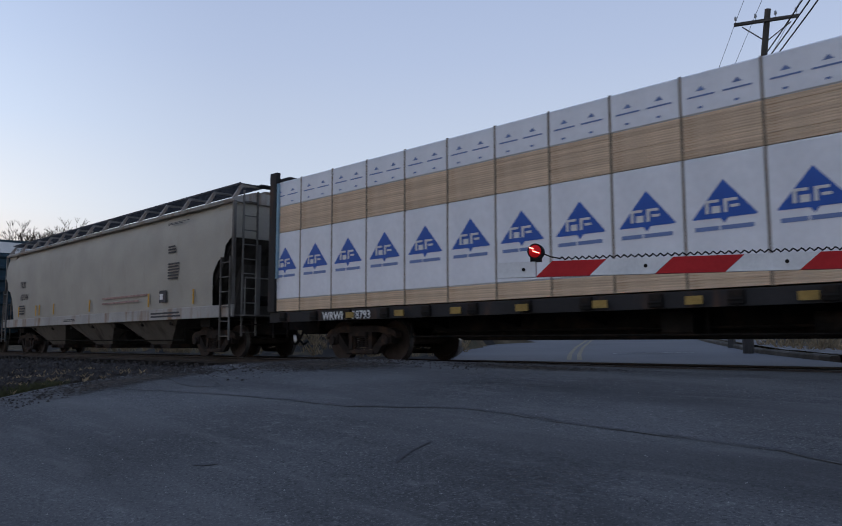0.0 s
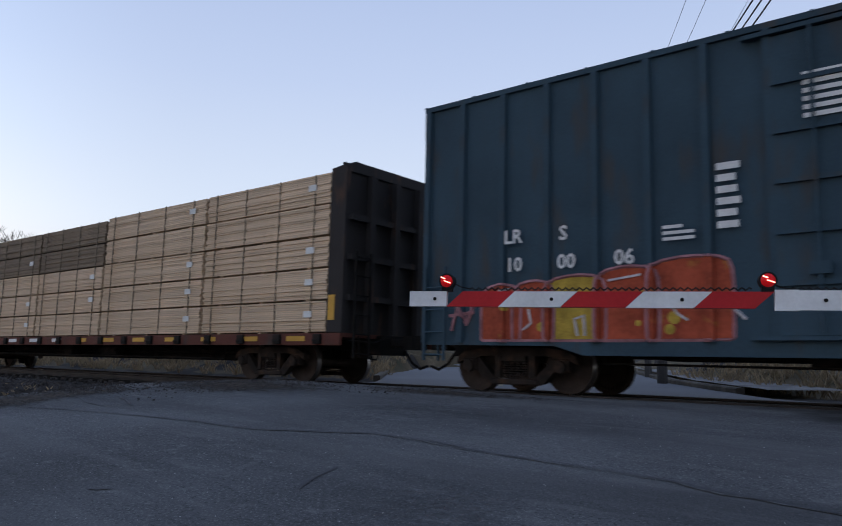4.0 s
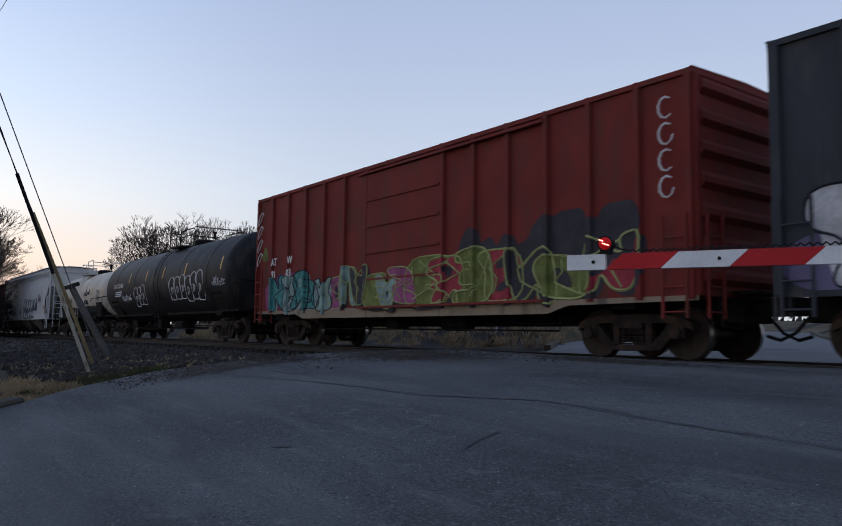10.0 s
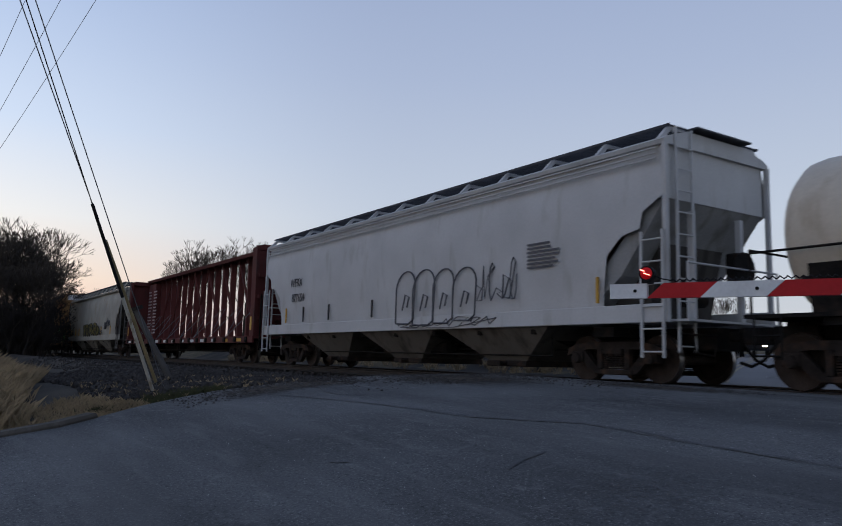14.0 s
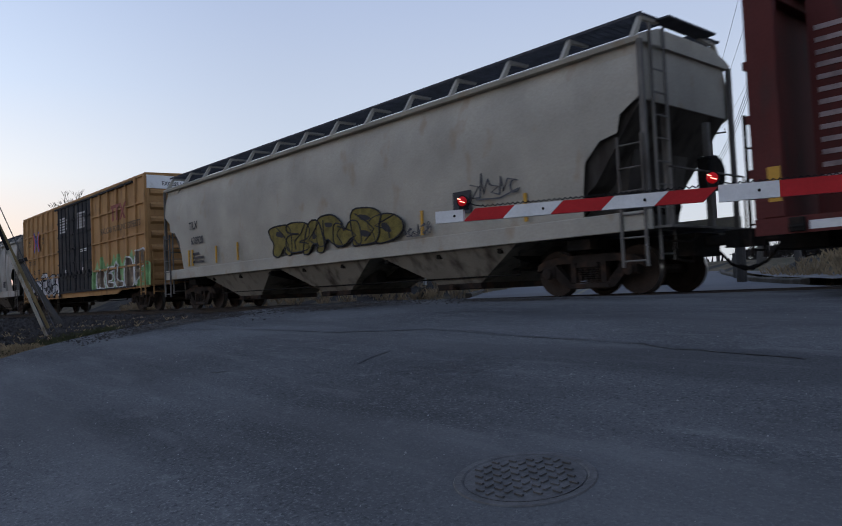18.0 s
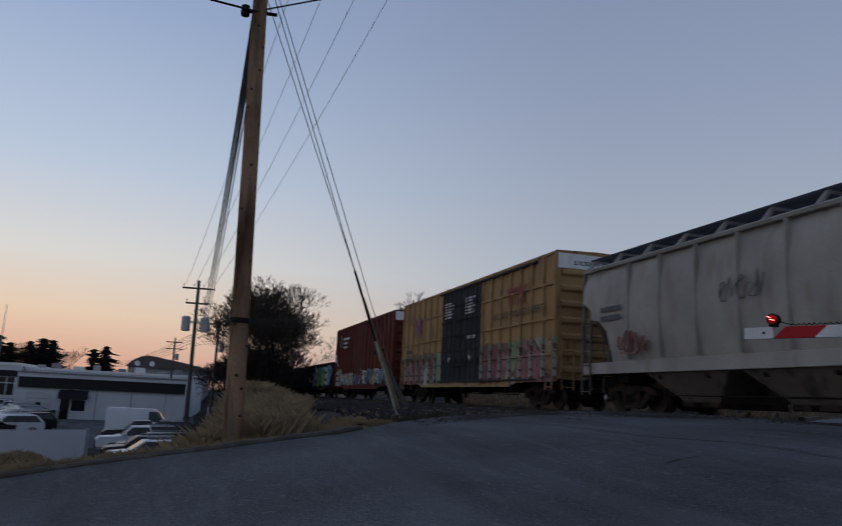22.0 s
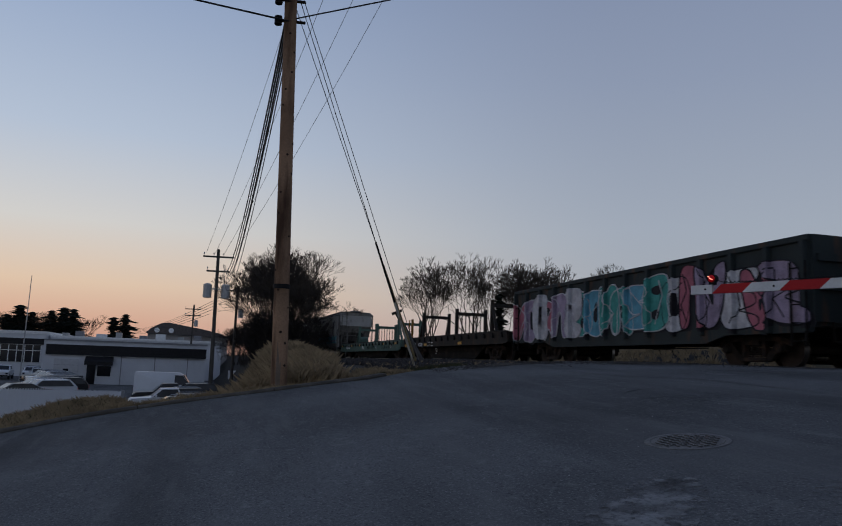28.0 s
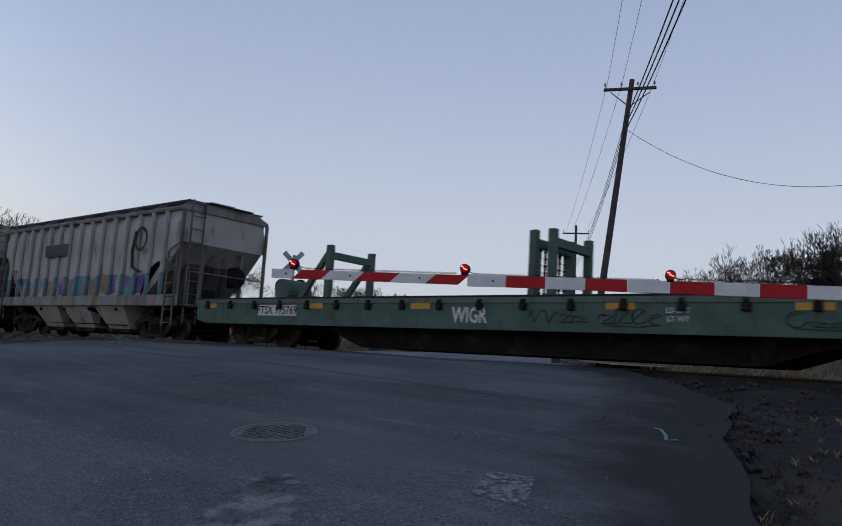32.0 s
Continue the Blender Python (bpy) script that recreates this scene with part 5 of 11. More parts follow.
def tank_car(label, front, rear, centers, R, cz, skin, rail_mat, saddle_mat=None, lower=None, belly=True, rails=((-1.65, -0.6, 0.8), (-0.35, 1.35, 0.98))):
    car, L = car_base("tank_car", label, front, rear, centers, sill_z=(0.78, 1.12), stub=True)
    h = L / 2 - 0.25
    prof = [(-h, 0.02)] + [(-h + 0.55 * (1 - math.cos(a)), R * math.sin(a)) for a in (0.35, 0.7, 1.05, 1.35)] + [(-h + 0.62, R)]
    prof += [(-x, r) for x, r in reversed(prof)]
    tk = part("tank", Shape().lathe(prof, "x", 40, (0, 0, cz)), skin, car, smooth=True)
    bands = Shape()
    for x in (-h * 0.72, -h * 0.36, 0.0, h * 0.36, h * 0.72):
        bands.lathe([(x - 0.02, R + 0.001), (x - 0.02, R + 0.012), (x + 0.02, R + 0.012), (x + 0.02, R + 0.001)], "x", 40, (0, 0, cz))
    tagged(part("weld_band", bands, skin, car, smooth=True), kind="stuff")
    if lower:
        sh = Shape()
        n = 14
        vs = []
        for x in (-h + 0.5, h - 0.5):
            vs += [(x, (R + 0.015) * math.cos(a), cz + (R + 0.015) * math.sin(a)) for a in (math.pi * (1.17 + 0.66 * i / n) for i in range(n + 1))]
        sh.add(vs, [(i, i + 1, i + n + 2, i + n + 1) for i in range(n)])
        part("belly_wrap", sh, lower, car, smooth=True)
    mx = (rails[0][0] + rails[-1][1]) / 2
    part("manway", Shape().lathe([(cz + R - 0.1, 0.42), (cz + R + 0.12, 0.42), (cz + R + 0.2, 0.36), (cz + R + 0.2, 0.01)], "z", 16, (mx, 0, 0)).lathe([(cz + R + 0.2, 0.06), (cz + R + 0.42, 0.06), (cz + R + 0.44, 0.1), (cz + R + 0.5, 0.1)], "z", 10, (mx + 0.75, 0.1, 0)), STEEL_DARK, car)
    z = cz + R - 0.06
    part("platform", Shape().box(rails[0][0] - 0.05, rails[0][1] + 0.6, -1.0, 1.0, z - 0.05, z - 0.01), rail_mat, car)
    rl = Shape()
    for x0, x1, hh in rails:
        for y in (-0.98, 0.98):
            rl.pipe([(x0, y, z), (x0, y, z + hh - 0.1), (x0 + 0.1, y, z + hh), (x1 - 0.1, y, z + hh), (x1, y, z + hh - 0.1), (x1, y, z)], 0.022, 6)
            rl.pipe([(x0, y, z + hh * 0.55), (x1, y, z + hh * 0.55)], 0.018, 5)
    for x in (rails[0][0], rails[-1][1]):
        rl.pipe([(x, -0.98, z + 0.6), (x, 0.98, z + 0.6)], 0.022, 6)
    part("railing", rl, rail_mat, car)
    lx = rails[0][0] + 0.55

    def arc(k):
        return (R + 0.12) * math.cos(math.pi + 0.45 - k / 15 * 1.6), cz + (R + 0.12) * math.sin(math.pi + 0.45 - k / 15 * 1.6)

    ld = part("ladder", Shape().pipe([(lx - 0.25, *arc(k)) for k in range(16)], 0.014, 5), rail_mat, car)
    part("stile", Shape().pipe([(lx + 0.25, *arc(k)) for k in range(16)], 0.014, 5), rail_mat, ld)
    for x in (lx - 0.25, lx + 0.25):
        part("stile", Shape().tube((x, -R - 0.02, cz - 0.55), (x, -R - 0.02, 0.5), 0.014, 5), rail_mat, ld)
    for k in range(20):
        y0, zz = arc(k) if k < 16 else (-R - 0.02, 0.6 + 0.35 * (k - 16))
        part("rung", shared("rung_" + rail_mat.name, lambda: Shape().tube((-0.25, 0, 0), (0.25, 0, 0), 0.011, 5), rail_mat), None, ld, m=pose(lx, y0, zz))
    sm = saddle_mat or STEEL_DARK
    for s in (-1, 1):
        c = s * centers / 2
        sd = Shape().prism([(-1.1, 1.1), (1.1, 1.1), (R * 0.93, cz - R * 0.38), (R * 0.6, cz - R * 0.82), (0, cz - R), (-R * 0.6, cz - R * 0.82), (-R * 0.93, cz - R * 0.38)], "x", c - 0.5, c + 0.5)
        part("saddle", sd, sm, car)
        ep = Shape().box(s * (L / 2 - 1.5), s * (L / 2), -1.4, 1.4, 1.06, 1.12)
        ep.pipe([(s * (L / 2 - 0.1), -1.35, 1.1), (s * (L / 2 - 0.1), -1.35, 2.1), (s * (L / 2 - 0.1), 1.35, 2.1), (s * (L / 2 - 0.1), 1.35, 1.1)], 0.022, 6)
        ep.pipe([(s * (L / 2 - 0.1), -1.38, 2.05), (s * (L / 2 - 2.2), -1.38, 2.05), (s * (L / 2 - 2.3), -1.38, 1.9)], 0.02, 5)
        for x in (0.2, 0.62):
            ep.tube((s * (L / 2 - x), -1.45, 0.45), (s * (L / 2 - x), -1.45, 1.1), 0.018, 5)
        for zz in (0.5, 0.8):
            ep.tube((s * (L / 2 - 0.2), -1.45, zz), (s * (L / 2 - 0.62), -1.45, zz), 0.016, 5)
        part("end_platform", ep, sm, car)
        part("side_sill", Shape().box(s * 1.0, s * (L / 2 - 1.4), -1.32, -1.26, 1.02, 1.1), sm, car)
    if belly:
        part("bottom_outlet", Shape().lathe([(cz - R - 0.55, 0.08), (cz - R - 0.5, 0.18), (cz - R - 0.1, 0.22), (cz - R + 0.1, 0.3)], "z", 12).box(-0.9, 0.9, -0.5, 0.5, cz - R - 0.3, cz - R - 0.22), STEEL_DARK, car)
    return car, L, tk


def centre_beam(label, front, rear, centers, skin, deck_z=1.05, H=4.5, loaded=False, pitch=1.2, deep=0.24, wall=True, beam_mat=None, chord=0.0, post_pitch=1.2, risers=2, chord_mat=None):
    car, L = car_base("centre_beam_flatcar", label, front, rear, centers, frame_mat=None, low=0.42)
    h, W = L / 2, 1.42
    bm_ = beam_mat or skin
    part("deck", Shape().box(-h, h, -W + 0.03, W - 0.03, deck_z - 0.08, deck_z), skin, car)
    for s in (-1, 1):
        part("side_sill", Shape().prism([(-h, deck_z - 0.004), (h, deck_z - 0.004), (h, deck_z - deep), (-h, deck_z - deep)], "y", s * W - 0.03, s * W + 0.03), skin, car)
    n = round(L / pitch)
    wm = Shape().box(-0.1, 0.1, -0.09, 0.02, -0.2, 0.0, 0.01).lathe([(-0.11, 0.07), (0.11, 0.07)], "x", 8, (0, -0.03, -0.13)).mesh("winch", STEEL_DARK)
    for i in range(n):
        part("winch", wm, None, car, m=pose(-h + L * (i + 0.5) / n, -W, deck_z - 0.02))
    for s in (-1, 1):
        x0, x1 = s * h - s * 0.05, s * h - s * 0.12
        bk = part("bulkhead", Shape().box(min(x0, x1), max(x0, x1), -W, W, deck_z, H - 0.05), bm_, car)
        for y in (-W + 0.06, W - 0.06):
            part("corner_post", Shape().box(min(s * h, s * (h - 0.42)), max(s * h, s * (h - 0.42)), y - 0.06, y + 0.06, deck_z, H - 0.12, 0.02), bm_, bk)
        part("cap", Shape().prism([(-W, H - 0.22), (W, H - 0.22), (W, H - 0.12), (W - 0.25, H), (-W + 0.25, H), (-W, H - 0.12)], "x", min(s * h, s * (h - 0.3)), max(s * h, s * (h - 0.3))), bm_, bk)
        for z in (1.7, 2.5, 3.3):
            part("beam", Shape().box(min(s * h, s * (h + 0.10)), max(s * h, s * (h + 0.10)), -W + 0.1, W - 0.1, z - 0.06, z + 0.06), bm_, bk)
        for y in (-0.75, 0.0, 0.75):
            part("stiffener", Shape().box(min(s * h, s * (h + 0.14)), max(s * h, s * (h + 0.14)), y - 0.07, y + 0.07, deck_z, H - 0.25), bm_, bk)
        part("ladder", ladder_shape(s * (h + 0.16), -W + 0.4, 0.5, 2.6, axis="y"), STEEL_DARK, car)
        part("reflector", Shape().box(s * (h - 0.3) - 0.09, s * (h - 0.3) + 0.09, -W - 0.006, -W, 1.25, 1.75), ORANGE_TAPE, car, "yellow reflective sheet")
    # centre truss: upright posts, one long diagonal to every second bay, crossing in the middle
    C = H + chord
    part("top_chord", Shape().prism([(-0.42, C - 0.26), (-0.46, C - 0.12), (-0.2, C - 0.05), (0.2, C - 0.05), (0.46, C - 0.12), (0.42, C - 0.26), (0.36, C - 0.26), (0.36, C - 0.18), (-0.36, C - 0.18), (-0.36, C - 0.26)], "x", -h + 0.1, h - 0.1), chord_mat or bm_, car)
    if not loaded:
        n = round(L / post_pitch)
        pm = Shape().prism([(-0.075, deck_z), (0.075, deck_z), (0.055, C - 0.19), (-0.055, C - 0.19)], "y", -0.12, 0.12).mesh("post", bm_)
        gm = Shape().prism([(-0.13, C - 0.2), (0.13, C - 0.2), (0.07, C - 0.42), (-0.07, C - 0.42)], "y", -0.02, 0.02).mesh("gusset", bm_)
        for i in range(1, n):
            x = -h + L * i / n
            po = part("post", pm, None, car, m=pose(x, 0, 0))
            part("gusset", gm, None, po, m=pose(0, -0.152, 0))
            part("post_foot", Shape().box(x - 0.14, x + 0.14, -0.5, 0.5, deck_z, deck_z + 0.1), bm_, car)
        for i in range(2, n - 2, 2):
            a, b = -h + L * i / n, -h + L * (i + 2) / n
            for up in ((True,) if i < n / 2 - 2 else (True, False) if i < n / 2 else (False,)):
                y = -0.13 if up else -0.10
                p, q = ((a, y, deck_z + 0.1), (b, y, C - 0.4)) if up else ((b, y, deck_z + 0.1), (a, y, C - 0.4))
                part("brace", Shape().tube(p, q, 0.055, 6), bm_, car)
            for d in (-0.9, 0.9):
                part("tie_down_cable", Shape().tube((a, -1.35, deck_z), (a + d, -0.36, 2.35), 0.012, 4), WIRE_PALE, car)
        if wall:
            for s in (-1, 1):
                for j in range(risers):
                    x0 = s * (h - 0.5 - j * 0.8)
                    x1 = x0 - s * 0.75
                    part("riser_panel", Shape().box(min(x0, x1), max(x0, x1), -0.42, 0.42, deck_z + 0.02, H - 0.2), bm_, car)
    else:
        part("centre_partition", Shape().box(-h + 0.3, h - 0.3, -0.1, 0.1, deck_z, H - 0.2), bm_, car)
    return car, L, W


def gondola(label, front, rear, centers, skin, H=2.75, z0=0.75, ribs=1.15):
    car, L = car_base("gondola", label, front, rear, centers)
    h, W = L / 2, 1.45
    for s in (-1, 1):
        part("side_wall", Shape().box(-h, h, s * W - 0.04, s * W + 0.04, z0, H - 0.1), skin, car)
        part("top_chord", Shape().box(-h - 0.03, h + 0.03, s * W - 0.1, s * W + 0.1, H - 0.14, H, 0.02), skin, car)
        part("end_wall", Shape().box(s * h - 0.06, s * h + 0.06, -W, W, z0 + 0.2, H).box(s * (h + 0.06), s * (h + 0.12), -W + 0.1, W - 0.1, 1.6, 1.75).box(s * (h + 0.06), s * (h + 0.12), -W + 0.1, W - 0.1, 2.2, 2.35), skin, car)
        part("ladder", ladder_shape(s * (h - 0.25), -W - 0.12, 0.45, 2.2, w=0.4), STEEL_DARK, car)
    part("floor", Shape().box(-h, h, -W, W, z0 + 0.1, z0 + 0.2), skin, car)
    part("bottom_chord", Shape().prism([(-h, z0 + 0.12), (h, z0 + 0.12), (h, z0 - 0.02), (h - 2.6, z0 - 0.02), (h - 3.3, z0 - 0.2), (-h + 3.3, z0 - 0.2), (-h + 2.6, z0 - 0.02), (-h, z0 - 0.02)], "y", -W - 0.05, -W + 0.02), skin, car)
    rm = Shape().prism([(-0.072, 0.0), (-0.06, -0.13), (0.06, -0.13), (0.072, 0.0)], "z", z0, H - 0.12).mesh("rib", skin)
    n = round(L / ribs)
    for i in range(n + 1):
        x = max(-h + 0.1, min(h - 0.1, -h + L * i / n))
        part("rib", rm, None, car, m=pose(x, -W - 0.03, 0))
        part("rib", rm, None, car, m=pose(x, W + 0.03, 0, 0, 0, 180))
    FACES[car.name] = corrugated([max(-h + 0.1, min(h - 0.1, -h + L * i / n)) for i in range(n + 1)], 0.12, 0.12, W + 0.04)
    return car, L, W


def flatcar(label, front, rear, centers, skin, deck=1.18, deep=0.5, belly=None, plank=None, low=0.42, flange=None):
    car, L = car_base("flatcar", label, front, rear, centers, low=low)
    h, W = L / 2, 1.42
    part("deck", Shape().box(-h, h, -W + 0.03, W - 0.03, deck - 0.07, deck), plank or TIE, car)
    prof = [(-h, deck), (h, deck), (h, deck - deep * 0.85), (h - 0.5, deck - deep), (-h + 0.5, deck - deep), (-h, deck - deep * 0.85)]
    if belly:
        b0, b1 = belly
        part("fishbelly_sill", Shape().prism([(b0 - 1.6, deck - deep + 0.1), (b1 + 1.6, deck - deep + 0.1), (b1, 0.14), (b0, 0.14)], "y", -1.05, 1.05), STEEL_DARK, car)
    for s in (-1, 1):
        part("side_sill", Shape().prism(prof, "y", s * W - 0.03, s * W + 0.03), skin, car)
        part("sill_flange", Shape().box(-h, h, s * W - 0.05, s * W + 0.05, deck - 0.10, deck + 0.01), flange or skin, car)
        part("deck_edge", Shape().box(-h + 0.02, h - 0.02, s * W - 0.06, s * W + 0.03, deck + 0.01, deck + 0.05, 0.01), TIE, car)
        part("end_sill", Shape().box(s * h - 0.06, s * h + 0.06, -W, W, deck - 0.4, deck), skin, car)
    pm = Shape().box(-0.06, 0.06, -0.085, 0.0, -0.21, -0.08, 0.02).box(-0.035, 0.035, -0.09, -0.02, -0.075, 0.0, 0.01).mesh("stake_pocket", BLACK)
    n = round(L / 0.98)
    for i in range(n):
        part("stake_pocket", pm, None, car, m=pose(-h + L * (i + 0.5) / n, -W - 0.03, deck - 0.03))
    return car, L, W


def stake_frame(parent, x, deck, skin, chains=True, brace=True, tall=1.35, chain_mat=None, half=0.78):
    """Upright load frame on a flatcar: two posts, a cross beam, hanging chains and slanted struts."""
    fr = part("load_frame", Shape().box(x - 0.1, x + 0.1, -half - 0.12, half + 0.12, deck, deck + 0.12), skin, parent)
    for y in (-half, half):
        part("upright", Shape().box(x - 0.075, x + 0.075, y - 0.075, y + 0.075, deck, deck + tall + 0.12, 0.015), skin, fr)
    part("cross_beam", Shape().box(x - 0.07, x + 0.07, -half, half, deck + tall - 0.22, deck + tall - 0.05), skin, fr)
    if chains:
        ch = Shape()
        for i in range(6):
            y = -0.5 + 0.2 * i
            for k in range(14):
                z = deck + tall - 0.2 - 0.07 * k
                ch.box(x - 0.02 - 0.01 * (k % 2), x + 0.02 + 0.01 * (k % 2), y - 0.02, y + 0.02, z - 0.03, z + 0.03)
        part("chain", ch, chain_mat or STEEL_DARK, fr)
    if brace:
        for y in (-half, half):
            part("strut", Shape().prism([(x + brace * 0.1, deck + tall - 0.05), (x + brace * 0.1, deck + tall - 0.24), (x + brace * 0.95, deck), (x + brace * 1.15, deck)], "y", y - 0.06, y + 0.06), skin, fr)
    return fr


def side(x, z, y=-1.585):
    """Pose of lettering on the near side of a car."""
    return pose(x, y, z, 90, 0, 0)


# 1 flatcar with wrapped lumber
CB_BLACK = paint("black_flatcar_paint", (0.028, 0.027, 0.027), stain=RUST)
WRAP = mat("white_plastic_wrap", (0.66, 0.67, 0.69), 0.45, var=0.07, scale=2.0, fine=9, bump=0.9, bump_scale=5)
LUMBER = mat("fresh_lumber", (0.60, 0.45, 0.31), 0.8, var=0.2, scale=2.5, fine=30, bump=0.3, stain=(0.40, 0.27, 0.16), stain_at=(0.55, 0.72), coat_random=0.12)
LUMBER_OLD = mat("weathered_lumber", (0.24, 0.185, 0.13), 0.85, var=0.3, scale=2.5, fine=30, bump=0.3, stain=(0.12, 0.09, 0.065), stain_at=(0.5, 0.7), coat_random=0.15)
BLUE_PRINT = mat("blue_wrap_print", (0.035, 0.10, 0.36), 0.5, var=0.1, bump=0)
PALE_PRINT = mat("grey_blue_wrap_print", (0.15, 0.21, 0.38), 0.5, var=0.1, bump=0)
STRAP = mat("strapping", (0.19, 0.155, 0.115), 0.6, var=0.15, bump=0)
car1, L1, _ = centre_beam("black centre-beam flatcar loaded with wrapped lumber", 11.1, -11.21, 16.6, CB_BLACK, deck_z=1.1, H=4.42, loaded=True, pitch=1.15)
part("end_post", Shape().box(-L1 / 2, -L1 / 2 + 0.26, -1.52, -1.40, 1.1, 4.48, 0.02), CB_BLACK, car1)
part("end_guard", Shape().box(-L1 / 2 + 0.262, -L1 / 2 + 0.33, -1.5, -1.42, 1.9, 4.2), mat("faded_blue_steel", (0.24, 0.36, 0.44), 0.5, var=0.2, bump=0.1), car1, "faded pale blue end post guard")
TAGS = mat("yellow_sill_tag", (0.30, 0.20, 0.06), 0.6, var=0.3, bump=0.1)
for i in range(12):
    part("sill_tag", Shape().box(-8.2 + 1.5 * i, -7.95 + 1.5 * i, -1.54, -1.52, 0.9, 1.02), TAGS, car1)
lettering("WRWK   38793", 0.24, LETTER, car1, side(-8.3, 0.88, -1.46))


def board(parent, x0, x1, y0, y1, z0, z1, material):
    me = shared("board_" + material.name, lambda: Shape().box(-0.5, 0.5, -0.5, 0.5, -0.5, 0.5), material)
    return part("board", me, None, parent, m=Matrix.Translation(((x0 + x1) / 2, (y0 + y1) / 2, (z0 + z1) / 2)) @ Matrix.Diagonal((x1 - x0, y1 - y0, z1 - z0, 1)))


def wrapped_bundle(x, near):
    y0, y1 = (-1.45, -0.12) if near else (0.12, 1.45)
    tiers = []
    for z0, z1, kind in ((1.12, 1.40, "wood"), (1.40, 3.0, "wrap"), (3.0, 3.62, "wood"), (3.62, 4.24, "top")):
        wrapped = kind != "wood"
        ob = thing("lumber_bundle", "lumber bundle in white plastic wrap with a blue printed triangle" if kind == "wrap" else "lumber bundle with a white printed plastic cap" if kind == "top" else "bare pale lumber bundle strapped on a flatcar", "lumber bundle", group="lumber bundles")
        w = 0.565
        sh = Shape()
        if wrapped:
            sh.box(-w, w, y0, y1, 0.0, z1 - z0 - 0.006, 0.025)
            part("wrap", sh, WRAP, ob)
        else:
            n = round((z1 - z0) / 0.04)
            for i in range(n):
                board(ob, -w, w, y0 + random.uniform(0, 0.01), y1, (z1 - z0) * i / n + 0.001, (z1 - z0) * (i + 1) / n - 0.001, LUMBER)
        if near and kind == "wrap":
            y = y0 - 0.004
            pr = Shape().prism([(-0.45, 0.69), (0.45, 0.69), (0.45, 0.71), (0, 1.23), (-0.45, 0.71)], "y", y - 0.002, y)
            pr.prism([(-0.06, 0.69), (0.06, 0.69), (0, 0.61)], "y", y - 0.002, y)
            part("print", pr, BLUE_PRINT, ob, "blue printed triangle")
            wm_ = Shape()
            for cx in (-0.14, 0.12):
                wm_.box(cx - 0.10, cx + 0.07, y - 0.008, y - 0.004, 0.91, 0.95).box(cx - 0.12, cx - 0.07, y - 0.008, y - 0.004, 0.76, 0.95).box(cx - 0.03, cx + 0.09, y - 0.008, y - 0.004, 0.76 if cx < 0 else 0.82, 0.86)
            part("print_letters", wm_, LETTER, ob)
            part("print_line", Shape().box(-0.42, -0.08, y - 0.002, y, 0.52, 0.58).box(-0.05, 0.40, y - 0.002, y, 0.52, 0.58), PALE_PRINT, ob)
        if near and kind == "top":
            y = y0 - 0.004
            pr = Shape()
            for cx in (-0.26, 0.26):
                pr.prism([(cx - 0.07, 0.34), (cx + 0.07, 0.34), (cx, 0.41)], "y", y - 0.002, y).box(cx - 0.2, cx + 0.2, y - 0.002, y, 0.25, 0.275).box(cx - 0.05, cx + 0.02, y - 0.002, y, 0.08, 0.11)
            part("print", pr, PALE_PRINT, ob)
        if near:
            part("strap", Shape().box(-w - 0.02, -w + 0.012, y0 - 0.007, y0 + 0.02, -0.01, z1 - z0), STRAP, ob)
        LOADS.append((ob, x, 0.0, z0))


for i in range(18):
    wrapped_bundle(-10.62 + 1.16 * i, True)
far_load = thing("lumber_bundle", "far side stack of wrapped lumber on a flatcar", "lumber bundle", group="lumber bundles", data=Shape().box(-10.2, 10.2, 0.13, 1.44, 0, 3.1, 0.03).mesh("lumber_bundle", WRAP))
LOADS.append((far_load, -0.1, 0, 1.12))

# 2 grey covered hopper
GREY = paint("grey_hopper_paint", (0.36, 0.332, 0.278), stain=(0.28, 0.245, 0.20), at=(0.62, 0.9), var=0.1)
GREY_RUSTY = paint("rusty_edge_grey", (0.34, 0.32, 0.29), stain=(0.21, 0.13, 0.08), at=(0.52, 0.72))
car2, L2, W2 = hopper("light grey covered hopper with dark hopper bays", -12.78, -31.20, 14.9, GREY, 3, cut=(0.78, 1.75), sill_mat=GREY_RUSTY, bay_mat=DARK_BAY)
lettering("TILX", 0.34, LETTER_DARK, car2, side(-L2 / 2 + 2.4, 2.62, -1.56), squeeze=0.9)
lettering("621044", 0.34, LETTER_DARK, car2, side(-L2 / 2 + 2.6, 2.12, -1.55), squeeze=0.9)
pr = bars(Shape(), -L2 / 2 + 2.0, -L2 / 2 + 2.9, 1.55, 1.95, 4, -1.535, seed=4)
bars(pr, L2 / 2 - 3.5, L2 / 2 - 2.8, 2.2, 2.7, 6, -1.565, seed=5)
bars(pr, L2 / 2 - 3.5, L2 / 2 - 3.0, 2.95, 3.2, 3, -1.57, seed=6)
bars(pr, L2 / 2 - 3.6, L2 / 2 - 2.3, 3.78, 3.85, 2, -1.55, seed=8)
bars(pr, L2 / 2 - 4.5, L2 / 2 - 2.2, 1.12, 1.3, 2, -1.56, seed=9)
bars(pr, -2.2, -0.9, 1.15, 1.25, 2, -1.56, seed=10)
part("lettering", pr, LETTER_DARK, car2, "rows of small dark stencilling")
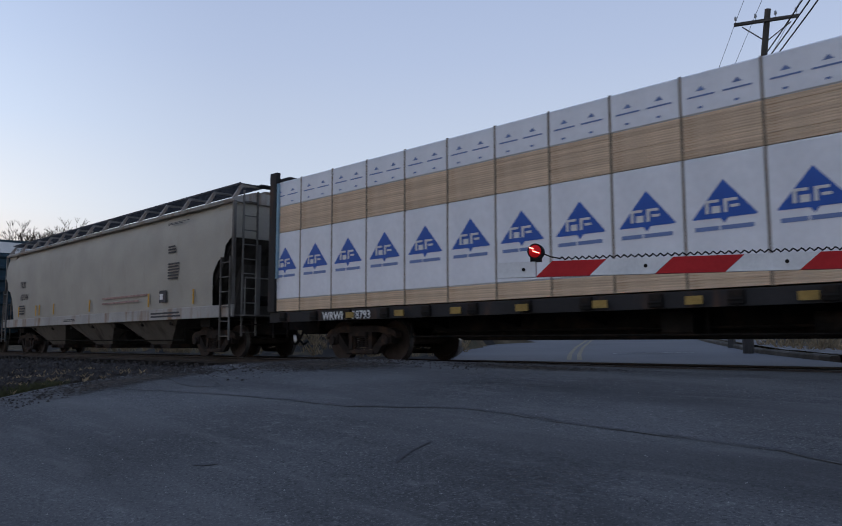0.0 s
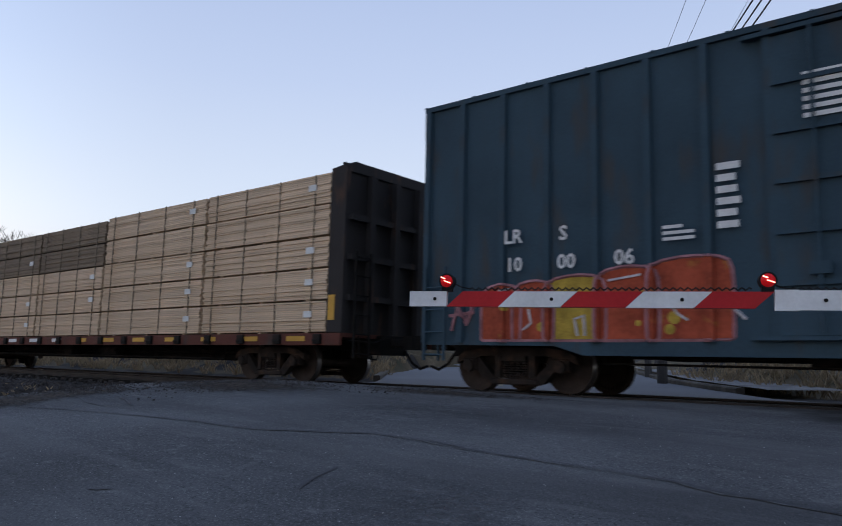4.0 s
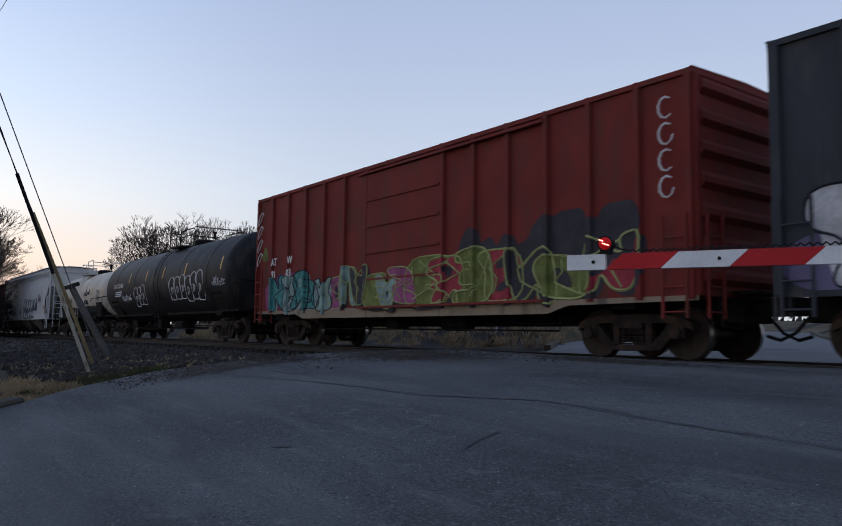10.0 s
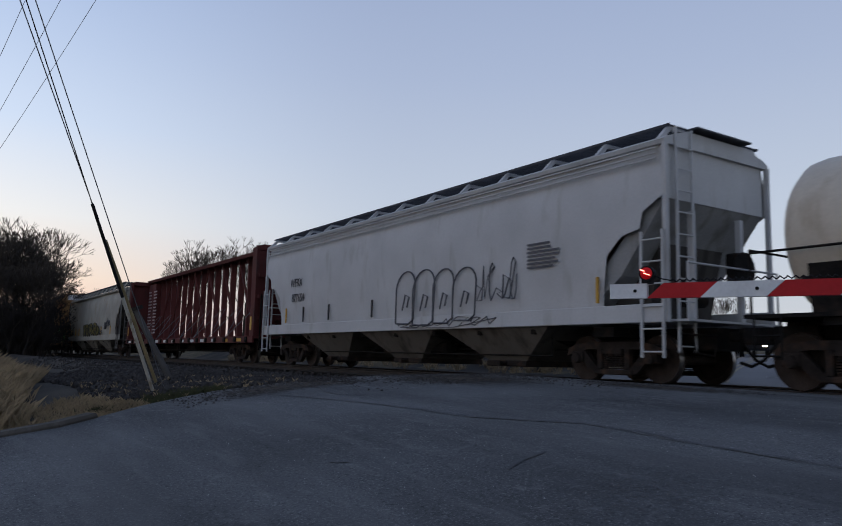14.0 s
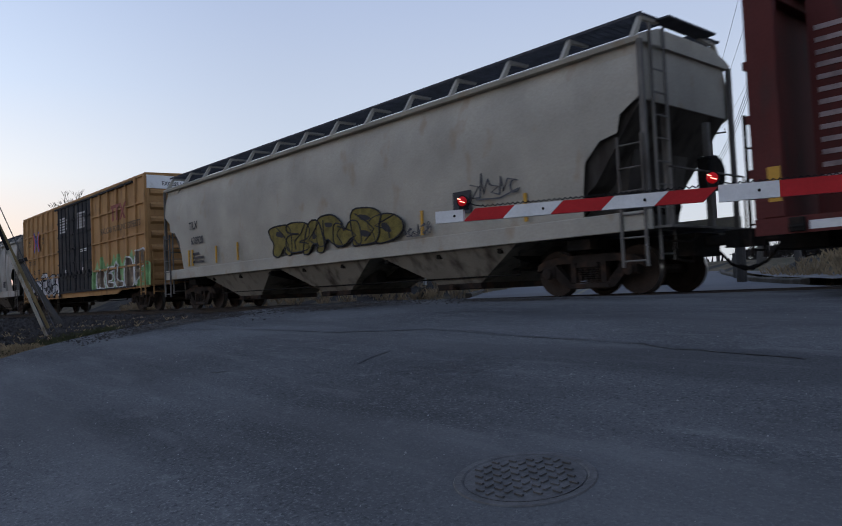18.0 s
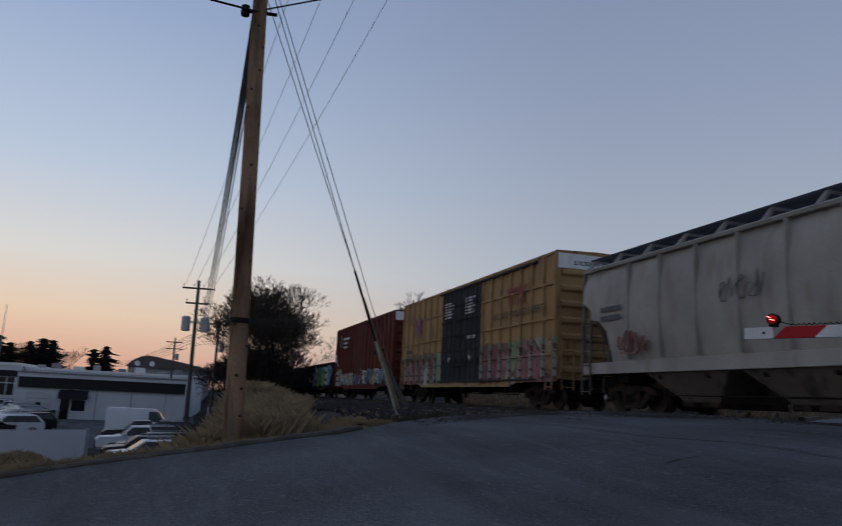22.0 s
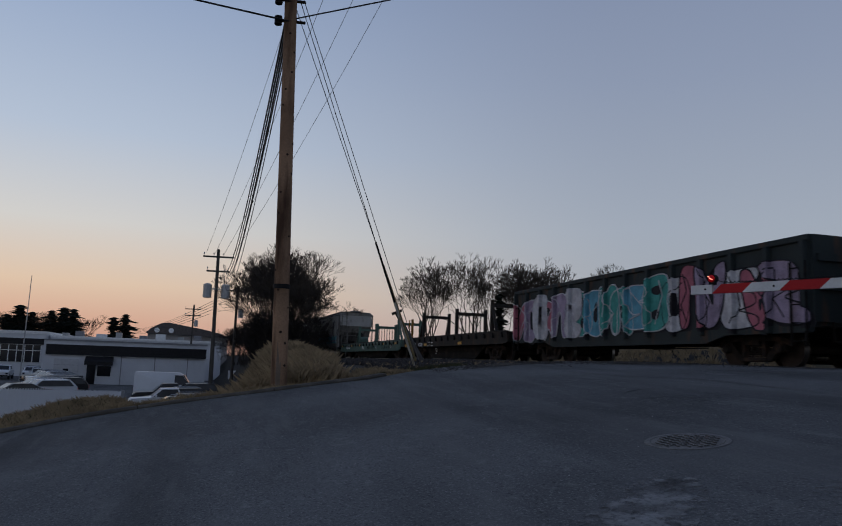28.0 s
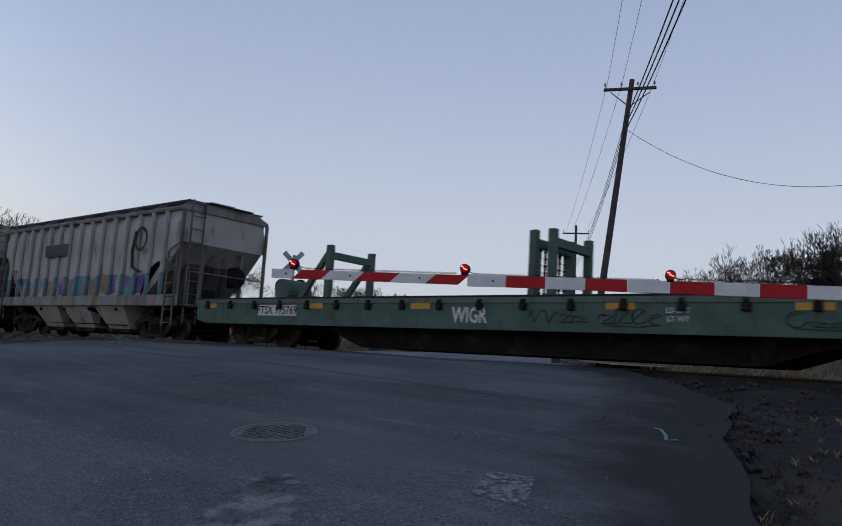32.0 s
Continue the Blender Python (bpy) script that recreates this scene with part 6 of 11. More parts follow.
for x in (-L2 / 2 + 2.0, -L2 / 2 + 4.4, -5.2, -3.3, 0.06, 4.5, 7.2):
    part("reflector", Shape().box(x - 0.03, x + 0.03, -1.56, -1.535, 1.45, 1.85), ORANGE_TAPE, car2)
FADED_RED = mat("faded_red_brush", (0.33, 0.215, 0.185), 0.8, var=0.3, scale=8, bump=0)
for x0, x1, z0, z1 in ((1.1, 4.4, 1.80, 1.86), (1.1, 3.8, 1.64, 1.69)):
    part("brush_mark", Shape().box(x0, x1, -1.545, -1.535, z0, z1), FADED_RED, car2, "faded red brushed stripe")
part("data_plate", Shape().box(L2 / 2 - 4.0, L2 / 2 - 3.6, -1.56, -1.54, 1.55, 1.9), LETTER_DARK, car2, "black square data plate")
part("data_plate", Shape().box(L2 / 2 - 3.95, L2 / 2 - 3.77, -1.566, -1.56, 1.63, 1.8), LETTER, car2)

# 3 dark blue boxcar with a red and pink mural
BLUEBOX = paint("blue_boxcar_paint", (0.035, 0.063, 0.083))
RED_PINK = two_tone("red_over_pink_spray", [(0.0, (0.44, 0.20, 0.25)), (0.42, (0.42, 0.17, 0.21)), (0.5, (0.30, 0.05, 0.04)), (1.0, (0.20, 0.022, 0.018))], 0.9, 2.2, spots=(0.42, 0.2, 0.05))
HALO = mat("dark_sprayed_halo", (0.035, 0.033, 0.03), 0.7, var=0.3, bump=0)
EDGE_PALE = mat("pale_sprayed_edge", (0.50, 0.47, 0.47), 0.7, var=0.25, scale=5, bump=0)


def fat_letter(tx, size, offset, material, parent, m, squeeze, label):
    cu = bpy.data.curves.new("text", "FONT")
    cu.body, cu.size, cu.align_x, cu.resolution_u, cu.offset = tx, size, "CENTER", 3, offset
    ob = bpy.data.objects.new("text", cu)
    scene.collection.objects.link(ob)
    bpy.context.view_layer.update()
    me = bpy.data.meshes.new_from_object(ob.evaluated_get(bpy.context.evaluated_depsgraph_get()))
    bpy.data.objects.remove(ob)
    me.transform(m @ Matrix.Diagonal((squeeze, 1, 1, 1)))
    me.materials.clear()
    me.materials.append(material)
    return part("mural_letter", me, None, parent, label)


# letter-like shapes in a unit square, with the rings of their openings
BLOCKS = (
    (((0, 0), (0.3, 0), (0.36, 0.25), (0.64, 0.25), (0.7, 0), (1, 0), (0.74, 1), (0.26, 1)), (((0.42, 0.45), (0.58, 0.45), (0.5, 0.74)),)),
    (((0, 0), (0.8, 0), (1, 0.25), (0.86, 0.5), (0.98, 0.78), (0.75, 1), (0, 1)), (((0.3, 0.18), (0.65, 0.2), (0.65, 0.36), (0.3, 0.36)), ((0.3, 0.62), (0.6, 0.62), (0.6, 0.8), (0.3, 0.8)))),
    (((0, 0), (0.85, 0), (1, 0.3), (0.9, 0.55), (0.42, 0.66), (0.95, 0.7), (1, 1), (0.2, 1), (0, 0.72), (0.1, 0.42), (0.6, 0.34), (0, 0.3)), ()),
    (((0, 0), (1, 0), (1, 0.26), (0.45, 0.28), (0.45, 0.38), (0.9, 0.4), (0.9, 0.6), (0.45, 0.62), (0.45, 0.74), (1, 0.76), (1, 1), (0, 1)), ()),
    (((0, 0), (0.32, 0), (0.36, 0.32), (0.62, 0), (1, 0), (0.76, 0.42), (1, 0.62), (0.9, 0.92), (0.65, 1), (0, 1)), (((0.33, 0.6), (0.64, 0.6), (0.64, 0.78), (0.33, 0.78)),)),
    (((0.2, 0), (0.8, 0), (1, 0.3), (1, 0.7), (0.8, 1), (0.2, 1), (0, 0.7), (0, 0.3)), (((0.38, 0.3), (0.62, 0.3), (0.62, 0.7), (0.38, 0.7)),)),
    (((0, 0), (0.32, 0), (0.32, 0.45), (0.66, 0), (1, 0), (1, 1), (0.68, 1), (0.68, 0.55), (0.34, 1), (0, 1)), ()),
    (((0.15, 0), (0.85, 0), (1, 0.25), (1, 1), (0.68, 1), (0.66, 0.4), (0.36, 0.4), (0.34, 1), (0, 1), (0, 0.25)), ()),
)


def rounded(ring, times=2):
    """Cuts the corners of a closed ring."""
    for _ in range(times):
        ring = [q for a, b in zip(ring, ring[1:] + ring[:1]) for q in ((0.78 * a[0] + 0.22 * b[0], 0.78 * a[1] + 0.22 * b[1]), (0.22 * a[0] + 0.78 * b[0], 0.22 * a[1] + 0.78 * b[1]))]
    return ring


def sprayed_face(ring, face, lift, material):
    """A painted area that folds over the ribs of a side."""
    depth, folds = face
    bm = bmesh.new()
    f = bm.faces.new([bm.verts.new((x, 0, z)) for x, z in ring])
    bmesh.ops.triangulate(bm, faces=[f])
    lo, hi = min(p[0] for p in ring), max(p[0] for p in ring)
    for c in folds:
        if lo < c < hi:
            bmesh.ops.bisect_plane(bm, geom=bm.verts[:] + bm.edges[:] + bm.faces[:], plane_co=(c, 0, 0), plane_no=(1, 0, 0))
    for v in bm.verts:
        v.co.y = depth(v.co.x) - lift
    for f in bm.faces:
        f.normal_update()
        if f.normal.y > 0:
            f.normal_flip()
    me = bpy.data.meshes.new("mural_block")
    bm.to_mesh(me)
    bm.free()
    me.materials.append(material)
    return me


def sprayed_line(ring, face, lift, r, closed=True):
    depth, folds = face
    pts = []
    for a, b in zip(ring, ring[1:] + (ring[:1] if closed else [])):
        n = max(1, int(math.hypot(b[0] - a[0], b[1] - a[1]) / 0.05))
        pts += [(a[0] + (b[0] - a[0]) * k / n, a[1] + (b[1] - a[1]) * k / n) for k in range(n)]
    pts.append(ring[0] if closed else ring[-1])
    return Shape().pipe([(x, depth(x) - lift, z) for x, z in pts], r, 4)


def flat_face(y):
    return (lambda x: y), ()


def cloud(parent, face, x0, x1, z0, z1, n, materials, seed, label, lift=0.002):
    """Soft round blobs sprayed behind letters."""
    rng = random.Random(seed)
    for i in range(n):
        x, z = x0 + (x1 - x0) * (i + 0.5) / n, rng.uniform(z0 + 0.3, z1 - 0.35)
        rx, rz = 0.85 * (x1 - x0) / n, 0.5 * (z1 - z0) * rng.uniform(0.8, 1.15)
        ring = [(x + rx * rng.uniform(0.82, 1.1) * math.cos(a), max(z0, min(z1, z + rz * rng.uniform(0.82, 1.1) * math.sin(a)))) for a in (0.45 * j for j in range(14))]
        part("mural_cloud", sprayed_face(rounded(ring, 1), face, lift + 0.0007 * i, materials[i % len(materials)]), None, parent, label)


def throw_up(parent, x0, x1, z0, z1, y, fills, line, n, r=0.022, seed=1, label="sprayed mural shape with an outline", shade=None, shine=None):
    """A row of overlapping rounded shapes with sprayed outlines; y: a depth, or the folded face of a car."""
    face = y if isinstance(y, tuple) else flat_face(y)
    rng = random.Random(seed * 31 + n)
    w = (x1 - x0) / n
    last = -1
    for i in range(n):
        c0, c1 = x0 + w * (i - 0.26), x0 + w * (i + 1.24)
        b, t = z0 + rng.uniform(-0.06, 0.08), z1 + rng.uniform(-0.2, 0.12)
        lean, flip, turn = rng.uniform(-0.24, 0.26), rng.random() < 0.5, rng.random() < 0.45
        kind = rng.choice([k for k in range(len(BLOCKS)) if k != last])
        last = kind
        jig = [(rng.uniform(-0.09, 0.09), rng.uniform(-0.07, 0.07)) for _ in range(16)]

        def place(ring):
            out = []
            for j, (u, v) in enumerate(ring):
                u, v = (1 - u if flip else u), (1 - v if turn else v)
                u, v = u + jig[j][0], v + jig[j][1]
                out.append((c0 + (c1 - c0) * u + lean * v * (t - b) + 0.05 * math.sin(5 * v), b + (t - b) * v))
            return rounded(out)

        ring = place(BLOCKS[kind][0])
        lift = 0.006 + 0.006 * (i % 3)
        if shade:
            part("mural_shade", sprayed_face([(p + 0.10, q - 0.09) for p, q in ring], face, 0.0045 + 0.0005 * (i % 2), shade), None, parent)
        body = part("mural_block", sprayed_face(ring, face, lift, fills[i % len(fills)]), None, parent, label)
        part("outline", sprayed_line(ring, face, lift, r), line, body)
        for hole in BLOCKS[kind][1]:
            part("opening", sprayed_face(place(hole), face, lift + 0.003, shade or line), None, body)
        stroke = [(c0 + (c1 - c0) * rng.uniform(0.1, 0.9), b + (t - b) * v) for v in (0.12, 0.4, 0.62, 0.9)]
        part("stroke", sprayed_line(stroke, face, lift + 0.003, r * 0.8, False), line, body)
        if shine:
            mid = [(0.12 * c1 + 0.88 * c0 + lean * v * (t - b), b + (t - b) * v) for v in (0.55, 0.7, 0.86)]
            part("shine", sprayed_line(mid, face, lift + 0.004, r * 0.7, False), shine, body)


def block_letters(parent, face, shapes, line, r, dots, seed, label):
    """Upright sprayed blocks: (ring, fill) each, with an outline and round dots of a second colour."""
    rng = random.Random(seed)
    for i, (ring, fill) in enumerate(shapes):
        ring = rounded(ring, 1)
        lift = 0.007 + 0.003 * (i % 2)
        body = part("mural_block", sprayed_face(ring, face, lift, fill), None, parent, label)
        part("outline", sprayed_line(ring, face, lift, r), line, body)
        lo, hi = min(p[0] for p in ring), max(p[0] for p in ring)
        za, zb = min(p[1] for p in ring), max(p[1] for p in ring)
        for k in range(dots[1] if dots else 0):
            q = rng.uniform(0.035, 0.10)
            x, z = rng.uniform(lo + 0.2, hi - 0.2), rng.uniform(za + 0.15, zb - 0.25)
            part("dot", sprayed_face([(x + q * math.cos(a), z + q * math.sin(a)) for a in (0.63 * j for j in range(10))], face, lift + 0.0025, dots[0]), None, body)


car3, L3, W3 = boxcar("dark blue boxcar with a red and pink spray-painted mural", -32.89, -47.65, 11.6, 5.06, BLUEBOX, [(-1.62, 1.72)], ribs=0.83, white_end=True, z0=0.85, door_style="plate", rib_d=0.075)
bl = Shape()
for i, (x0, x1) in enumerate(((3.55, 4.05), (4.45, 4.95), (5.3, 5.8), (6.05, 6.6))):
    z = 3.48
    b0, b1, t = x0, x1, 0.14
    bl = Shape()
    y0, y1 = -W3 - 0.082, -W3 - 0.072
    if i == 0:
        bl.box(b0, b0 + t, y0, y1, z, z + 0.6).box(b0, b1, y0, y1, z, z + t).box(b0, b1, y0, y1, z + 0.46, z + 0.6).box(b1 - t, b1, y0, y1, z, z + 0.3)
    elif i == 1:
        bl.prism([(b0, z), (b0 + t, z), (b0 + 0.3, z + 0.6), (b0 + 0.2, z + 0.6)], "y", y0, y1).prism([(b1, z), (b1 - t, z), (b0 + 0.2, z + 0.6), (b0 + 0.3, z + 0.6)], "y", y0 - 0.002, y1 - 0.002)
    elif i == 2:
        bl.box(b0, b1, y0, y1, z + 0.46, z + 0.6).box(b0 + 0.18, b0 + 0.32, y0, y1, z, z + 0.46)
    else:
        bl.prism([(b0, z), (b0 + t, z), (b1, z + 0.6), (b1 - t, z + 0.6)], "y", y0, y1).prism([(b1, z), (b1 - t, z), (b0, z + 0.6), (b0 + t, z + 0.6)], "y", y0 - 0.002, y1 - 0.002)
    part("emblem", bl, LETTER, car3, "large white block shape")
pr = bars(Shape(), -2.3, -1.9, 2.3, 3.25, 6, -1.585, fill=0.6, seed=4)
bars(pr, -3.05, -2.6, 2.2, 2.45, 3, -1.585, seed=2)
for tx, x, z in (("LR", -5.5, 2.38), ("S", -4.6, 2.36), ("10", -5.48, 1.93), ("00", -4.55, 1.92), ("06", -3.62, 1.92)):
    lettering(tx, 0.31, LETTER, car3, side(x, z, -1.585))
bars(pr, -1.2, -0.2, 3.6, 4.25, 6, -1.60, seed=5)
bars(pr, 0.0, 0.8, 2.4, 2.6, 3, -1.60, seed=6)
bars(pr, 6.3, 6.9, 1.95, 2.3, 3, -1.585, seed=7)
part("lettering", pr, LETTER, car3, "rows of small white stencilling")
for s in (-1, 1):
    lettering("EXCESS HEIGHT CAR", 0.16, LETTER_DARK, car3, pose(s * (L3 / 2 + 0.066), 0, 4.55, 90, 0, 90 * s))

# the mural's five large letters: dark halo, pale edge, red over pink fill
for tx, x, z, w in (("K", 2.6, 1.02, 1.0), ("L", 3.55, 1.02, 0.85), ("O", 4.25, 1.04, 0.8), ("N", 5.1, 1.02, 0.75), ("Z", 6.1, 0.95, 0.95)):
    for k, (o, mt, lab) in enumerate(((0.20, HALO, "dark sprayed halo"), (0.125, EDGE_PALE, "pale sprayed edge"), (0.085, RED_PINK, "red and pink sprayed letter"))):
        fat_letter(tx, 1.35, o, mt, car3, side(x, z, -1.586 - 0.004 * k), w, lab)
for x, z, r in ((1.5, 1.25, 0.17), (1.45, 1.75, 0.12), (6.95, 1.25, 0.2)):
    part("mural_dot", Shape().lathe([(-1.592, 0.01), (-1.592, r), (-1.58, r)], "y", 18, (x, 0, z)), RED_PINK, car3, "pink sprayed dot")
ORANGE_RED = mat("orange_red_spray", (0.33, 0.065, 0.032), 0.7, var=0.3, scale=3, fine=16, bump=0, stain=(0.38, 0.20, 0.04), stain_at=(0.62, 0.78))
YELLOW_SPRAY = mat("bright_yellow_spray", (0.40, 0.27, 0.045), 0.7, var=0.35, scale=4, bump=0)
PINK_LINE = mat("dusty_pink_spray", (0.34, 0.16, 0.17), 0.7, var=0.3, scale=5, bump=0)
f3 = FACES[car3.name]
row3 = []
for x0, x1, zt, fill in ((-6.1, -5.45, 1.74, ORANGE_RED), (-5.5, -4.85, 1.77, ORANGE_RED), (-4.9, -4.0, 1.82, YELLOW_SPRAY), (-4.05, -3.2, 1.90, ORANGE_RED), (-3.25, -2.2, 1.98, ORANGE_RED)):
    row3.append(([(x0 - 0.05, 0.90), (x0 - 0.03, 0.83), (x0 + 0.1, 0.83), (x1 - 0.1, 0.83), (x1 + 0.03, 0.83), (x1 + 0.05, 0.90), (x1 + 0.06, zt - 0.25), (x1 - 0.02, zt - 0.05), ((x0 + x1) / 2, zt), (x0 + 0.04, zt - 0.06), (x0 - 0.05, zt - 0.25)], fill))
block_letters(car3, f3, row3, PINK_LINE, 0.028, (YELLOW_SPRAY, 2), 5, "orange-red sprayed block with a pink outline")
for st in ([(-5.35, 1.0), (-5.2, 1.1), (-5.25, 1.32)], [(-4.4, 0.9), (-4.45, 1.15), (-4.3, 1.2), (-4.28, 0.9)], [(-3.1, 1.5), (-2.9, 1.2), (-2.75, 1.1)], [(-2.6, 1.45), (-2.2, 1.3), (-2.0, 1.1)], [(-5.9, 1.6), (-5.6, 1.66)], [(-3.9, 1.7), (-3.4, 1.76)]):
    part("stroke", sprayed_line(st, f3, 0.014, 0.022, False), EDGE_PALE, car3, "pale sprayed stroke")
for st in ([(-6.75, 1.0), (-6.6, 1.5), (-6.45, 1.1), (-6.3, 1.45)], [(-6.8, 1.25), (-6.3, 1.3)]):
    part("stroke", sprayed_line(st, f3, 0.008, 0.035, False), PINK_LINE, car3, "dusty pink sprayed stroke")

# 4 flatcar with bare lumber
CB_BROWN = paint("brown_flatcar_paint", (0.10, 0.035, 0.025), stain=(0.05, 0.04, 0.035))
CB_END = paint("dark_bulkhead_paint", (0.03, 0.027, 0.026), stain=RUST)
car4, L4, _ = centre_beam("brown centre-beam flatcar stacked with bare lumber", -49.77, -71.75, 16.8, CB_BROWN, deck_z=1.0, H=4.45, loaded=True, beam_mat=CB_END)
for i in range(14):
    x = -L4 / 2 + 1.2 + 1.5 * i
    part("sill_tag", Shape().box(x - 0.28, x + 0.28, -1.46, -1.45, 0.84, 0.94), ORANGE_TAPE if i > 6 else LETTER, car4)


def lumber_stack(x0, x1, tiers, z0, z1, material, skip=()):
    hgt = (z1 - z0) / tiers
    rnd = random.Random(int(x0 * 7))
    for k in range(tiers):
        m = LUMBER_OLD if k in skip else material
        for near in (True, False):
            ob = thing("lumber_bundle", "weathered brown lumber bundle" if k in skip else "pale sawn lumber bundle strapped on a flatcar", "lumber bundle", group="lumber bundles")
            sh = Shape()
            w = (x1 - x0) / 2 - 0.03
            n = 14
            for i in range(n):
                e, d = rnd.uniform(0, 0.06), rnd.uniform(-0.02, 0.014)
                a, b = hgt * i / n * 0.94 + 0.03, hgt * (i + 1) / n * 0.94 + 0.026
                if near:
                    board(ob, -w + e, w - rnd.uniform(0, 0.05), -1.42 + d, -0.13, a, b, m)
                elif i == 0:
                    board(ob, -w, w, 0.13, 1.42, 0.03, hgt * 0.97, m)
            for s in (-0.7, 0.0, 0.7):
                board(ob, s * w - 0.05, s * w + 0.05, -1.38 if near else 0.13, -0.13 if near else 1.38, 0.0, 0.03, m).name = "bearer"
            if near:
                for s in (-0.82, -0.3, 0.25, 0.78):
                    part("strap", Shape().box(s * w - 0.007, s * w + 0.007, -1.446, -1.42, 0.03, hgt), STRAP, ob)
                if rnd.random() < 0.5:
                    part("label", Shape().box(w - 0.66, w - 0.42, -1.452, -1.446, hgt * 0.48, hgt * 0.68), LETTER, ob, "white paper tag")
            LOADS.append((ob, (x0 + x1) / 2, 0.0, z0 + hgt * k))


off4 = -48.57 + 0.31
for x0, x1, old in ((-5.58, -1.30, ()), (-10.31, -5.58, ()), (-14.29, -10.31, (3, 4)), (-18.3, -14.29, (3, 4)), (-21.55, -18.3, ())):
    lumber_stack(x0 + off4 - 0.6, x1 + off4 - 0.6, 5, 1.0, 4.25 if not old else 4.2, LUMBER, old)


def scrawl(parent, x0, x1, z0, z1, y, material, seed, r=0.016, loops=9, label="scrawled spray tag", curve=None):
    """A quick jagged spray-can signature on a side; curve(z) gives the side's depth."""
    rnd = random.Random(seed)
    sh = Shape()
    n = max(3, loops)
    w, h = (x1 - x0) / n, z1 - z0

    def stroke(pts, rr):
        sh.pipe([(x, curve(z) if curve else y, z) for x, z in pts], rr, 4)

    at = (x0, z0 + h * rnd.uniform(0.2, 0.6))
    for k in range(n):
        c = x0 + w * (k + 0.5)
        tall = rnd.uniform(0.55, 1.0) if rnd.random() < 0.6 else rnd.uniform(0.3, 0.5)
        kind = rnd.random()
        if kind < 0.35:
            pts = [at, (c - 0.3 * w, z0 + h * tall), (c - 0.1 * w, z0 + h * rnd.uniform(0, 0.15)), (c + 0.35 * w, z0 + h * tall * rnd.uniform(0.6, 1))]
        elif kind < 0.7:
            q = h * tall / 2
            pts = [at] + [(c + 0.45 * w * math.cos(a), z0 + q + q * math.sin(a)) for a in [0.9 + 0.7 * j for j in range(rnd.randint(6, 9))]]
        else:
            pts = [at, (c - 0.4 * w, z0 + h * tall), (c + 0.4 * w, z0 + h * (tall - 0.1)), (c - 0.3 * w, z0 + h * rnd.uniform(0, 0.2)), (c + 0.5 * w, z0 + h * rnd.uniform(0, 0.2))]
        stroke(pts, r * rnd.uniform(0.75, 1.2))
        at = pts[-1]
    if rnd.random() < 0.6:
        stroke([at, (x0 + 0.6 * (x1 - x0), z0 - 0.12 * h), (x0 + 0.1 * (x1 - x0), z0 - 0.04 * h)], r)
    return part("tag", sh, material, parent, label)


# 5 empty yellow-brown flatcar
CB_YELLOW = paint("ochre_flatcar_paint", (0.33, 0.19, 0.092), stain=(0.16, 0.082, 0.045), at=(0.50, 0.70), streak=0.5, scale=3.2)
CHORD_DARK = paint("grimy_chord_paint", (0.10, 0.066, 0.042), stain=(0.05, 0.035, 0.026), at=(0.45, 0.65), scale=2.5)
car5, L5, _ = centre_beam("empty ochre yellow centre-beam flatcar, rusty", -73.21, -95.96, 17.4, CB_YELLOW, deck_z=1.04, H=4.62, chord=0.22, post_pitch=1.19, risers=1, chord_mat=CHORD_DARK)
TAG_PATCH = paint("black_tag_ground", (0.02, 0.019, 0.019))
for k, e in enumerate((-1, 1)):
    # a black sprayed stretch of the sill with chalky tags, yellow sheets at its ends
    xa, xb = sorted((e * (L5 / 2 - 1.1), e * (L5 / 2 - 4.0)))
    part("sprayed_band", Shape().box(xa, xb, -1.458, -1.45, 0.80, 1.02), TAG_PATCH, car5, "black sprayed stretch of the sill")
    for x in (xa - 0.14, xb + 0.14):
        part("reflector", Shape().box(x - 0.12, x + 0.12, -1.458, -1.45, 0.82, 1.02), ORANGE_TAPE, car5, "yellow reflective sheet")
    for j in range(3):
        scrawl(car5, xa + 0.2 + 0.95 * j, xa + 0.75 + 0.95 * j, 0.85, 0.98, -1.462, (LETTER, TAGS, LETTER)[j], 70 + 3 * k + j, 0.012, 4, "chalky spray tag on the sill")
for i in range(7):
    x = -5.6 + 1.85 * i
    part("sill_tag", Shape().box(x - 0.13, x + 0.13, -1.456, -1.45, 0.88, 0.97), ORANGE_TAPE if i % 3 == 0 else TAGS, car5)
# rusty scratches on the end panels and rows of dark stencilling on the risers
SCRATCH = mat("rust_scratches", (0.075, 0.038, 0.022), 0.9, var=0.4, scale=6, bump=0.2)
rng = random.Random(15)
for e in (-1, 1):
    sc = Shape()
    for k in range(90):
        x = e * (L5 / 2 - 0.02 - 0.38 * rng.random())
        z = 1.25 + 2.7 * rng.random()
        w = rng.uniform(0.012, 0.05)
        sc.box(x - w, x + w, -1.487, -1.478, z, z + rng.uniform(0.02, 0.09))
    tagged(part("rust_scratch", sc, SCRATCH, car5, "short dark rusty scratches on the end panel"), kind="stuff")
    xa, xb = sorted((e * (L5 / 2 - 0.58), e * (L5 / 2 - 1.2)))
    part("lettering", bars(Shape(), xa, xb, 1.4, 4.0, 24, -0.425, fill=0.55, seed=21 + e), SCRATCH, car5, "rows of dark stencilling")

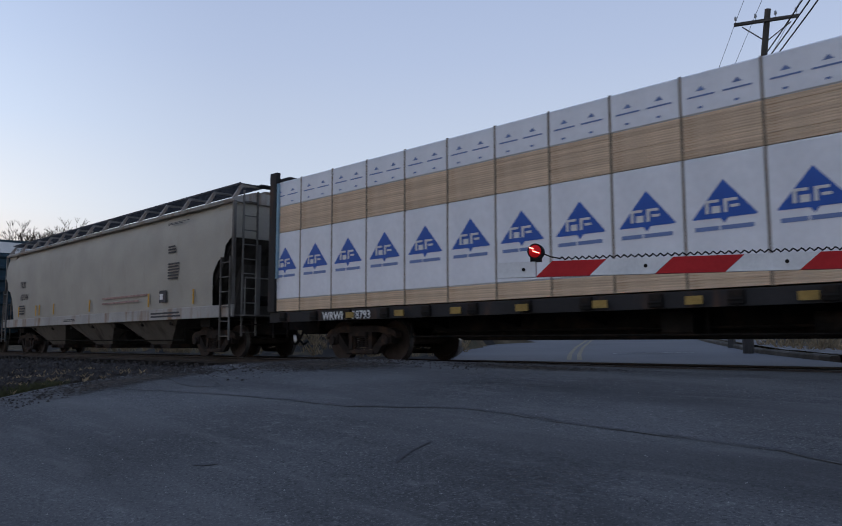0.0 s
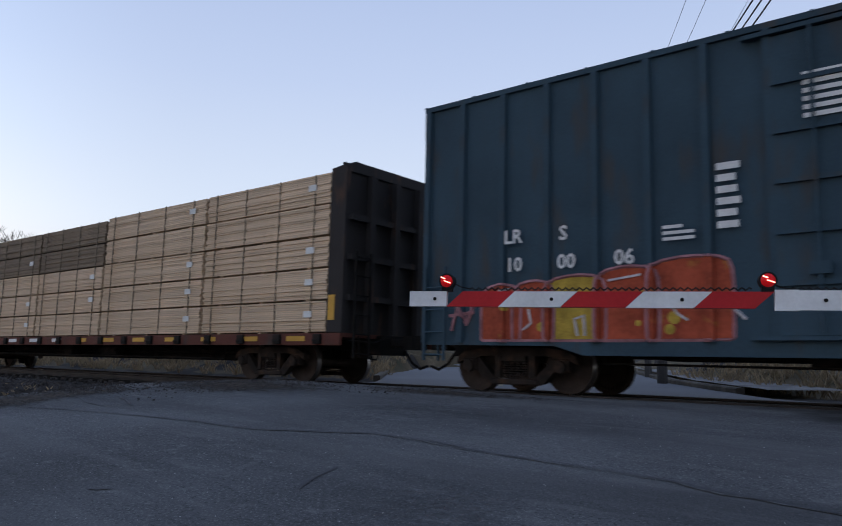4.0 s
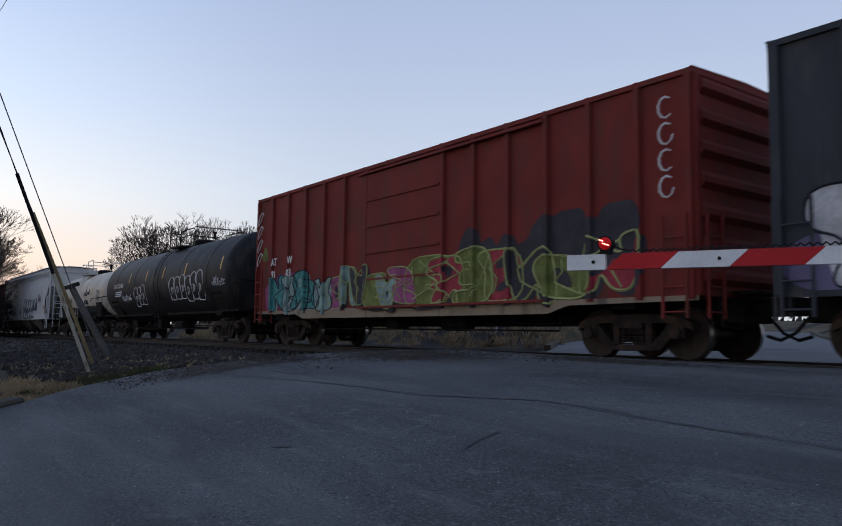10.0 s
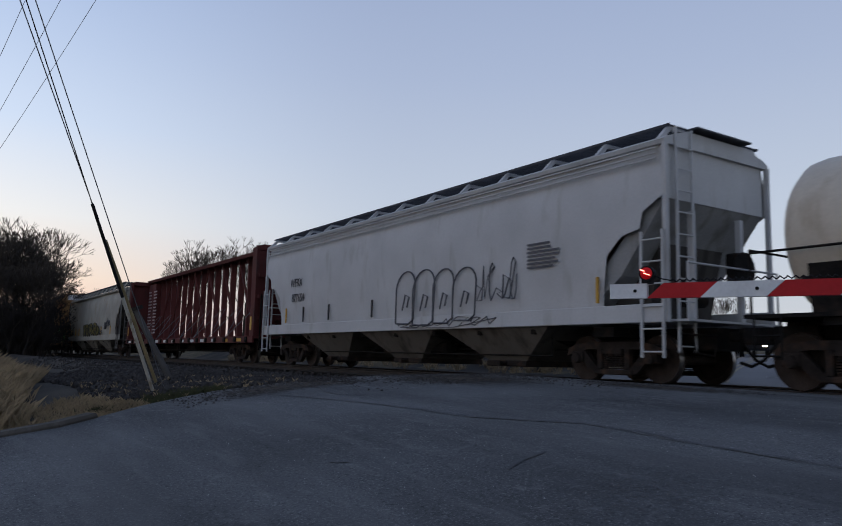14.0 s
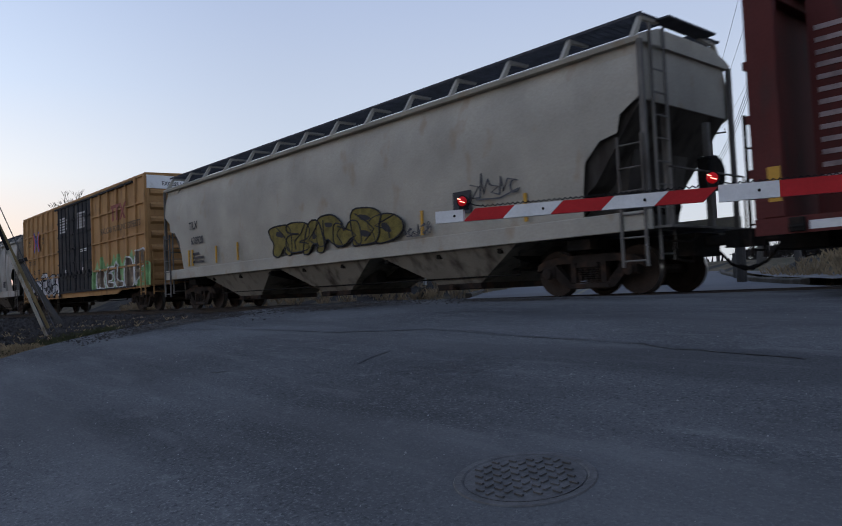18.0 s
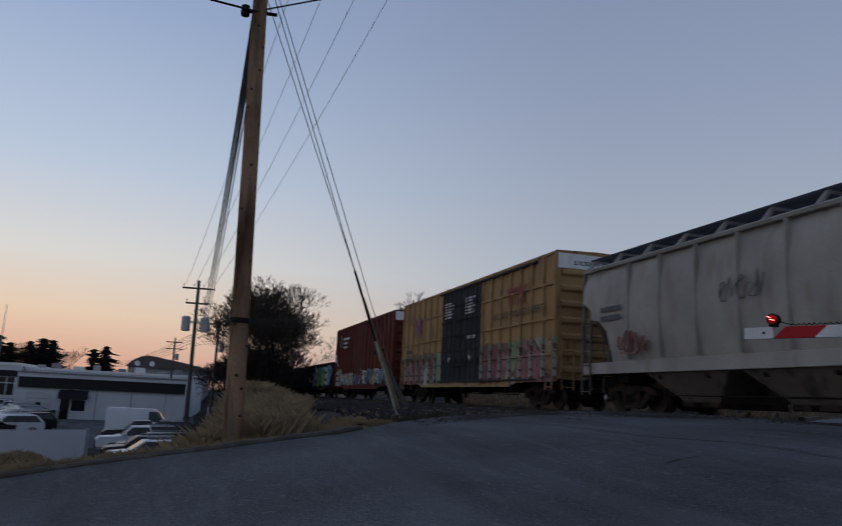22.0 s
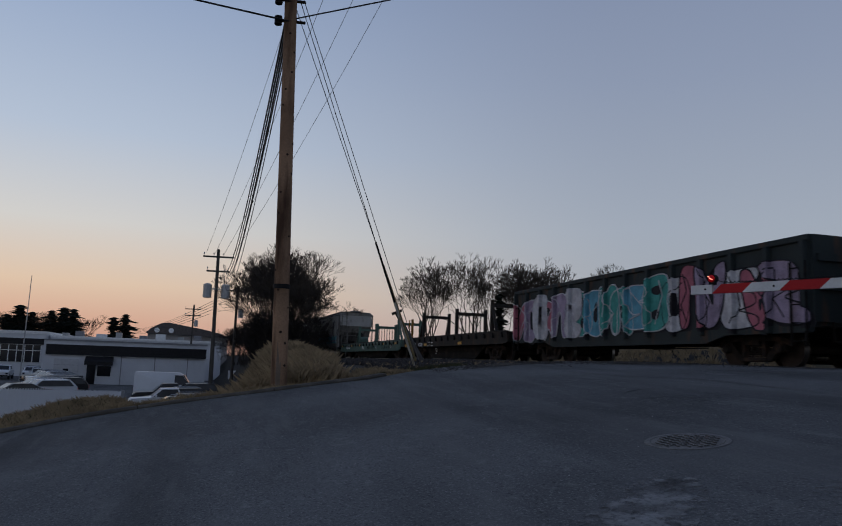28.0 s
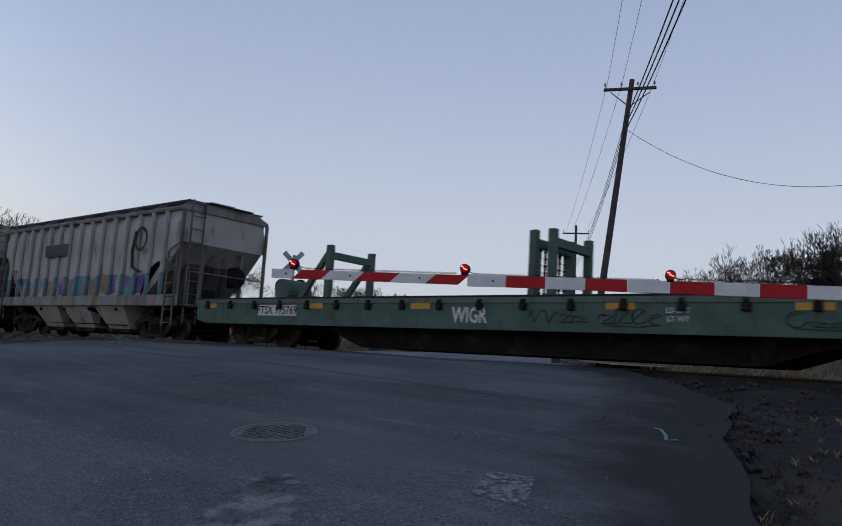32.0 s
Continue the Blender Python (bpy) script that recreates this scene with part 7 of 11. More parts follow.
# 6 black boxcar with a white mural
CSXBOX = paint("charcoal_boxcar_paint", (0.042, 0.045, 0.051), stain=(0.07, 0.067, 0.066))
car6, L6, W6 = boxcar("charcoal black boxcar with a large white spray-painted mural", -97.58, -113.07, 12.2, 4.55, CSXBOX, [(-1.55, 1.45)], ribs=0.98, z0=1.0, door_style="ribbed", rib_w=0.13)
MURAL_WHITE = mat("chalky_white_spray", (0.55, 0.54, 0.55), 0.75, var=0.26, scale=2.4, fine=14, bump=0, stain=(0.32, 0.30, 0.34), stain_at=(0.52, 0.74))
MURAL_GREY = mat("grey_white_spray", (0.38, 0.37, 0.39), 0.75, var=0.3, scale=1.6, fine=14, bump=0, stain=(0.16, 0.15, 0.18), stain_at=(0.5, 0.68))
MURAL_PURPLE = mat("dusty_purple_spray", (0.145, 0.125, 0.21), 0.75, var=0.3, scale=1.2, bump=0)
MURAL_LINE = mat("black_spray_outline", (0.022, 0.022, 0.026), 0.7, var=0.2, bump=0)
face6 = FACES[car6.name]
cloud(car6, face6, -7.4, -3.6, 0.98, 1.9, 5, (MURAL_PURPLE,), 3, "purple sprayed cloud behind the shapes")
cloud(car6, face6, -2.4, 2.2, 1.05, 2.75, 6, (MURAL_PURPLE,), 4, "purple sprayed cloud on the door")
cloud(car6, face6, 2.2, 7.3, 1.6, 2.85, 6, (MURAL_PURPLE, MURAL_GREY), 5, "purple sprayed cloud behind the shapes")
cloud(car6, face6, -6.8, -1.2, 0.98, 2.2, 9, (MURAL_WHITE, MURAL_GREY), 8, "chalky white sprayed ground", 0.004)
cloud(car6, face6, 1.5, 7.2, 0.98, 2.3, 9, (MURAL_GREY, MURAL_WHITE), 9, "chalky white sprayed ground", 0.004)
throw_up(car6, -6.9, -1.0, 0.98, 2.5, face6, (MURAL_WHITE, MURAL_WHITE, MURAL_GREY), MURAL_LINE, 6, 0.022, 3, "large chalky white sprayed shape with a black outline", MURAL_LINE)
throw_up(car6, -0.9, 1.3, 0.98, 1.75, face6, (MURAL_GREY, MURAL_WHITE), MURAL_LINE, 4, 0.025, 7, "low grey-white sprayed shape on the door")
throw_up(car6, 1.4, 7.2, 0.98, 2.62, face6, (MURAL_WHITE, MURAL_GREY, MURAL_WHITE), MURAL_LINE, 6, 0.022, 9, "large chalky white sprayed shape with a black outline", MURAL_LINE)
GOLD = mat("gold_lettering", (0.32, 0.18, 0.025), 0.6, var=0.15, bump=0)
em = Shape()
y0, y1 = -W6 - 0.098, -W6 - 0.086
for k, x in enumerate((4.35, 5.25, 6.15)):
    w, za, zb, t = 0.58, 3.1, 3.86, 0.13
    em = Shape()
    part("underline", Shape().box(x, x + w, y0, y1, za - 0.16, za - 0.07), GOLD, car6)
    if k == 0:
        em.box(x, x + t, y0, y1, za, zb).box(x + t, x + w, y0, y1, za, za + t).box(x + t, x + w, y0, y1, zb - t, zb)
    elif k == 1:
        em.box(x, x + w, y0, y1, za, za + t).box(x, x + w, y0, y1, 3.425, 3.575).box(x, x + w, y0, y1, zb - t, zb).box(x, x + t, y0 - 0.001, y1, 3.5, zb - t).box(x + w - t, x + w, y0 - 0.001, y1, za + t, 3.5)
    else:
        em.prism([(x, za), (x + 0.2, za), (x + w, zb), (x + w - 0.2, zb)], "y", y0, y1).prism([(x + w, za), (x + w - 0.2, za), (x, zb), (x + 0.2, zb)], "y", y0 - 0.002, y1 - 0.002)
    part("emblem", em, GOLD, car6, "large gold block shape")
part("emblem", Shape().prism([(7.0, 3.2), (7.3, 3.05), (7.55, 3.25), (7.5, 3.75), (7.25, 3.85), (6.95, 3.6)], "y", y0, y1), mat("grey_tag_paint", (0.30, 0.34, 0.40), 0.6, var=0.4, scale=6, bump=0), car6, "pale grey sprayed patch")
for tx, x, z in (("CS", -6.35, 2.62), ("XT", -5.35, 2.62), ("12", -6.35, 2.14), ("99", -5.4, 2.14), ("35", -4.35, 2.14)):
    lettering(tx, 0.34, GOLD, car6, side(x, z, -W6 - 0.09))

# 7 red boxcar
REDBOX = paint("red_boxcar_paint", (0.175, 0.027, 0.022), stain=(0.10, 0.035, 0.025), at=(0.5, 0.75))
car7, L7, W7 = boxcar("oxide red boxcar with a teal and green spray-painted mural", -114.28, -129.55, 12.2, 4.55, REDBOX, [(-1.4, 1.6)], ribs=0.98, z0=1.0, door_style="panel", sill=paint("tan_sill_paint", (0.26, 0.20, 0.14)))
LIME_LINE = mat("lime_spray_line", (0.30, 0.33, 0.13), 0.7, var=0.2, bump=0)
TEAL = mat("teal_spray", (0.06, 0.23, 0.22), 0.7, var=0.4, scale=4, bump=0)
TEAL_PALE = mat("pale_teal_spray", (0.22, 0.31, 0.29), 0.7, var=0.4, scale=4, bump=0)
MAGENTA = mat("magenta_spray", (0.28, 0.07, 0.17), 0.7, var=0.4, scale=4, bump=0)
LIME = mat("lime_spray", (0.15, 0.17, 0.05), 0.7, var=0.4, scale=4, bump=0)
PINKRED = mat("pink_red_spray", (0.30, 0.04, 0.055), 0.7, var=0.3, scale=4, bump=0)
CLOUD = mat("dark_cloud_spray", (0.045, 0.04, 0.048), 0.7, var=0.3, scale=3, bump=0)
DARKLINE = mat("dark_spray_line", (0.03, 0.03, 0.035), 0.7, var=0.2, bump=0)
face7 = FACES[car7.name]
cloud(car7, face7, 2.2, 6.5, 1.35, 2.6, 8, (CLOUD,), 12, "dark sprayed cloud behind the shapes")
cloud(car7, face7, -6.9, -5.2, 1.0, 2.1, 3, (MAGENTA, mat("violet_cloud_spray", (0.12, 0.07, 0.17), 0.7, var=0.3, bump=0)), 13, "magenta sprayed cloud")
throw_up(car7, -6.5, -3.2, 1.0, 2.0, face7, (TEAL, TEAL_PALE, TEAL), DARKLINE, 5, 0.02, 4, "teal sprayed mural shape with a dark outline", TEAL_PALE)
throw_up(car7, -3.2, 0.6, 1.0, 1.95, face7, (MAGENTA, TEAL_PALE, CLOUD, LIME, TEAL_PALE), LIME_LINE, 6, 0.018, 8, "small pink and pale sprayed mural shape", DARKLINE)
throw_up(car7, 0.6, 6.3, 0.98, 2.0, face7, (LIME, PINKRED, LIME, PINKRED, CLOUD), LIME_LINE, 7, 0.026, 6, "green and pink sprayed mural shape", CLOUD)
part("mural_block", sprayed_face(rounded([(-7.35, 2.55), (-6.9, 2.52), (-6.95, 2.8), (-7.1, 3.0), (-7.25, 2.85)]), face7, 0.01, LIME), None, car7, "small lime sprayed blob")
for tx, x, z in (("AT", -6.35, 2.35), ("W", -5.35, 2.35), ("91", -6.35, 1.98), ("03", -5.4, 1.98)):
    lettering(tx, 0.3, LETTER, car7, side(x, z, -W7 - 0.09))
for i in range(4):
    z = 3.95 - 0.42 * i
    tg = Shape().pipe([(7.2 + 0.13 * math.cos(a), -W7 - 0.092, z + 0.17 * math.sin(a)) for a in [0.9 + 0.65 * k for k in range(8 + i % 2)]], 0.018, 4)
    part("tag", tg, LETTER, car7, "white scrawled tag")
    tg = Shape().pipe([(-7.3 + 0.2 * math.cos(a), -W7 - 0.092, z - 0.1 + 0.2 * math.sin(a * 1.3)) for a in [0.5 + 0.8 * k for k in range(7)]], 0.014, 4)
    part("tag", tg, LETTER, car7, "white scrawled tag")


def bubble_tag(parent, x0, x1, z0, z1, y, material, n, seed=1, r=0.02, curve=None):
    """Overlapping round-topped outlines of a quick spray tag."""
    rng = random.Random(seed)
    w = (x1 - x0) / n
    for i in range(n):
        c, hw = x0 + w * (i + 0.5), w * rng.uniform(0.5, 0.62)
        zt, zb = z1 - rng.uniform(0, 0.15) * (z1 - z0), z0 + rng.uniform(0, 0.12) * (z1 - z0)
        pts = [(c - hw, y, zb)] + [(c - hw * math.cos(a) + 0.08 * math.sin(a), y, zt - hw * (1 - math.sin(a))) for a in (math.pi * k / 10 for k in range(11))] + [(c + hw * 0.9, y, zb + 0.1), (c + hw * 0.4, y, zb - 0.02), (c - hw, y, zb)]
        inner = [(c - hw * 0.3, y, zb + 0.25 * (zt - zb)), (c, y, zb + 0.55 * (zt - zb)), (c + hw * 0.4, y, zb + 0.5 * (zt - zb)), (c + hw * 0.2, y, zb + 0.3 * (zt - zb))]
        for line in (pts, inner):
            part("tag", Shape().pipe([(a, curve(z) if curve else b, z) for a, b, z in line], r, 4), material, parent, "round-topped spray-can outline")


# 8 black tank car
BLACKTANK = mat("black_tank_paint", (0.020, 0.020, 0.022), 0.55, var=0.3, scale=1.0, fine=20, bump=0.12, stain=(0.045, 0.04, 0.036), stain_at=(0.5, 0.75), streak=0.5)
R8, Z8 = 1.58, 2.36
car8, L8, tank8 = tank_car("black tank car with white spray-painted tags", -131.2, -147.5, 12.6, R8, Z8, BLACKTANK, BLACK, rails=((-0.05, 0.75, 0.58), (1.2, 2.8, 0.56)))


def on_tank(R, cz):
    return lambda z: -math.sqrt(max(0.01, (R + 0.012) ** 2 - (z - cz) ** 2))


c8 = on_tank(R8, Z8)
lettering("GATX 51847", 0.27, LETTER, car8, side(-5.2, 2.34, -R8 - 0.02))
part("lettering", bars(Shape(), -5.7, -4.6, 1.95, 2.22, 3, -R8 - 0.012, seed=5), LETTER, car8)
bubble_tag(car8, -2.9, -1.4, 1.45, 2.4, 0, LETTER, 3, 2, 0.014, curve=c8)
bubble_tag(car8, 1.8, 5.3, 1.5, 2.6, 0, LETTER, 6, 5, 0.018, curve=c8)
scrawl(car8, -4.8, -3.4, 1.75, 2.05, 0, LETTER, 7, 0.012, 8, curve=c8)
scrawl(car8, 6.2, 7.4, 2.0, 2.3, 0, LETTER, 8, 0.012, 7, curve=c8)
for x in (-3.6, -1.2, 1.0, 3.5, 7.0):
    rows = [2.5 + 0.09 * k for k in range(6)]
    part("reflector", Shape().add([(x + d, c8(z) - 0.004, z) for z in rows for d in (-0.05, 0.05)], [(2 * k, 2 * k + 1, 2 * k + 3, 2 * k + 2) for k in range(5)]), ORANGE_TAPE, car8)

# 9 white tank car
WHITETANK = mat("white_tank_paint", (0.56, 0.495, 0.40), 0.5, var=0.1, scale=0.8, fine=20, bump=0.08, stain=(0.33, 0.26, 0.18), stain_at=(0.55, 0.8), streak=0.6)
BLACK_PAINT = mat("black_stencil_paint", (0.012, 0.012, 0.013), 0.7, var=0.1, bump=0)
R9, Z9 = 1.28, 2.33
car9, L9, tank9 = tank_car("off-white tank car with a dark grey belly and black tags", -148.3, -159.3, 8.2, R9, Z9, WHITETANK, mat("pale_rail_paint", (0.42, 0.41, 0.39), 0.5, var=0.1, bump=0), lower=paint("dark_belly_paint", (0.035, 0.037, 0.04)), rails=((-0.7, 0.15, 0.55), (0.6, 1.75, 0.7)))
c9 = on_tank(R9, Z9)
lettering("UTLX", 0.36, BLACK_PAINT, car9, side(-2.95, 1.94, -R9 - 0.02), squeeze=0.95)
part("reflector", Shape().box(-2.26, -2.2, -R9 - 0.02, -R9 + 0.1, 1.7, 2.2), ORANGE_TAPE, car9)
lettering("24525", 0.33, BLACK_PAINT, car9, side(-1.75, 1.95, -R9 - 0.02), squeeze=0.8)
GREYTAG = mat("grey_spray_paint", (0.10, 0.10, 0.11), 0.6, var=0.2, bump=0)
scrawl(car9, -4.05, -3.45, 1.5, 2.0, 0, GREYTAG, 3, 0.012, 5, curve=c9)
scrawl(car9, -0.75, 0.05, 1.55, 1.95, 0, GREYTAG, 4, 0.014, 6, curve=c9)
scrawl(car9, 1.25, 2.7, 2.25, 2.65, 0, GREYTAG, 6, 0.014, 7, curve=c9)
scrawl(car9, 1.1, 3.4, 1.4, 1.72, 0, GREYTAG, 9, 0.016, 12, curve=c9)
part("lettering", bars(Shape(), 3.85, 4.8, 1.95, 2.5, 9, -R9 - 0.012, fill=0.4, seed=9), GREYTAG, car9)
part("data_plate", Shape().box(1.45, 1.9, -R9 - 0.02, -R9 + 0.1, 1.8, 2.02), LETTER_DARK, car9)
for x in (-1.2, 3.0, 5.2):
    rows = [2.2 + 0.09 * k for k in range(6)]
    part("reflector", Shape().add([(x + d, c9(z) - 0.004, z) for z in rows for d in (-0.05, 0.05)], [(2 * k, 2 * k + 1, 2 * k + 3, 2 * k + 2) for k in range(5)]), ORANGE_TAPE, car9)

# 10 white covered hopper
WHITEHOP = paint("white_hopper_paint", (0.49, 0.485, 0.475), stain=(0.36, 0.34, 0.31), at=(0.58, 0.82), var=0.08)
car10, L10, W10 = hopper("white covered hopper with a black outline tag", -160.55, -178.05, 14.2, WHITEHOP, 3, eave=4.12, top=4.52, cut=(1.05, 2.2), end_mat=WHITEHOP, bay_mat=DARK_BAY, slope_mat=paint("pale_end_sheet", (0.30, 0.297, 0.29), stain=(0.16, 0.15, 0.135), at=(0.5, 0.72)))
for z in (3.86, 3.95, 4.04):
    part("roof_bead", Shape().box(-L10 / 2 + 0.2, L10 / 2 - 0.2, -1.565, -1.53, z - 0.012, z + 0.012), WHITEHOP, car10)
lettering("WFRX", 0.36, LETTER_DARK, car10, side(-L10 / 2 + 2.75, 2.6, -1.565), squeeze=0.9)
lettering("877654", 0.36, LETTER_DARK, car10, side(-L10 / 2 + 2.9, 2.1, -1.56), squeeze=0.9)
bubble_tag(car10, 0.3, 3.6, 1.15, 2.65, -1.572, GREYTAG, 4, 3)
scrawl(car10, 3.6, 5.0, 1.6, 2.5, -1.565, GREYTAG, 13, 0.015, 6)
scrawl(car10, 0.4, 4.4, 1.1, 1.32, -1.56, GREYTAG, 14, 0.012, 8)
part("lettering", bars(Shape(), 5.3, 6.4, 2.2, 2.75, 7, -1.567, seed=3), GREYTAG, car10)
for x in (-L10 / 2 + 2.0, -5.4, -3.6, -1.0, 7.2):
    part("reflector", Shape().box(x - 0.028, x + 0.028, -1.57, -1.535, 1.42, 1.9), ORANGE_TAPE if abs(x) > 6 else LETTER_DARK, car10)

# 11 empty brown flatcar
CB_RED = paint("oxide_flatcar_paint", (0.095, 0.026, 0.023), stain=(0.045, 0.03, 0.027))
car11, L11, _ = centre_beam("empty dark red-brown centre-beam flatcar", -179.3, -199.7, 15.8, CB_RED, deck_z=1.02, H=4.5, post_pitch=1.1, chord=0.2)
for i in range(13):
    x = -L11 / 2 + 1.0 + 1.5 * i
    part("sill_tag", Shape().box(x - 0.25, x + 0.25, -1.456, -1.45, 0.82, 0.94), LETTER if i < 11 else ORANGE_TAPE, car11)
pr = Shape()
for k in range(2):
    bars(pr, -L11 / 2 + 0.6 + 1.12 * k, -L11 / 2 + 1.4 + 1.12 * k, 1.4, 4.0, 14, -0.43, fill=0.4, seed=5 + k)
part("lettering", pr, mat("faded_pink_lettering", (0.36, 0.28, 0.27), 0.7, var=0.3, bump=0), car11, "rows of faded pale stencilling")

# 12 beige covered hopper
BEIGE = paint("beige_hopper_paint", (0.37, 0.345, 0.29), stain=(0.29, 0.215, 0.14), at=(0.60, 0.80), streak=0.5)
car12, L12, W12 = hopper("pale beige covered hopper with rust stains and an olive tag", -201.3, -220.45, 15.9, BEIGE, 3, eave=4.14, top=4.68, bay_mat=paint("beige_bay_paint", (0.22, 0.20, 0.165), stain=(0.06, 0.05, 0.04), at=(0.5, 0.7)))
lettering("TILX", 0.34, LETTER_DARK, car12, side(-L12 / 2 + 2.4, 2.62, -1.565), squeeze=0.9)
lettering("638928", 0.34, LETTER_DARK, car12, side(-L12 / 2 + 2.65, 2.12, -1.56), squeeze=0.9)
OLIVE = mat("olive_spray_paint", (0.16, 0.13, 0.035), 0.7, var=0.35, scale=5, bump=0)
throw_up(car12, -2.0, 3.3, 1.42, 2.15, -1.575, (OLIVE,), DARKLINE, 7, 0.022, 5, "olive green sprayed shape with a dark outline")
scrawl(car12, 5.6, 6.9, 2.0, 2.5, -1.565, GREYTAG, 22, 0.016, 5)
scrawl(car12, 3.5, 4.4, 1.45, 1.7, -1.565, GREYTAG, 23, 0.014, 6)
part("data_plate", Shape().box(5.1, 5.6, -1.575, -1.55, 1.75, 2.2), LETTER_DARK, car12)
for x in (-7.3, -5.6, -4.2, 4.1, 7.0, -L12 / 2 + 2.0):
    part("reflector", Shape().box(x - 0.03, x + 0.03, -1.575, -1.535, 1.42, 1.95), ORANGE_TAPE, car12)
part("lettering", bars(Shape(), -L12 / 2 + 2.2, -L12 / 2 + 3.1, 1.5, 1.9, 3, -1.55, seed=2), LETTER_DARK, car12)

# 13 and 15 yellow boxcars with black doors
YELLOWBOX = paint("ochre_boxcar_paint", (0.40, 0.225, 0.095), stain=(0.16, 0.10, 0.055), at=(0.56, 0.78))
YELLOW2 = spray("yellow_boxcar_mural_two", (0.38, 0.235, 0.105), [(0.40, 0.38, 0.33), (0.36, 0.17, 0.17), (0.25, 0.33, 0.20), (0.22, 0.10, 0.1), (0.40, 0.30, 0.2)], 0.8, 2.35, -8.3, 8.6, outline=(0.12, 0.08, 0.06), seed=5.0, size=1.1, wild=0.25)
EMBLEM_RED = mat("faded_red_emblem", (0.24, 0.06, 0.05), 0.6, var=0.3, bump=0)
GREEN_SPRAY = mat("pale_green_spray", (0.22, 0.38, 0.17), 0.7, var=0.35, scale=3, bump=0)
SPRAY_BROWN = mat("brown_spray", (0.15, 0.115, 0.085), 0.7, var=0.35, scale=3, bump=0)
SPRAY_TAN = mat("tan_spray", (0.30, 0.235, 0.165), 0.7, var=0.3, scale=3, bump=0)
SPRAY_WHITE = mat("white_spray_line", (0.62, 0.62, 0.60), 0.7, var=0.2, scale=6, bump=0)
BLACKDOOR = paint("black_door_paint", (0.026, 0.028, 0.032), stain=(0.07, 0.065, 0.06), at=(0.55, 0.75))
for body, f0, r0, lab in ((YELLOWBOX, -222.05, -239.1, "ochre yellow boxcar with black double doors and a white mural"), (YELLOW2, -258.45, -276.0, "tan yellow boxcar with black double doors and faded tags")):
    c, L, W = boxcar(lab, f0, r0, 13.4, 5.15, body, [(-2.3, 0.1), (0.15, 2.55)], ribs=0.95, rails=(1.75, 2.9, 4.05), white_end=True, z0=0.95, door_mat=BLACKDOOR)
    pr = bars(Shape(), -1.9, -0.6, 3.75, 4.5, 6, -W - 0.085, seed=3)
    bars(pr, 0.7, 2.1, 3.75, 4.5, 6, -W - 0.085, seed=4)
    bars(pr, 1.0, 2.0, 2.7, 2.85, 2, -W - 0.085, seed=5)
    part("lettering", pr, LETTER, c, "white stencilled notices on black doors")
    for s in (-1, 1):
        lettering("EXCESS HEIGHT CAR", 0.2, LETTER_DARK, c, pose(s * (L / 2 + 0.066), 0, 4.66, 90, 0, 90 * s))
    y = -W - 0.09
    if body is YELLOWBOX:
        f13 = FACES[c.name]
        rng = random.Random(4)
        for k in range(9):
            x = 2.9 + 0.66 * k
            ring = [(x - 0.5, 0.95), (x + 0.5, 0.95), (x + 0.55, rng.uniform(1.5, 2.0)), (x + 0.25, rng.uniform(1.7, 2.1)), (x + 0.08, rng.uniform(2.0, 2.42)), (x - 0.1, rng.uniform(1.7, 2.0)), (x - 0.45, rng.uniform(1.6, 2.2))]
            part("mural_flare", sprayed_face(ring, f13, 0.002 + 0.0004 * k, GREEN_SPRAY), None, c, "pale green jagged sprayed flare")
        part("mural_ground", sprayed_face([(2.62, 0.95), (8.4, 0.95), (8.45, 1.75), (7.6, 1.9), (5.4, 1.8), (2.7, 1.5)], f13, 0.001, GREEN_SPRAY), None, c, "pale green sprayed ground")
        block_letters(c, f13, [
            ([(2.85, 0.98), (3.2, 0.98), (3.35, 1.2), (3.55, 0.98), (4.0, 0.98), (3.75, 1.3), (3.95, 1.6), (3.6, 1.78), (2.9, 1.76)], SPRAY_BROWN),
            ([(4.05, 0.98), (4.95, 0.98), (4.95, 1.18), (4.45, 1.2), (4.85, 1.35), (4.85, 1.5), (4.5, 1.6), (4.95, 1.66), (4.95, 1.84), (4.05, 1.8)], SPRAY_BROWN),
            ([(5.02, 0.97), (6.0, 0.97), (6.0, 1.2), (5.5, 1.2), (5.62, 2.02), (5.0, 1.98)], SPRAY_BROWN),
            ([(6.1, 0.97), (6.6, 0.92), (7.1, 0.97), (7.15, 1.6), (6.95, 2.0), (6.6, 2.12), (6.25, 2.0), (6.08, 1.6)], SPRAY_BROWN),
            ([(7.2, 0.96), (7.55, 0.96), (7.6, 1.3), (7.85, 1.3), (7.85, 1.5), (7.65, 1.6), (8.3, 1.75), (8.32, 2.36), (7.2, 2.25)], SPRAY_BROWN)],
            SPRAY_WHITE, 0.035, (SPRAY_TAN, 7), 9, "brown dotted sprayed block with a white outline")
        cloud(c, f13, -8.0, -2.4, 0.85, 1.75, 9, (MURAL_GREY, MURAL_WHITE), 6, "grey-white sprayed ground", 0.002)
        throw_up(c, -8.1, -2.3, 0.82, 2.02, f13, (MURAL_WHITE, MURAL_GREY, MURAL_WHITE), MURAL_LINE, 6, 0.028, 5, "white sprayed mural shape with a black outline", MURAL_LINE, SPRAY_WHITE)
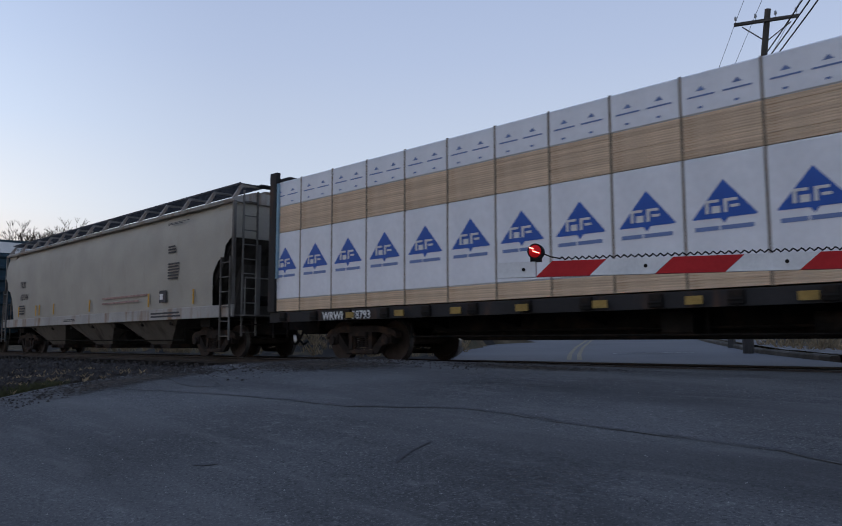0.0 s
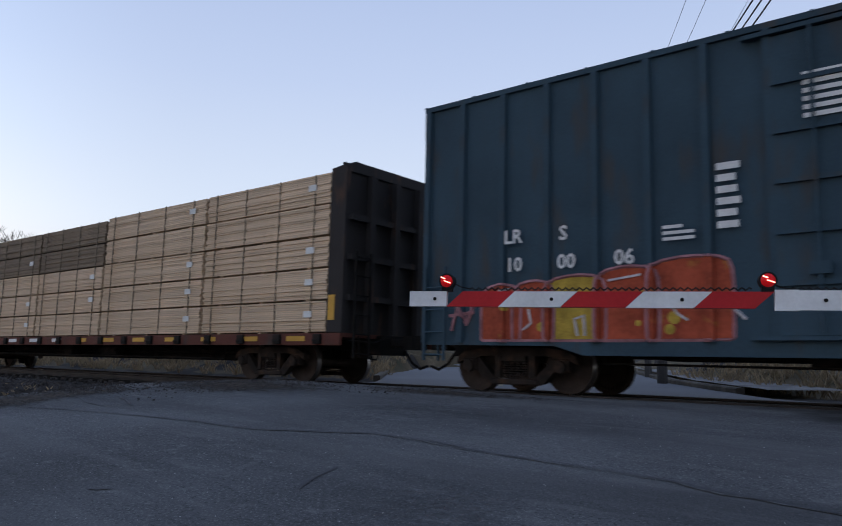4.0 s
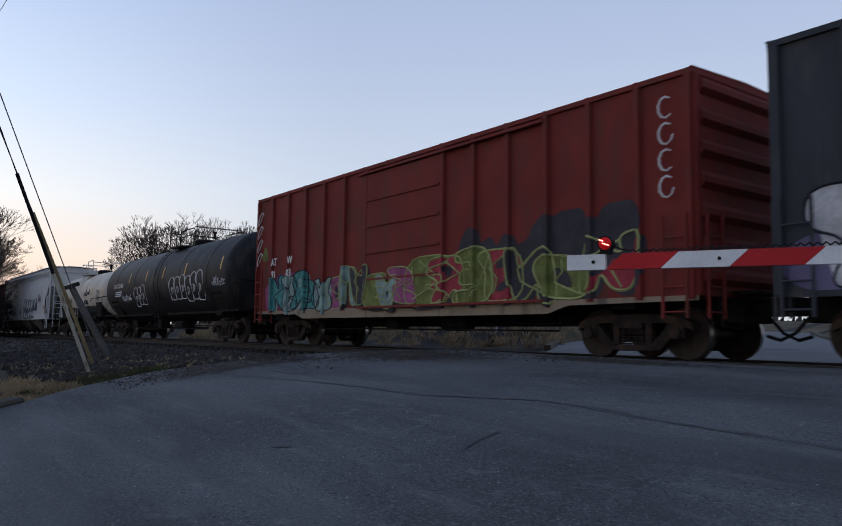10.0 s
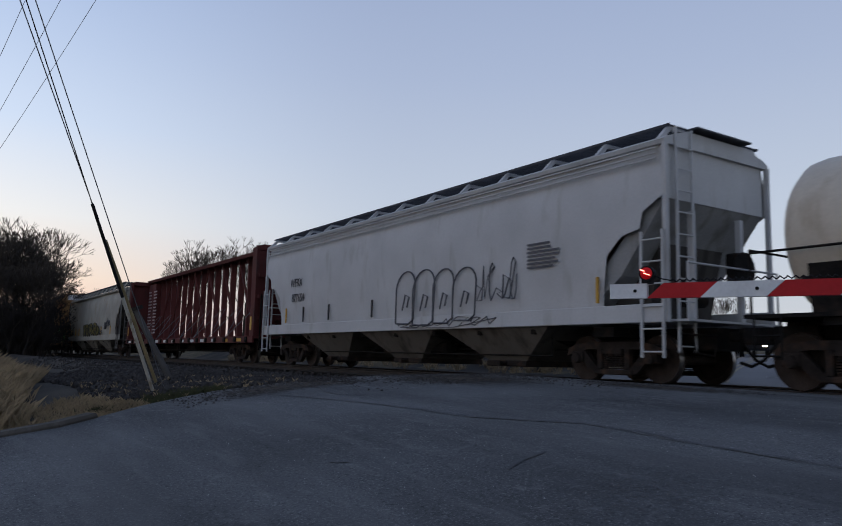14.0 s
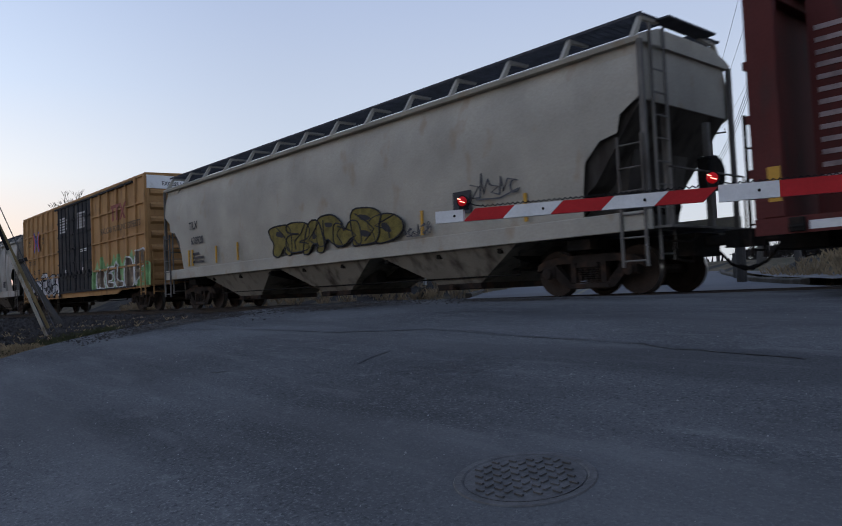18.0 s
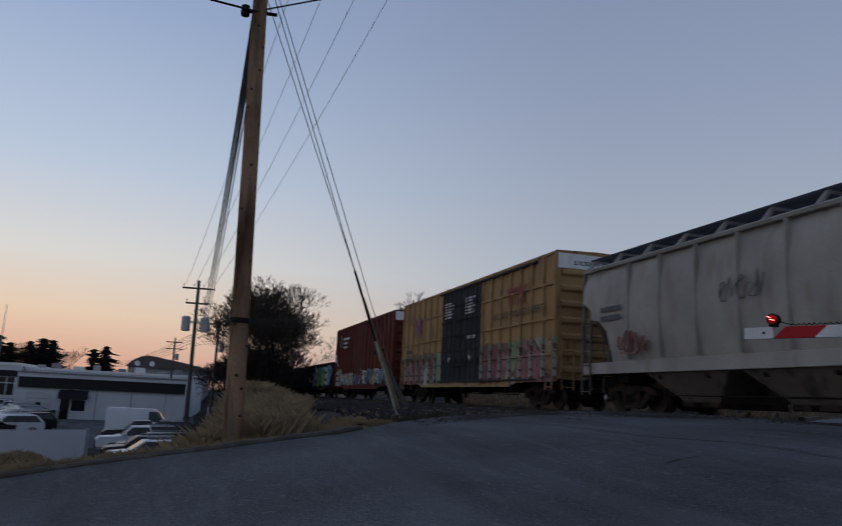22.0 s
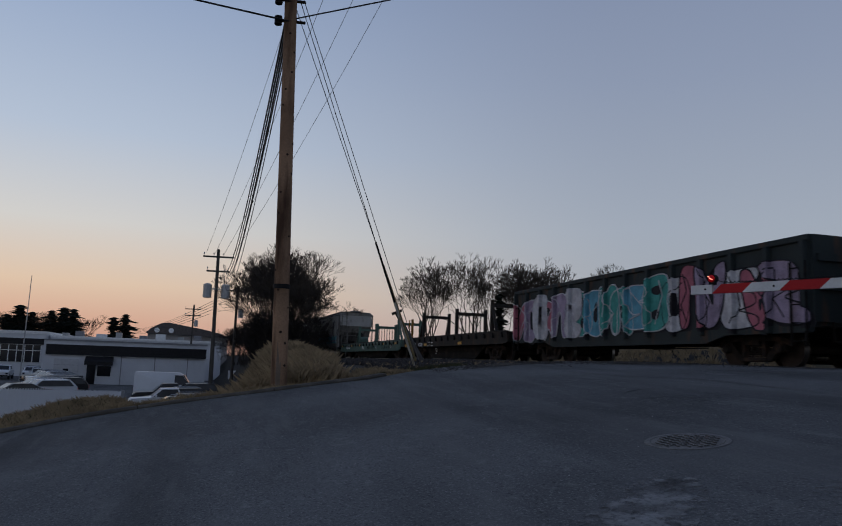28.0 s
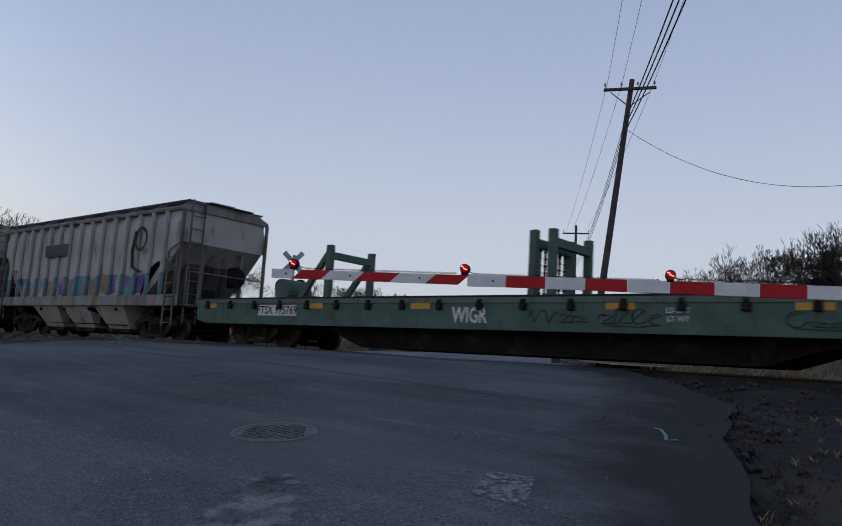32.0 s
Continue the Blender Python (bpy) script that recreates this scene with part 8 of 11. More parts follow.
    for mk in (Shape().box(5.0, 5.45, y - 0.004, y, 4.12, 4.26).box(5.15, 5.30, y - 0.004, y, 3.62, 4.12), Shape().box(5.45, 5.9, y - 0.004, y, 4.12, 4.26).box(5.6, 5.75, y - 0.004, y, 3.62, 4.12)):
        part("emblem", mk, EMBLEM_RED, c, "faded red block emblem")
    mk = Shape().prism([(5.95, 3.62), (6.12, 3.62), (6.7, 4.26), (6.53, 4.26)], "y", y - 0.004, y).prism([(6.6, 3.62), (6.43, 3.62), (5.95, 4.26), (6.12, 4.26)], "y", y - 0.006, y - 0.002)
    part("emblem", mk, EMBLEM_RED, c, "faded red block emblem")
    lettering("RAILCAR POOLING EXPERTS", 0.34, mat("brown_lettering", (0.10, 0.065, 0.035), 0.6, var=0.1, bump=0), c, side(5.9, 3.2, y), squeeze=1.0)
    for col, o, lab in (((0.045, 0.085, 0.30), 0.0, "blue chevron of an emblem"), ((0.42, 0.045, 0.05), 0.2, "red chevron of an emblem")):
        em_ = mat("emblem_paint", col, 0.6, var=0.15, bump=0)
        for q in (-1, 1):
            for v in (-1, 1):
                # arms run from the middle outwards and up or down
                arm = [(-5.95 + q * (a + o), 3.68 + v * b) for a, b in ((0.0, 0.0), (0.17, 0.0), (0.50 - o * 0.7, 0.45 - o * 0.6), (0.38 - o * 0.7, 0.55 - o * 0.6))]
                part("emblem", Shape().prism(arm, "y", y - 0.004 - 0.001 * (o > 0), y), em_, c, lab)
    STENCIL = mat("dark_brown_stencil", (0.07, 0.05, 0.03), 0.6, var=0.1, bump=0)
    for tx, x, z, sz in (("TB", -7.25, 2.52, 0.34), ("OX", -6.4, 2.52, 0.34), ("66", -7.25, 2.02, 0.34), ("40", -6.45, 2.02, 0.34), ("07", -5.6, 2.02, 0.34), ("next", -7.2, 3.72, 0.24), ("load", -7.2, 3.5, 0.24), ("any", -4.75, 3.72, 0.24), ("road", -4.75, 3.5, 0.24)):
        if body is YELLOWBOX:
            lettering(tx, sz, STENCIL, c, side(x, z, y))
    if body is not YELLOWBOX:
        pr = bars(Shape(), -L / 2 + 0.9, -L / 2 + 2.3, 2.42, 2.62, 1, y, fill=0.9, seed=3)
        bars(pr, -L / 2 + 0.9, -L / 2 + 2.4, 2.0, 2.2, 1, y, fill=0.9, seed=4)
        part("lettering", pr, STENCIL, c)
# 14 grey covered hopper
GREY3 = paint("dull_grey_hopper_paint", (0.35, 0.33, 0.295), stain=(0.25, 0.21, 0.17), at=(0.54, 0.76))
car14, L14, W14 = hopper("dull grey covered hopper with faded red tags", -240.6, -256.75, 12.6, GREY3, 3, eave=4.05, top=4.5, bulge=0.14, cut=(1.1, 2.0), bay_mat=DARK_BAY)
REDTAG = mat("faded_red_spray", (0.26, 0.12, 0.10), 0.7, var=0.3, bump=0)
for i, x in enumerate((-5.6, -4.2, -2.8, -1.4, 0.0, 1.4, 2.8, 4.2, 5.6)):
    part("side_stake", Shape().box(x - 0.02, x + 0.02, -1.615, -1.50, 1.4, 4.0), GREY3, car14)
scrawl(car14, -1.9, -0.5, 2.5, 3.1, -1.67, GREYTAG, 31, 0.016, 5)
scrawl(car14, -6.0, -4.6, 1.6, 2.2, -1.64, REDTAG, 32, 0.03, 5, "faded red spray tag")
scrawl(car14, 2.4, 3.8, 2.6, 3.2, -1.67, REDTAG, 33, 0.02, 5, "faded red spray tag")
part("lettering", bars(bars(Shape(), 2.5, 3.8, 1.8, 2.4, 5, -1.665, seed=5), -6.9, -5.8, 2.5, 3.0, 2, -1.64, seed=6), GREYTAG, car14)
part("data_plate", Shape().box(5.0, 5.35, -1.60, -1.57, 1.6, 1.95), LETTER_DARK, car14)

# 16 dark red boxcar
CPBOX = paint("maroon_boxcar_paint", (0.125, 0.026, 0.02), stain=(0.10, 0.055, 0.03), at=(0.5, 0.7))
car16, L16, W16 = boxcar("dark red boxcar with rust streaks and a pale mural", -277.95, -294.55, 12.6, 5.15, CPBOX, [(-1.8, 1.7)], ribs=0.93, white_end=True, z0=0.88, end_mat=paint("maroon_end_paint", (0.13, 0.028, 0.022)))
face16 = FACES[car16.name]
SKY_SPRAY = mat("pale_blue_spray", (0.18, 0.30, 0.40), 0.7, var=0.3, scale=3, bump=0)
SAND_SPRAY = mat("sand_spray", (0.40, 0.32, 0.13), 0.7, var=0.3, scale=3, bump=0)
throw_up(car16, -7.6, -1.9, 0.92, 1.85, face16, (MURAL_WHITE, SAND_SPRAY, MURAL_WHITE, SKY_SPRAY), TEAL_PALE, 7, 0.024, 4, "pale and sand sprayed mural shape", DARKLINE)
throw_up(car16, -1.7, 7.4, 0.9, 1.85, face16, (MURAL_WHITE, SKY_SPRAY, MURAL_GREY, SAND_SPRAY), DARKLINE, 12, 0.022, 6, "pale sprayed mural shape with a dark outline", DARKLINE)
y = -W16 - 0.09
part("emblem", Shape().lathe([(y, 0.01), (y, 0.46), (y + 0.006, 0.46)], "y", 28, (-6.35, 0, 4.1)), mat("grey_green_emblem", (0.10, 0.11, 0.088), 0.6, var=0.35, scale=5, bump=0), car16, "faded round emblem")
part("emblem", Shape().ring(-6.35, y - 0.004, 4.1, 0.40, 0.44), mat("faded_ring_paint", (0.30, 0.29, 0.27), 0.7, var=0.3, bump=0), car16)
pr = Shape()
for i, w in enumerate((2.2, 1.8, 1.9)):
    bars(pr, -5.5, -5.5 + w, 4.17 - 0.3 * i, 4.35 - 0.3 * i, 1, y, fill=0.75, seed=6 + i)
bars(pr, -7.15, -6.75, 2.3, 2.5, 1, y, fill=0.9)
lettering("18", 0.28, LETTER, car16, side(-6.9, 1.9, y))
lettering("119", 0.28, LETTER, car16, side(-6.0, 1.9, y))
part("lettering", pr, LETTER, car16, "rows of white block lettering")
scrawl(car16, -7.95, -7.5, 2.5, 3.3, y, LETTER, 41, 0.016, 4)

# 17, 18 gondolas
GON1 = paint("black_gondola_paint", (0.030, 0.030, 0.032), stain=RUST)
GON2 = paint("dark_green_gondola_paint", (0.032, 0.040, 0.040), stain=RUST)
ACID = mat("acid_yellow_spray", (0.33, 0.36, 0.06), 0.7, var=0.35, scale=3, bump=0)
AQUA = mat("aqua_spray", (0.12, 0.34, 0.44), 0.7, var=0.3, scale=3, bump=0)
MAUVE = mat("mauve_spray", (0.34, 0.27, 0.36), 0.7, var=0.3, scale=3, bump=0)
ROSE = mat("rose_spray", (0.40, 0.13, 0.17), 0.7, var=0.3, scale=3, bump=0)
SEA = mat("sea_green_spray", (0.07, 0.32, 0.28), 0.7, var=0.3, scale=3, bump=0)
car17, _, _ = gondola("black gondola covered in yellow and blue spray murals", -296.2, -311.25, 10.6, GON1)
car18, _, _ = gondola("dark gondola covered in pink and teal spray murals", -312.8, -327.6, 10.4, GON2)
MURALS = "tall sprayed mural shape with a dark outline"
for a, b, fills, line, n, seed in ((-7.2, -3.0, (MURAL_WHITE, MAUVE, SEA, MURAL_GREY), MURAL_LINE, 6, 2), (-3.0, 0.8, (MURAL_WHITE, MURAL_GREY, MURAL_WHITE), MURAL_LINE, 6, 3), (0.8, 4.2, (ACID, ACID, SEA), MURAL_LINE, 5, 4), (4.2, 7.3, (AQUA, MURAL_WHITE, AQUA), MURAL_WHITE, 4, 5)):
    throw_up(car17, a, b, 0.88, 2.38, FACES[car17.name], fills, line, n, 0.024, seed, MURALS, MURAL_LINE)
for a, b, fills, line, n, seed in ((-7.2, -2.4, (ROSE, MAUVE, MURAL_WHITE), MURAL_WHITE, 6, 6), (-2.4, 2.4, (SEA, AQUA, SEA), MURAL_WHITE, 6, 7), (2.4, 7.2, (MURAL_WHITE, ROSE, MAUVE), MURAL_LINE, 6, 8)):
    throw_up(car18, a, b, 0.85, 2.4, FACES[car18.name], fills, line, n, 0.022, seed, MURALS, MURAL_LINE)

# 19, 20 flatcars with load frames
FLATDARK = paint("dark_flatcar_paint", (0.022, 0.020, 0.018), stain=(0.05, 0.032, 0.022), at=(0.5, 0.75))
FLATGREEN = paint("green_flatcar_paint", (0.080, 0.130, 0.105), stain=(0.085, 0.075, 0.055), at=(0.55, 0.74), scale=2.2)
GREEN_EDGE = paint("pale_green_edge_paint", (0.115, 0.155, 0.13), stain=(0.10, 0.09, 0.07), at=(0.5, 0.72), scale=2.5)
car19, L19, W19 = flatcar("dark flatcar with steel load frames and chains", -328.5, -344.35, 11.4, FLATDARK, deck=1.24, deep=0.5, belly=(-3.3, 3.3))
STAKE = mat("yellow_stake_paint", (0.26, 0.13, 0.035), 0.7, var=0.3, bump=0.1)
part("stake", Shape().box(-7.24, -7.12, -1.21, -1.09, 1.24, 2.42, 0.01), STAKE, car19, "yellow painted stake")
part("stake", Shape().box(-7.87, -7.81, -1.18, -1.12, 1.24, 2.40).box(-7.86, -7.76, -1.17, -1.13, 2.28, 2.33), STAKE, car19, "thin yellow stake with a hook")
stake_frame(car19, -6.05, 1.24, FLATDARK, chains=False, brace=-0.55, tall=1.43)
stake_frame(car19, 4.6, 1.24, FLATDARK, chains=False, brace=0.55, tall=1.43)
stake_frame(car19, -0.2, 1.24, FLATDARK, chains=True, brace=0, tall=1.3)
for tx, x, z, sz in (("FTSX", -5.57, 0.775, 0.27), ("400002", -4.34, 0.775, 0.27), ("LD LMT", -2.75, 0.92, 0.12), ("LT WT", -2.78, 0.76, 0.12)):
    lettering(tx, sz, LETTER, car19, side(x, z, -W19 - 0.04))
part("lettering", bars(bars(bars(Shape(), -6.45, -6.12, 0.78, 0.98, 3, -W19 - 0.034), -2.35, -1.95, 0.92, 1.01, 1, -W19 - 0.034), -2.35, -1.95, 0.76, 0.85, 1, -W19 - 0.034), LETTER, car19)
dp = part("data_plate", Shape().box(-2.76, -2.44, -1.066, -1.052, 0.36, 0.66), BLACK, car19, "small square data plate")
part("plate_border", Shape().box(-2.76, -2.44, -1.07, -1.067, 0.64, 0.66).box(-2.76, -2.44, -1.07, -1.067, 0.36, 0.38).box(-2.76, -2.74, -1.07, -1.067, 0.38, 0.64).box(-2.46, -2.44, -1.07, -1.067, 0.38, 0.64).box(-2.66, -2.54, -1.07, -1.067, 0.48, 0.54), LETTER, dp)
for x in (-7.35, -3.4, 2.2):
    part("reflector", Shape().box(x - 0.24, x + 0.24, -W19 - 0.036, -W19 - 0.03, 0.79, 0.92), ORANGE_TAPE, car19)
car20, L20, W20 = flatcar("green flatcar with steel load frames and black tags", -345.2, -365.0, 15.6, FLATGREEN, deck=1.2, deep=0.62, belly=(-4.0, 4.6), flange=GREEN_EDGE)
for x, b, ch in ((-5.57, -1, False), (0.24, 0, True), (0.66, 0, False), (6.75, 1, False)):
    stake_frame(car20, x, 1.2, FLATGREEN, chains=ch, brace=b, tall=1.3, half=0.74)
part("winch_drum", Shape().lathe([(-0.4, 0.3), (0.4, 0.3)], "y", 14, (-7.7, 0, 1.57)), FLATGREEN, car20)
part("number_board", Shape().box(-7.3, -5.85, -W20 - 0.036, -W20 - 0.03, 0.80, 1.06), LETTER, car20, "white number board")
lettering("FTSX 915769", 0.285, LETTER_DARK, car20, side(-6.57, 0.84, -W20 - 0.04), squeeze=0.95)
lettering("WIGR", 0.42, LETTER, car20, side(-0.75, 0.72, -W20 - 0.034), name="tag", label="white hand-lettered tag", squeeze=0.75)
FADED_TAG = mat("faded_black_spray", (0.045, 0.06, 0.055), 0.8, var=0.4, scale=6, bump=0)
for k, x in enumerate((0.6, 2.0, 5.0, 6.2)):
    scrawl(car20, x, x + 1.2, 0.72, 1.0, -W20 - 0.034, FADED_TAG, 50 + k, 0.014, 4, "black scrawled spray tag")
for x in (-9.3, -5.2, -2.0, 2.4, 5.4, 8.9):
    part("reflector", Shape().box(x - 0.26, x + 0.26, -W20 - 0.038, -W20 - 0.03, 0.98, 1.10), ORANGE_TAPE, car20)
dp = part("data_plate", Shape().box(7.6, 7.95, -W20 - 0.04, -W20 - 0.03, 0.72, 1.02), BLACK, car20, "black data plate with white lines")
part("plate_lines", bars(Shape(), 7.62, 7.93, 0.74, 1.0, 4, -W20 - 0.042, fill=0.4, seed=4), LETTER, dp)
for tx, x, z in (("LD LMT", 3.4, 0.93), ("LT WT", 3.4, 0.79)):
    lettering(tx, 0.12, LETTER, car20, side(x, z, -W20 - 0.04))

# 21, 22, 23 the last cars in sight
BNHOP = spray("ribbed_hopper_mural", (0.40, 0.385, 0.36), [(0.40, 0.38, 0.40), (0.14, 0.13, 0.30), (0.10, 0.28, 0.30), (0.42, 0.40, 0.38), (0.35, 0.2, 0.12)], 1.35, 2.0, -6.0, 5.2, outline=(0.2, 0.18, 0.2), seed=8.0, size=1.7, wild=0.3)
car21, L21, W21 = hopper("grey ribbed covered hopper with purple and teal tags", -366.0, -378.2, 8.8, BNHOP, 3, eave=3.86, top=4.2, side="ribbed", bulge=0.0, cut=(1.5, 2.2), sill_mat=paint("dirty_end_grey", (0.25, 0.24, 0.225), stain=(0.12, 0.10, 0.085), at=(0.45, 0.7)), slope_mat=paint("pale_slope_sheet", (0.30, 0.29, 0.265), stain=(0.09, 0.08, 0.07), at=(0.5, 0.72)))
BROWN_TAG = mat("brown_black_spray", (0.06, 0.048, 0.045), 0.75, var=0.35, scale=4, bump=0)
part("tag", Shape().ring(4.05, -1.625, 3.05, 0.28, 0.38), BROWN_TAG, car21, "large dark looped spray tag")
part("tag", Shape().pipe([(3.75, -1.62, 3.3), (3.62, -1.62, 2.7), (3.7, -1.62, 2.2), (4.1, -1.62, 2.05)], 0.05, 5), BROWN_TAG, car21, "large dark looped spray tag")
part("emblem", bars(Shape(), -2.3, 0.2, 2.75, 3.2, 1, -1.605, fill=0.9), LETTER_DARK, car21)
car22, L22, _ = hopper("pale grey rounded covered hopper", -379.7, -394.6, 11.2, GREY3, 3, eave=4.0, top=4.4, bulge=0.16)
GON3 = spray("yellow_gondola_mural", (0.24, 0.15, 0.05), [(0.40, 0.40, 0.40), (0.1, 0.25, 0.22), (0.3, 0.2, 0.1)], 0.8, 2.2, -7.0, 7.0, seed=3.5, size=1.1)
gondola("ochre gondola with pale spray murals", -396.2, -411.0, 10.4, GON3)

# ---- crossing gate: a long striped arm with three lamps ----
ARM_DIR = 23.41
gate = thing("crossing_gate", "lowered red and white striped crossing gate arm with red lamps", "crossing gate", m=pose(0.656, -6.99, 0.926, 0, 0, ARM_DIR) @ pose(0, 0, 0, 0, 0.35, 0) @ Matrix.Scale(1.15, 4))
SEG = 0.406
AH = 0.051


def arm_piece(a, b, slant, mat_, h0=AH, h1=AH):
    # stripes: parallelograms on the outer half, upright bands on the inner half
    pts = [(a - slant, -h0), (b - slant, -h1), (b + slant, h1), (a + slant, h0)]
    return part("stripe", Shape().prism(pts, "y", -0.022, 0.022), mat_, gate)


arm_piece(-0.26, -0.001, 0.0, GATE_WHITE)
edge = [0.0]
for i in range(19):
    edge.append(edge[-1] + SEG)
for i in range(19):
    sl = 0.055 if i < 5 else 0.0
    hh = AH if i < 5 else AH + 0.006 + 0.0005 * i
    a, b = edge[i] + (0.056 if i == 0 else 0), edge[i + 1]
    if i == 4:
        arm_piece(a, b - 0.06, sl, GATE_RED if i % 2 == 0 else GATE_WHITE, hh, hh)
        arm_piece(b - 0.004, b + 0.13, 0.0, GATE_WHITE, AH + 0.012, AH + 0.012)
        continue
    if i == 5:
        a += 0.13
    arm_piece(a, b - 0.003, sl, GATE_RED if i % 2 == 0 else GATE_WHITE, hh, hh)
for x in (0.12, 0.9, 1.7, 2.5):
    part("bolt", Shape().lathe([(-0.03, 0.012), (-0.026, 0.012)], "y", 8, (x - 0.2, 0, 0)), STEEL_DARK, gate)
for k, x in enumerate((0.0, 1.99, 4.06, 6.3)):
    zc = AH + 0.068
    lamp = part("lamp", Shape().box(x - 0.035, x + 0.035, -0.025, 0.025, AH, AH + 0.04).lathe([(-0.03, 0.02), (-0.035, 0.052), (0.035, 0.052), (0.03, 0.02)], "y", 20, (x, 0, zc)), BLACK, gate, "round gate lamp")
    for sd in (-1, 1):
        part("lens", Shape().lathe([(sd * 0.035, 0.042), (sd * 0.05, 0.031), (sd * 0.062, 0.004)], "y", 20, (x, 0, zc)), LENS_LIT, lamp, "red lens")
        part("filament", Shape().prism([(x - 0.012, zc - 0.004), (x - 0.010, zc + 0.002), (x + 0.036, zc - 0.014), (x + 0.034, zc - 0.020)], "y", sd * 0.063, sd * 0.0645), LENS_SPOT, lamp)
        part("filament", Shape().prism([(x - 0.034, zc + 0.020), (x - 0.032, zc + 0.027), (x - 0.002, zc + 0.016), (x - 0.004, zc + 0.009)], "y", sd * 0.063, sd * 0.0645), LENS_SPOT, lamp)
for a, b in ((0.16, 1.9), (2.12, 3.96), (4.2, 7.4)):
    coil = Shape()
    n = int((b - a) / 0.011)
    pts = [(a + (b - a) * i / n, 0.009 * math.cos(i * 1.57), AH + 0.018 + 0.009 * math.sin(i * 1.57) + 0.02 * (a > 4)) for i in range(n + 1)]
    coil.pipe(pts, 0.005, 4)
    coil.pipe([(a - 0.15, 0, AH + 0.07), (a - 0.06, 0, AH + 0.03), pts[0]], 0.006, 4)
    part("coiled_cable", coil, BLACK, gate)
part("counterweight", Shape().box(7.7, 8.6, -0.12, 0.12, -0.22, 0.16, 0.03), STEEL_DARK, gate)
gx, gy = 0.656 + 8.7 * 0.918, -6.99 + 8.7 * 0.397
mast = thing("gate_mast", "grey steel gate mechanism post beside the crossing", "gate mast", m=pose(gx, gy, uneven(gx, gy) - 0.07))
part("post", Shape().lathe([(0, 0.075), (3.6, 0.075)], "z", 14, (0.45, 0.2, 0)), GALV, mast)
part("base", Shape().box(0.1, 0.8, -0.15, 0.55, -0.2, 0.2, 0.03), CONCRETE, mast)
part("mechanism_box", Shape().box(0.05, 0.7, -0.35, 0.1, 0.85, 1.5, 0.03), GALV, mast)

# ---- crossbuck signal on the far side ----
SIG = (-14.6, 6.05, 0.48)
cb = thing("crossing_signal", "crossbuck signal with paired red flashers beyond the track", "crossing signal", m=pose(SIG[0], SIG[1], SIG[2], 0, 0, 30))
part("mast", Shape().lathe([(0, 0.065), (3.3, 0.065)], "z", 12), GALV, cb)
part("base", Shape().box(-0.2, 0.2, -0.2, 0.2, -0.5, -0.08, 0.03), KERB_OLD, cb)
for a in (45, -45):
    part("blade", Shape().box(-0.55, 0.55, -0.09, -0.075 + 0.004 * (a > 0), -0.1, 0.1), mat("grey_blade_back", (0.36, 0.36, 0.37), 0.6, var=0.1, bump=0), cb, "weathered crossbuck blade", m=pose(0, 0, 3.0, 0, a, 0))
part("flasher_arm", Shape().tube((-0.42, -0.05, 2.05), (0.42, -0.05, 2.05), 0.03, 8), BLACK, cb)
for s in (-1, 1):
    f = part("flasher", Shape().lathe([(-0.10, 0.27), (-0.085, 0.28), (-0.08, 0.02)], "y", 20, (s * 0.38, 0, 2.05)).lathe([(-0.085, 0.12), (-0.24, 0.132), (-0.24, 0.122), (-0.095, 0.11)], "y", 16, (s * 0.38, 0, 2.05)), BLACK, cb, "black flasher backboard")
    part("lens", Shape().lathe([(-0.115, 0.10), (-0.125, 0.005)], "y", 16, (s * 0.38, 0, 2.05)), LENS_AMBER if s < 0 else LENS_DARK, f)

# a second crossbuck farther along the far side
fx, fy = -26.6, 26.3
fc = thing("crossing_sign", "small distant white crossbuck sign on a post", "crossing sign", m=pose(fx, fy, 1.12, 0, 0, 40))
part("post", Shape().lathe([(-0.8, 0.05), (3.35, 0.05)], "z", 10), GALV, fc)
for a in (45, -45):
    part("blade", Shape().box(-0.6, 0.6, -0.075, -0.06 + 0.004 * (a > 0), -0.115, 0.115), WHITE, fc, "white crossbuck blade", m=pose(0, 0, 2.95, 0, a, 0))
part("track_plate", Shape().box(-0.22, 0.22, -0.08, -0.06, 1.95, 2.2), WHITE, fc)

# ---- utility poles and wires ----
def crossarm(pole, m, w, z, material, pins=4):
    a = part("crossarm", Shape().box(-w / 2, w / 2, -0.06, 0.06, z - 0.07, z + 0.07, 0.015), material, pole, m=m)
    for i in range(pins):
        x = -w / 2 + 0.08 + (w - 0.16) * i / (pins - 1)
        part("insulator", shared("insulator", lambda: Shape().lathe([(0.05, 0.015), (0.2, 0.015), (0.2, 0.05), (0.25, 0.06), (0.28, 0.045), (0.32, 0.05), (0.36, 0.02)], "z", 10), GALV), None, a, m=pose(x, 0, z))
    return a


def wire(pts, r, material, label="overhead cable", group="overhead wires"):
    return thing("overhead_wire", label, "cable", group=group, data=Shape().pipe(pts, r, 5).mesh("overhead_wire", material))


BASE, TOP = Vector((-4.72, -11.95, -0.75)), Vector((-4.42, -12.25, 9.6))
mp = thing("utility_pole", "brown knotty wooden utility pole with a conduit beside the kerb", "utility pole")
part("pole", Shape().tube(BASE, TOP, 0.145, 22, 0.10), POLE_WOOD, mp, smooth=True)
axis = (TOP - BASE) / (TOP.z - BASE.z)


def up(z):
    return BASE + axis * (z - BASE.z)


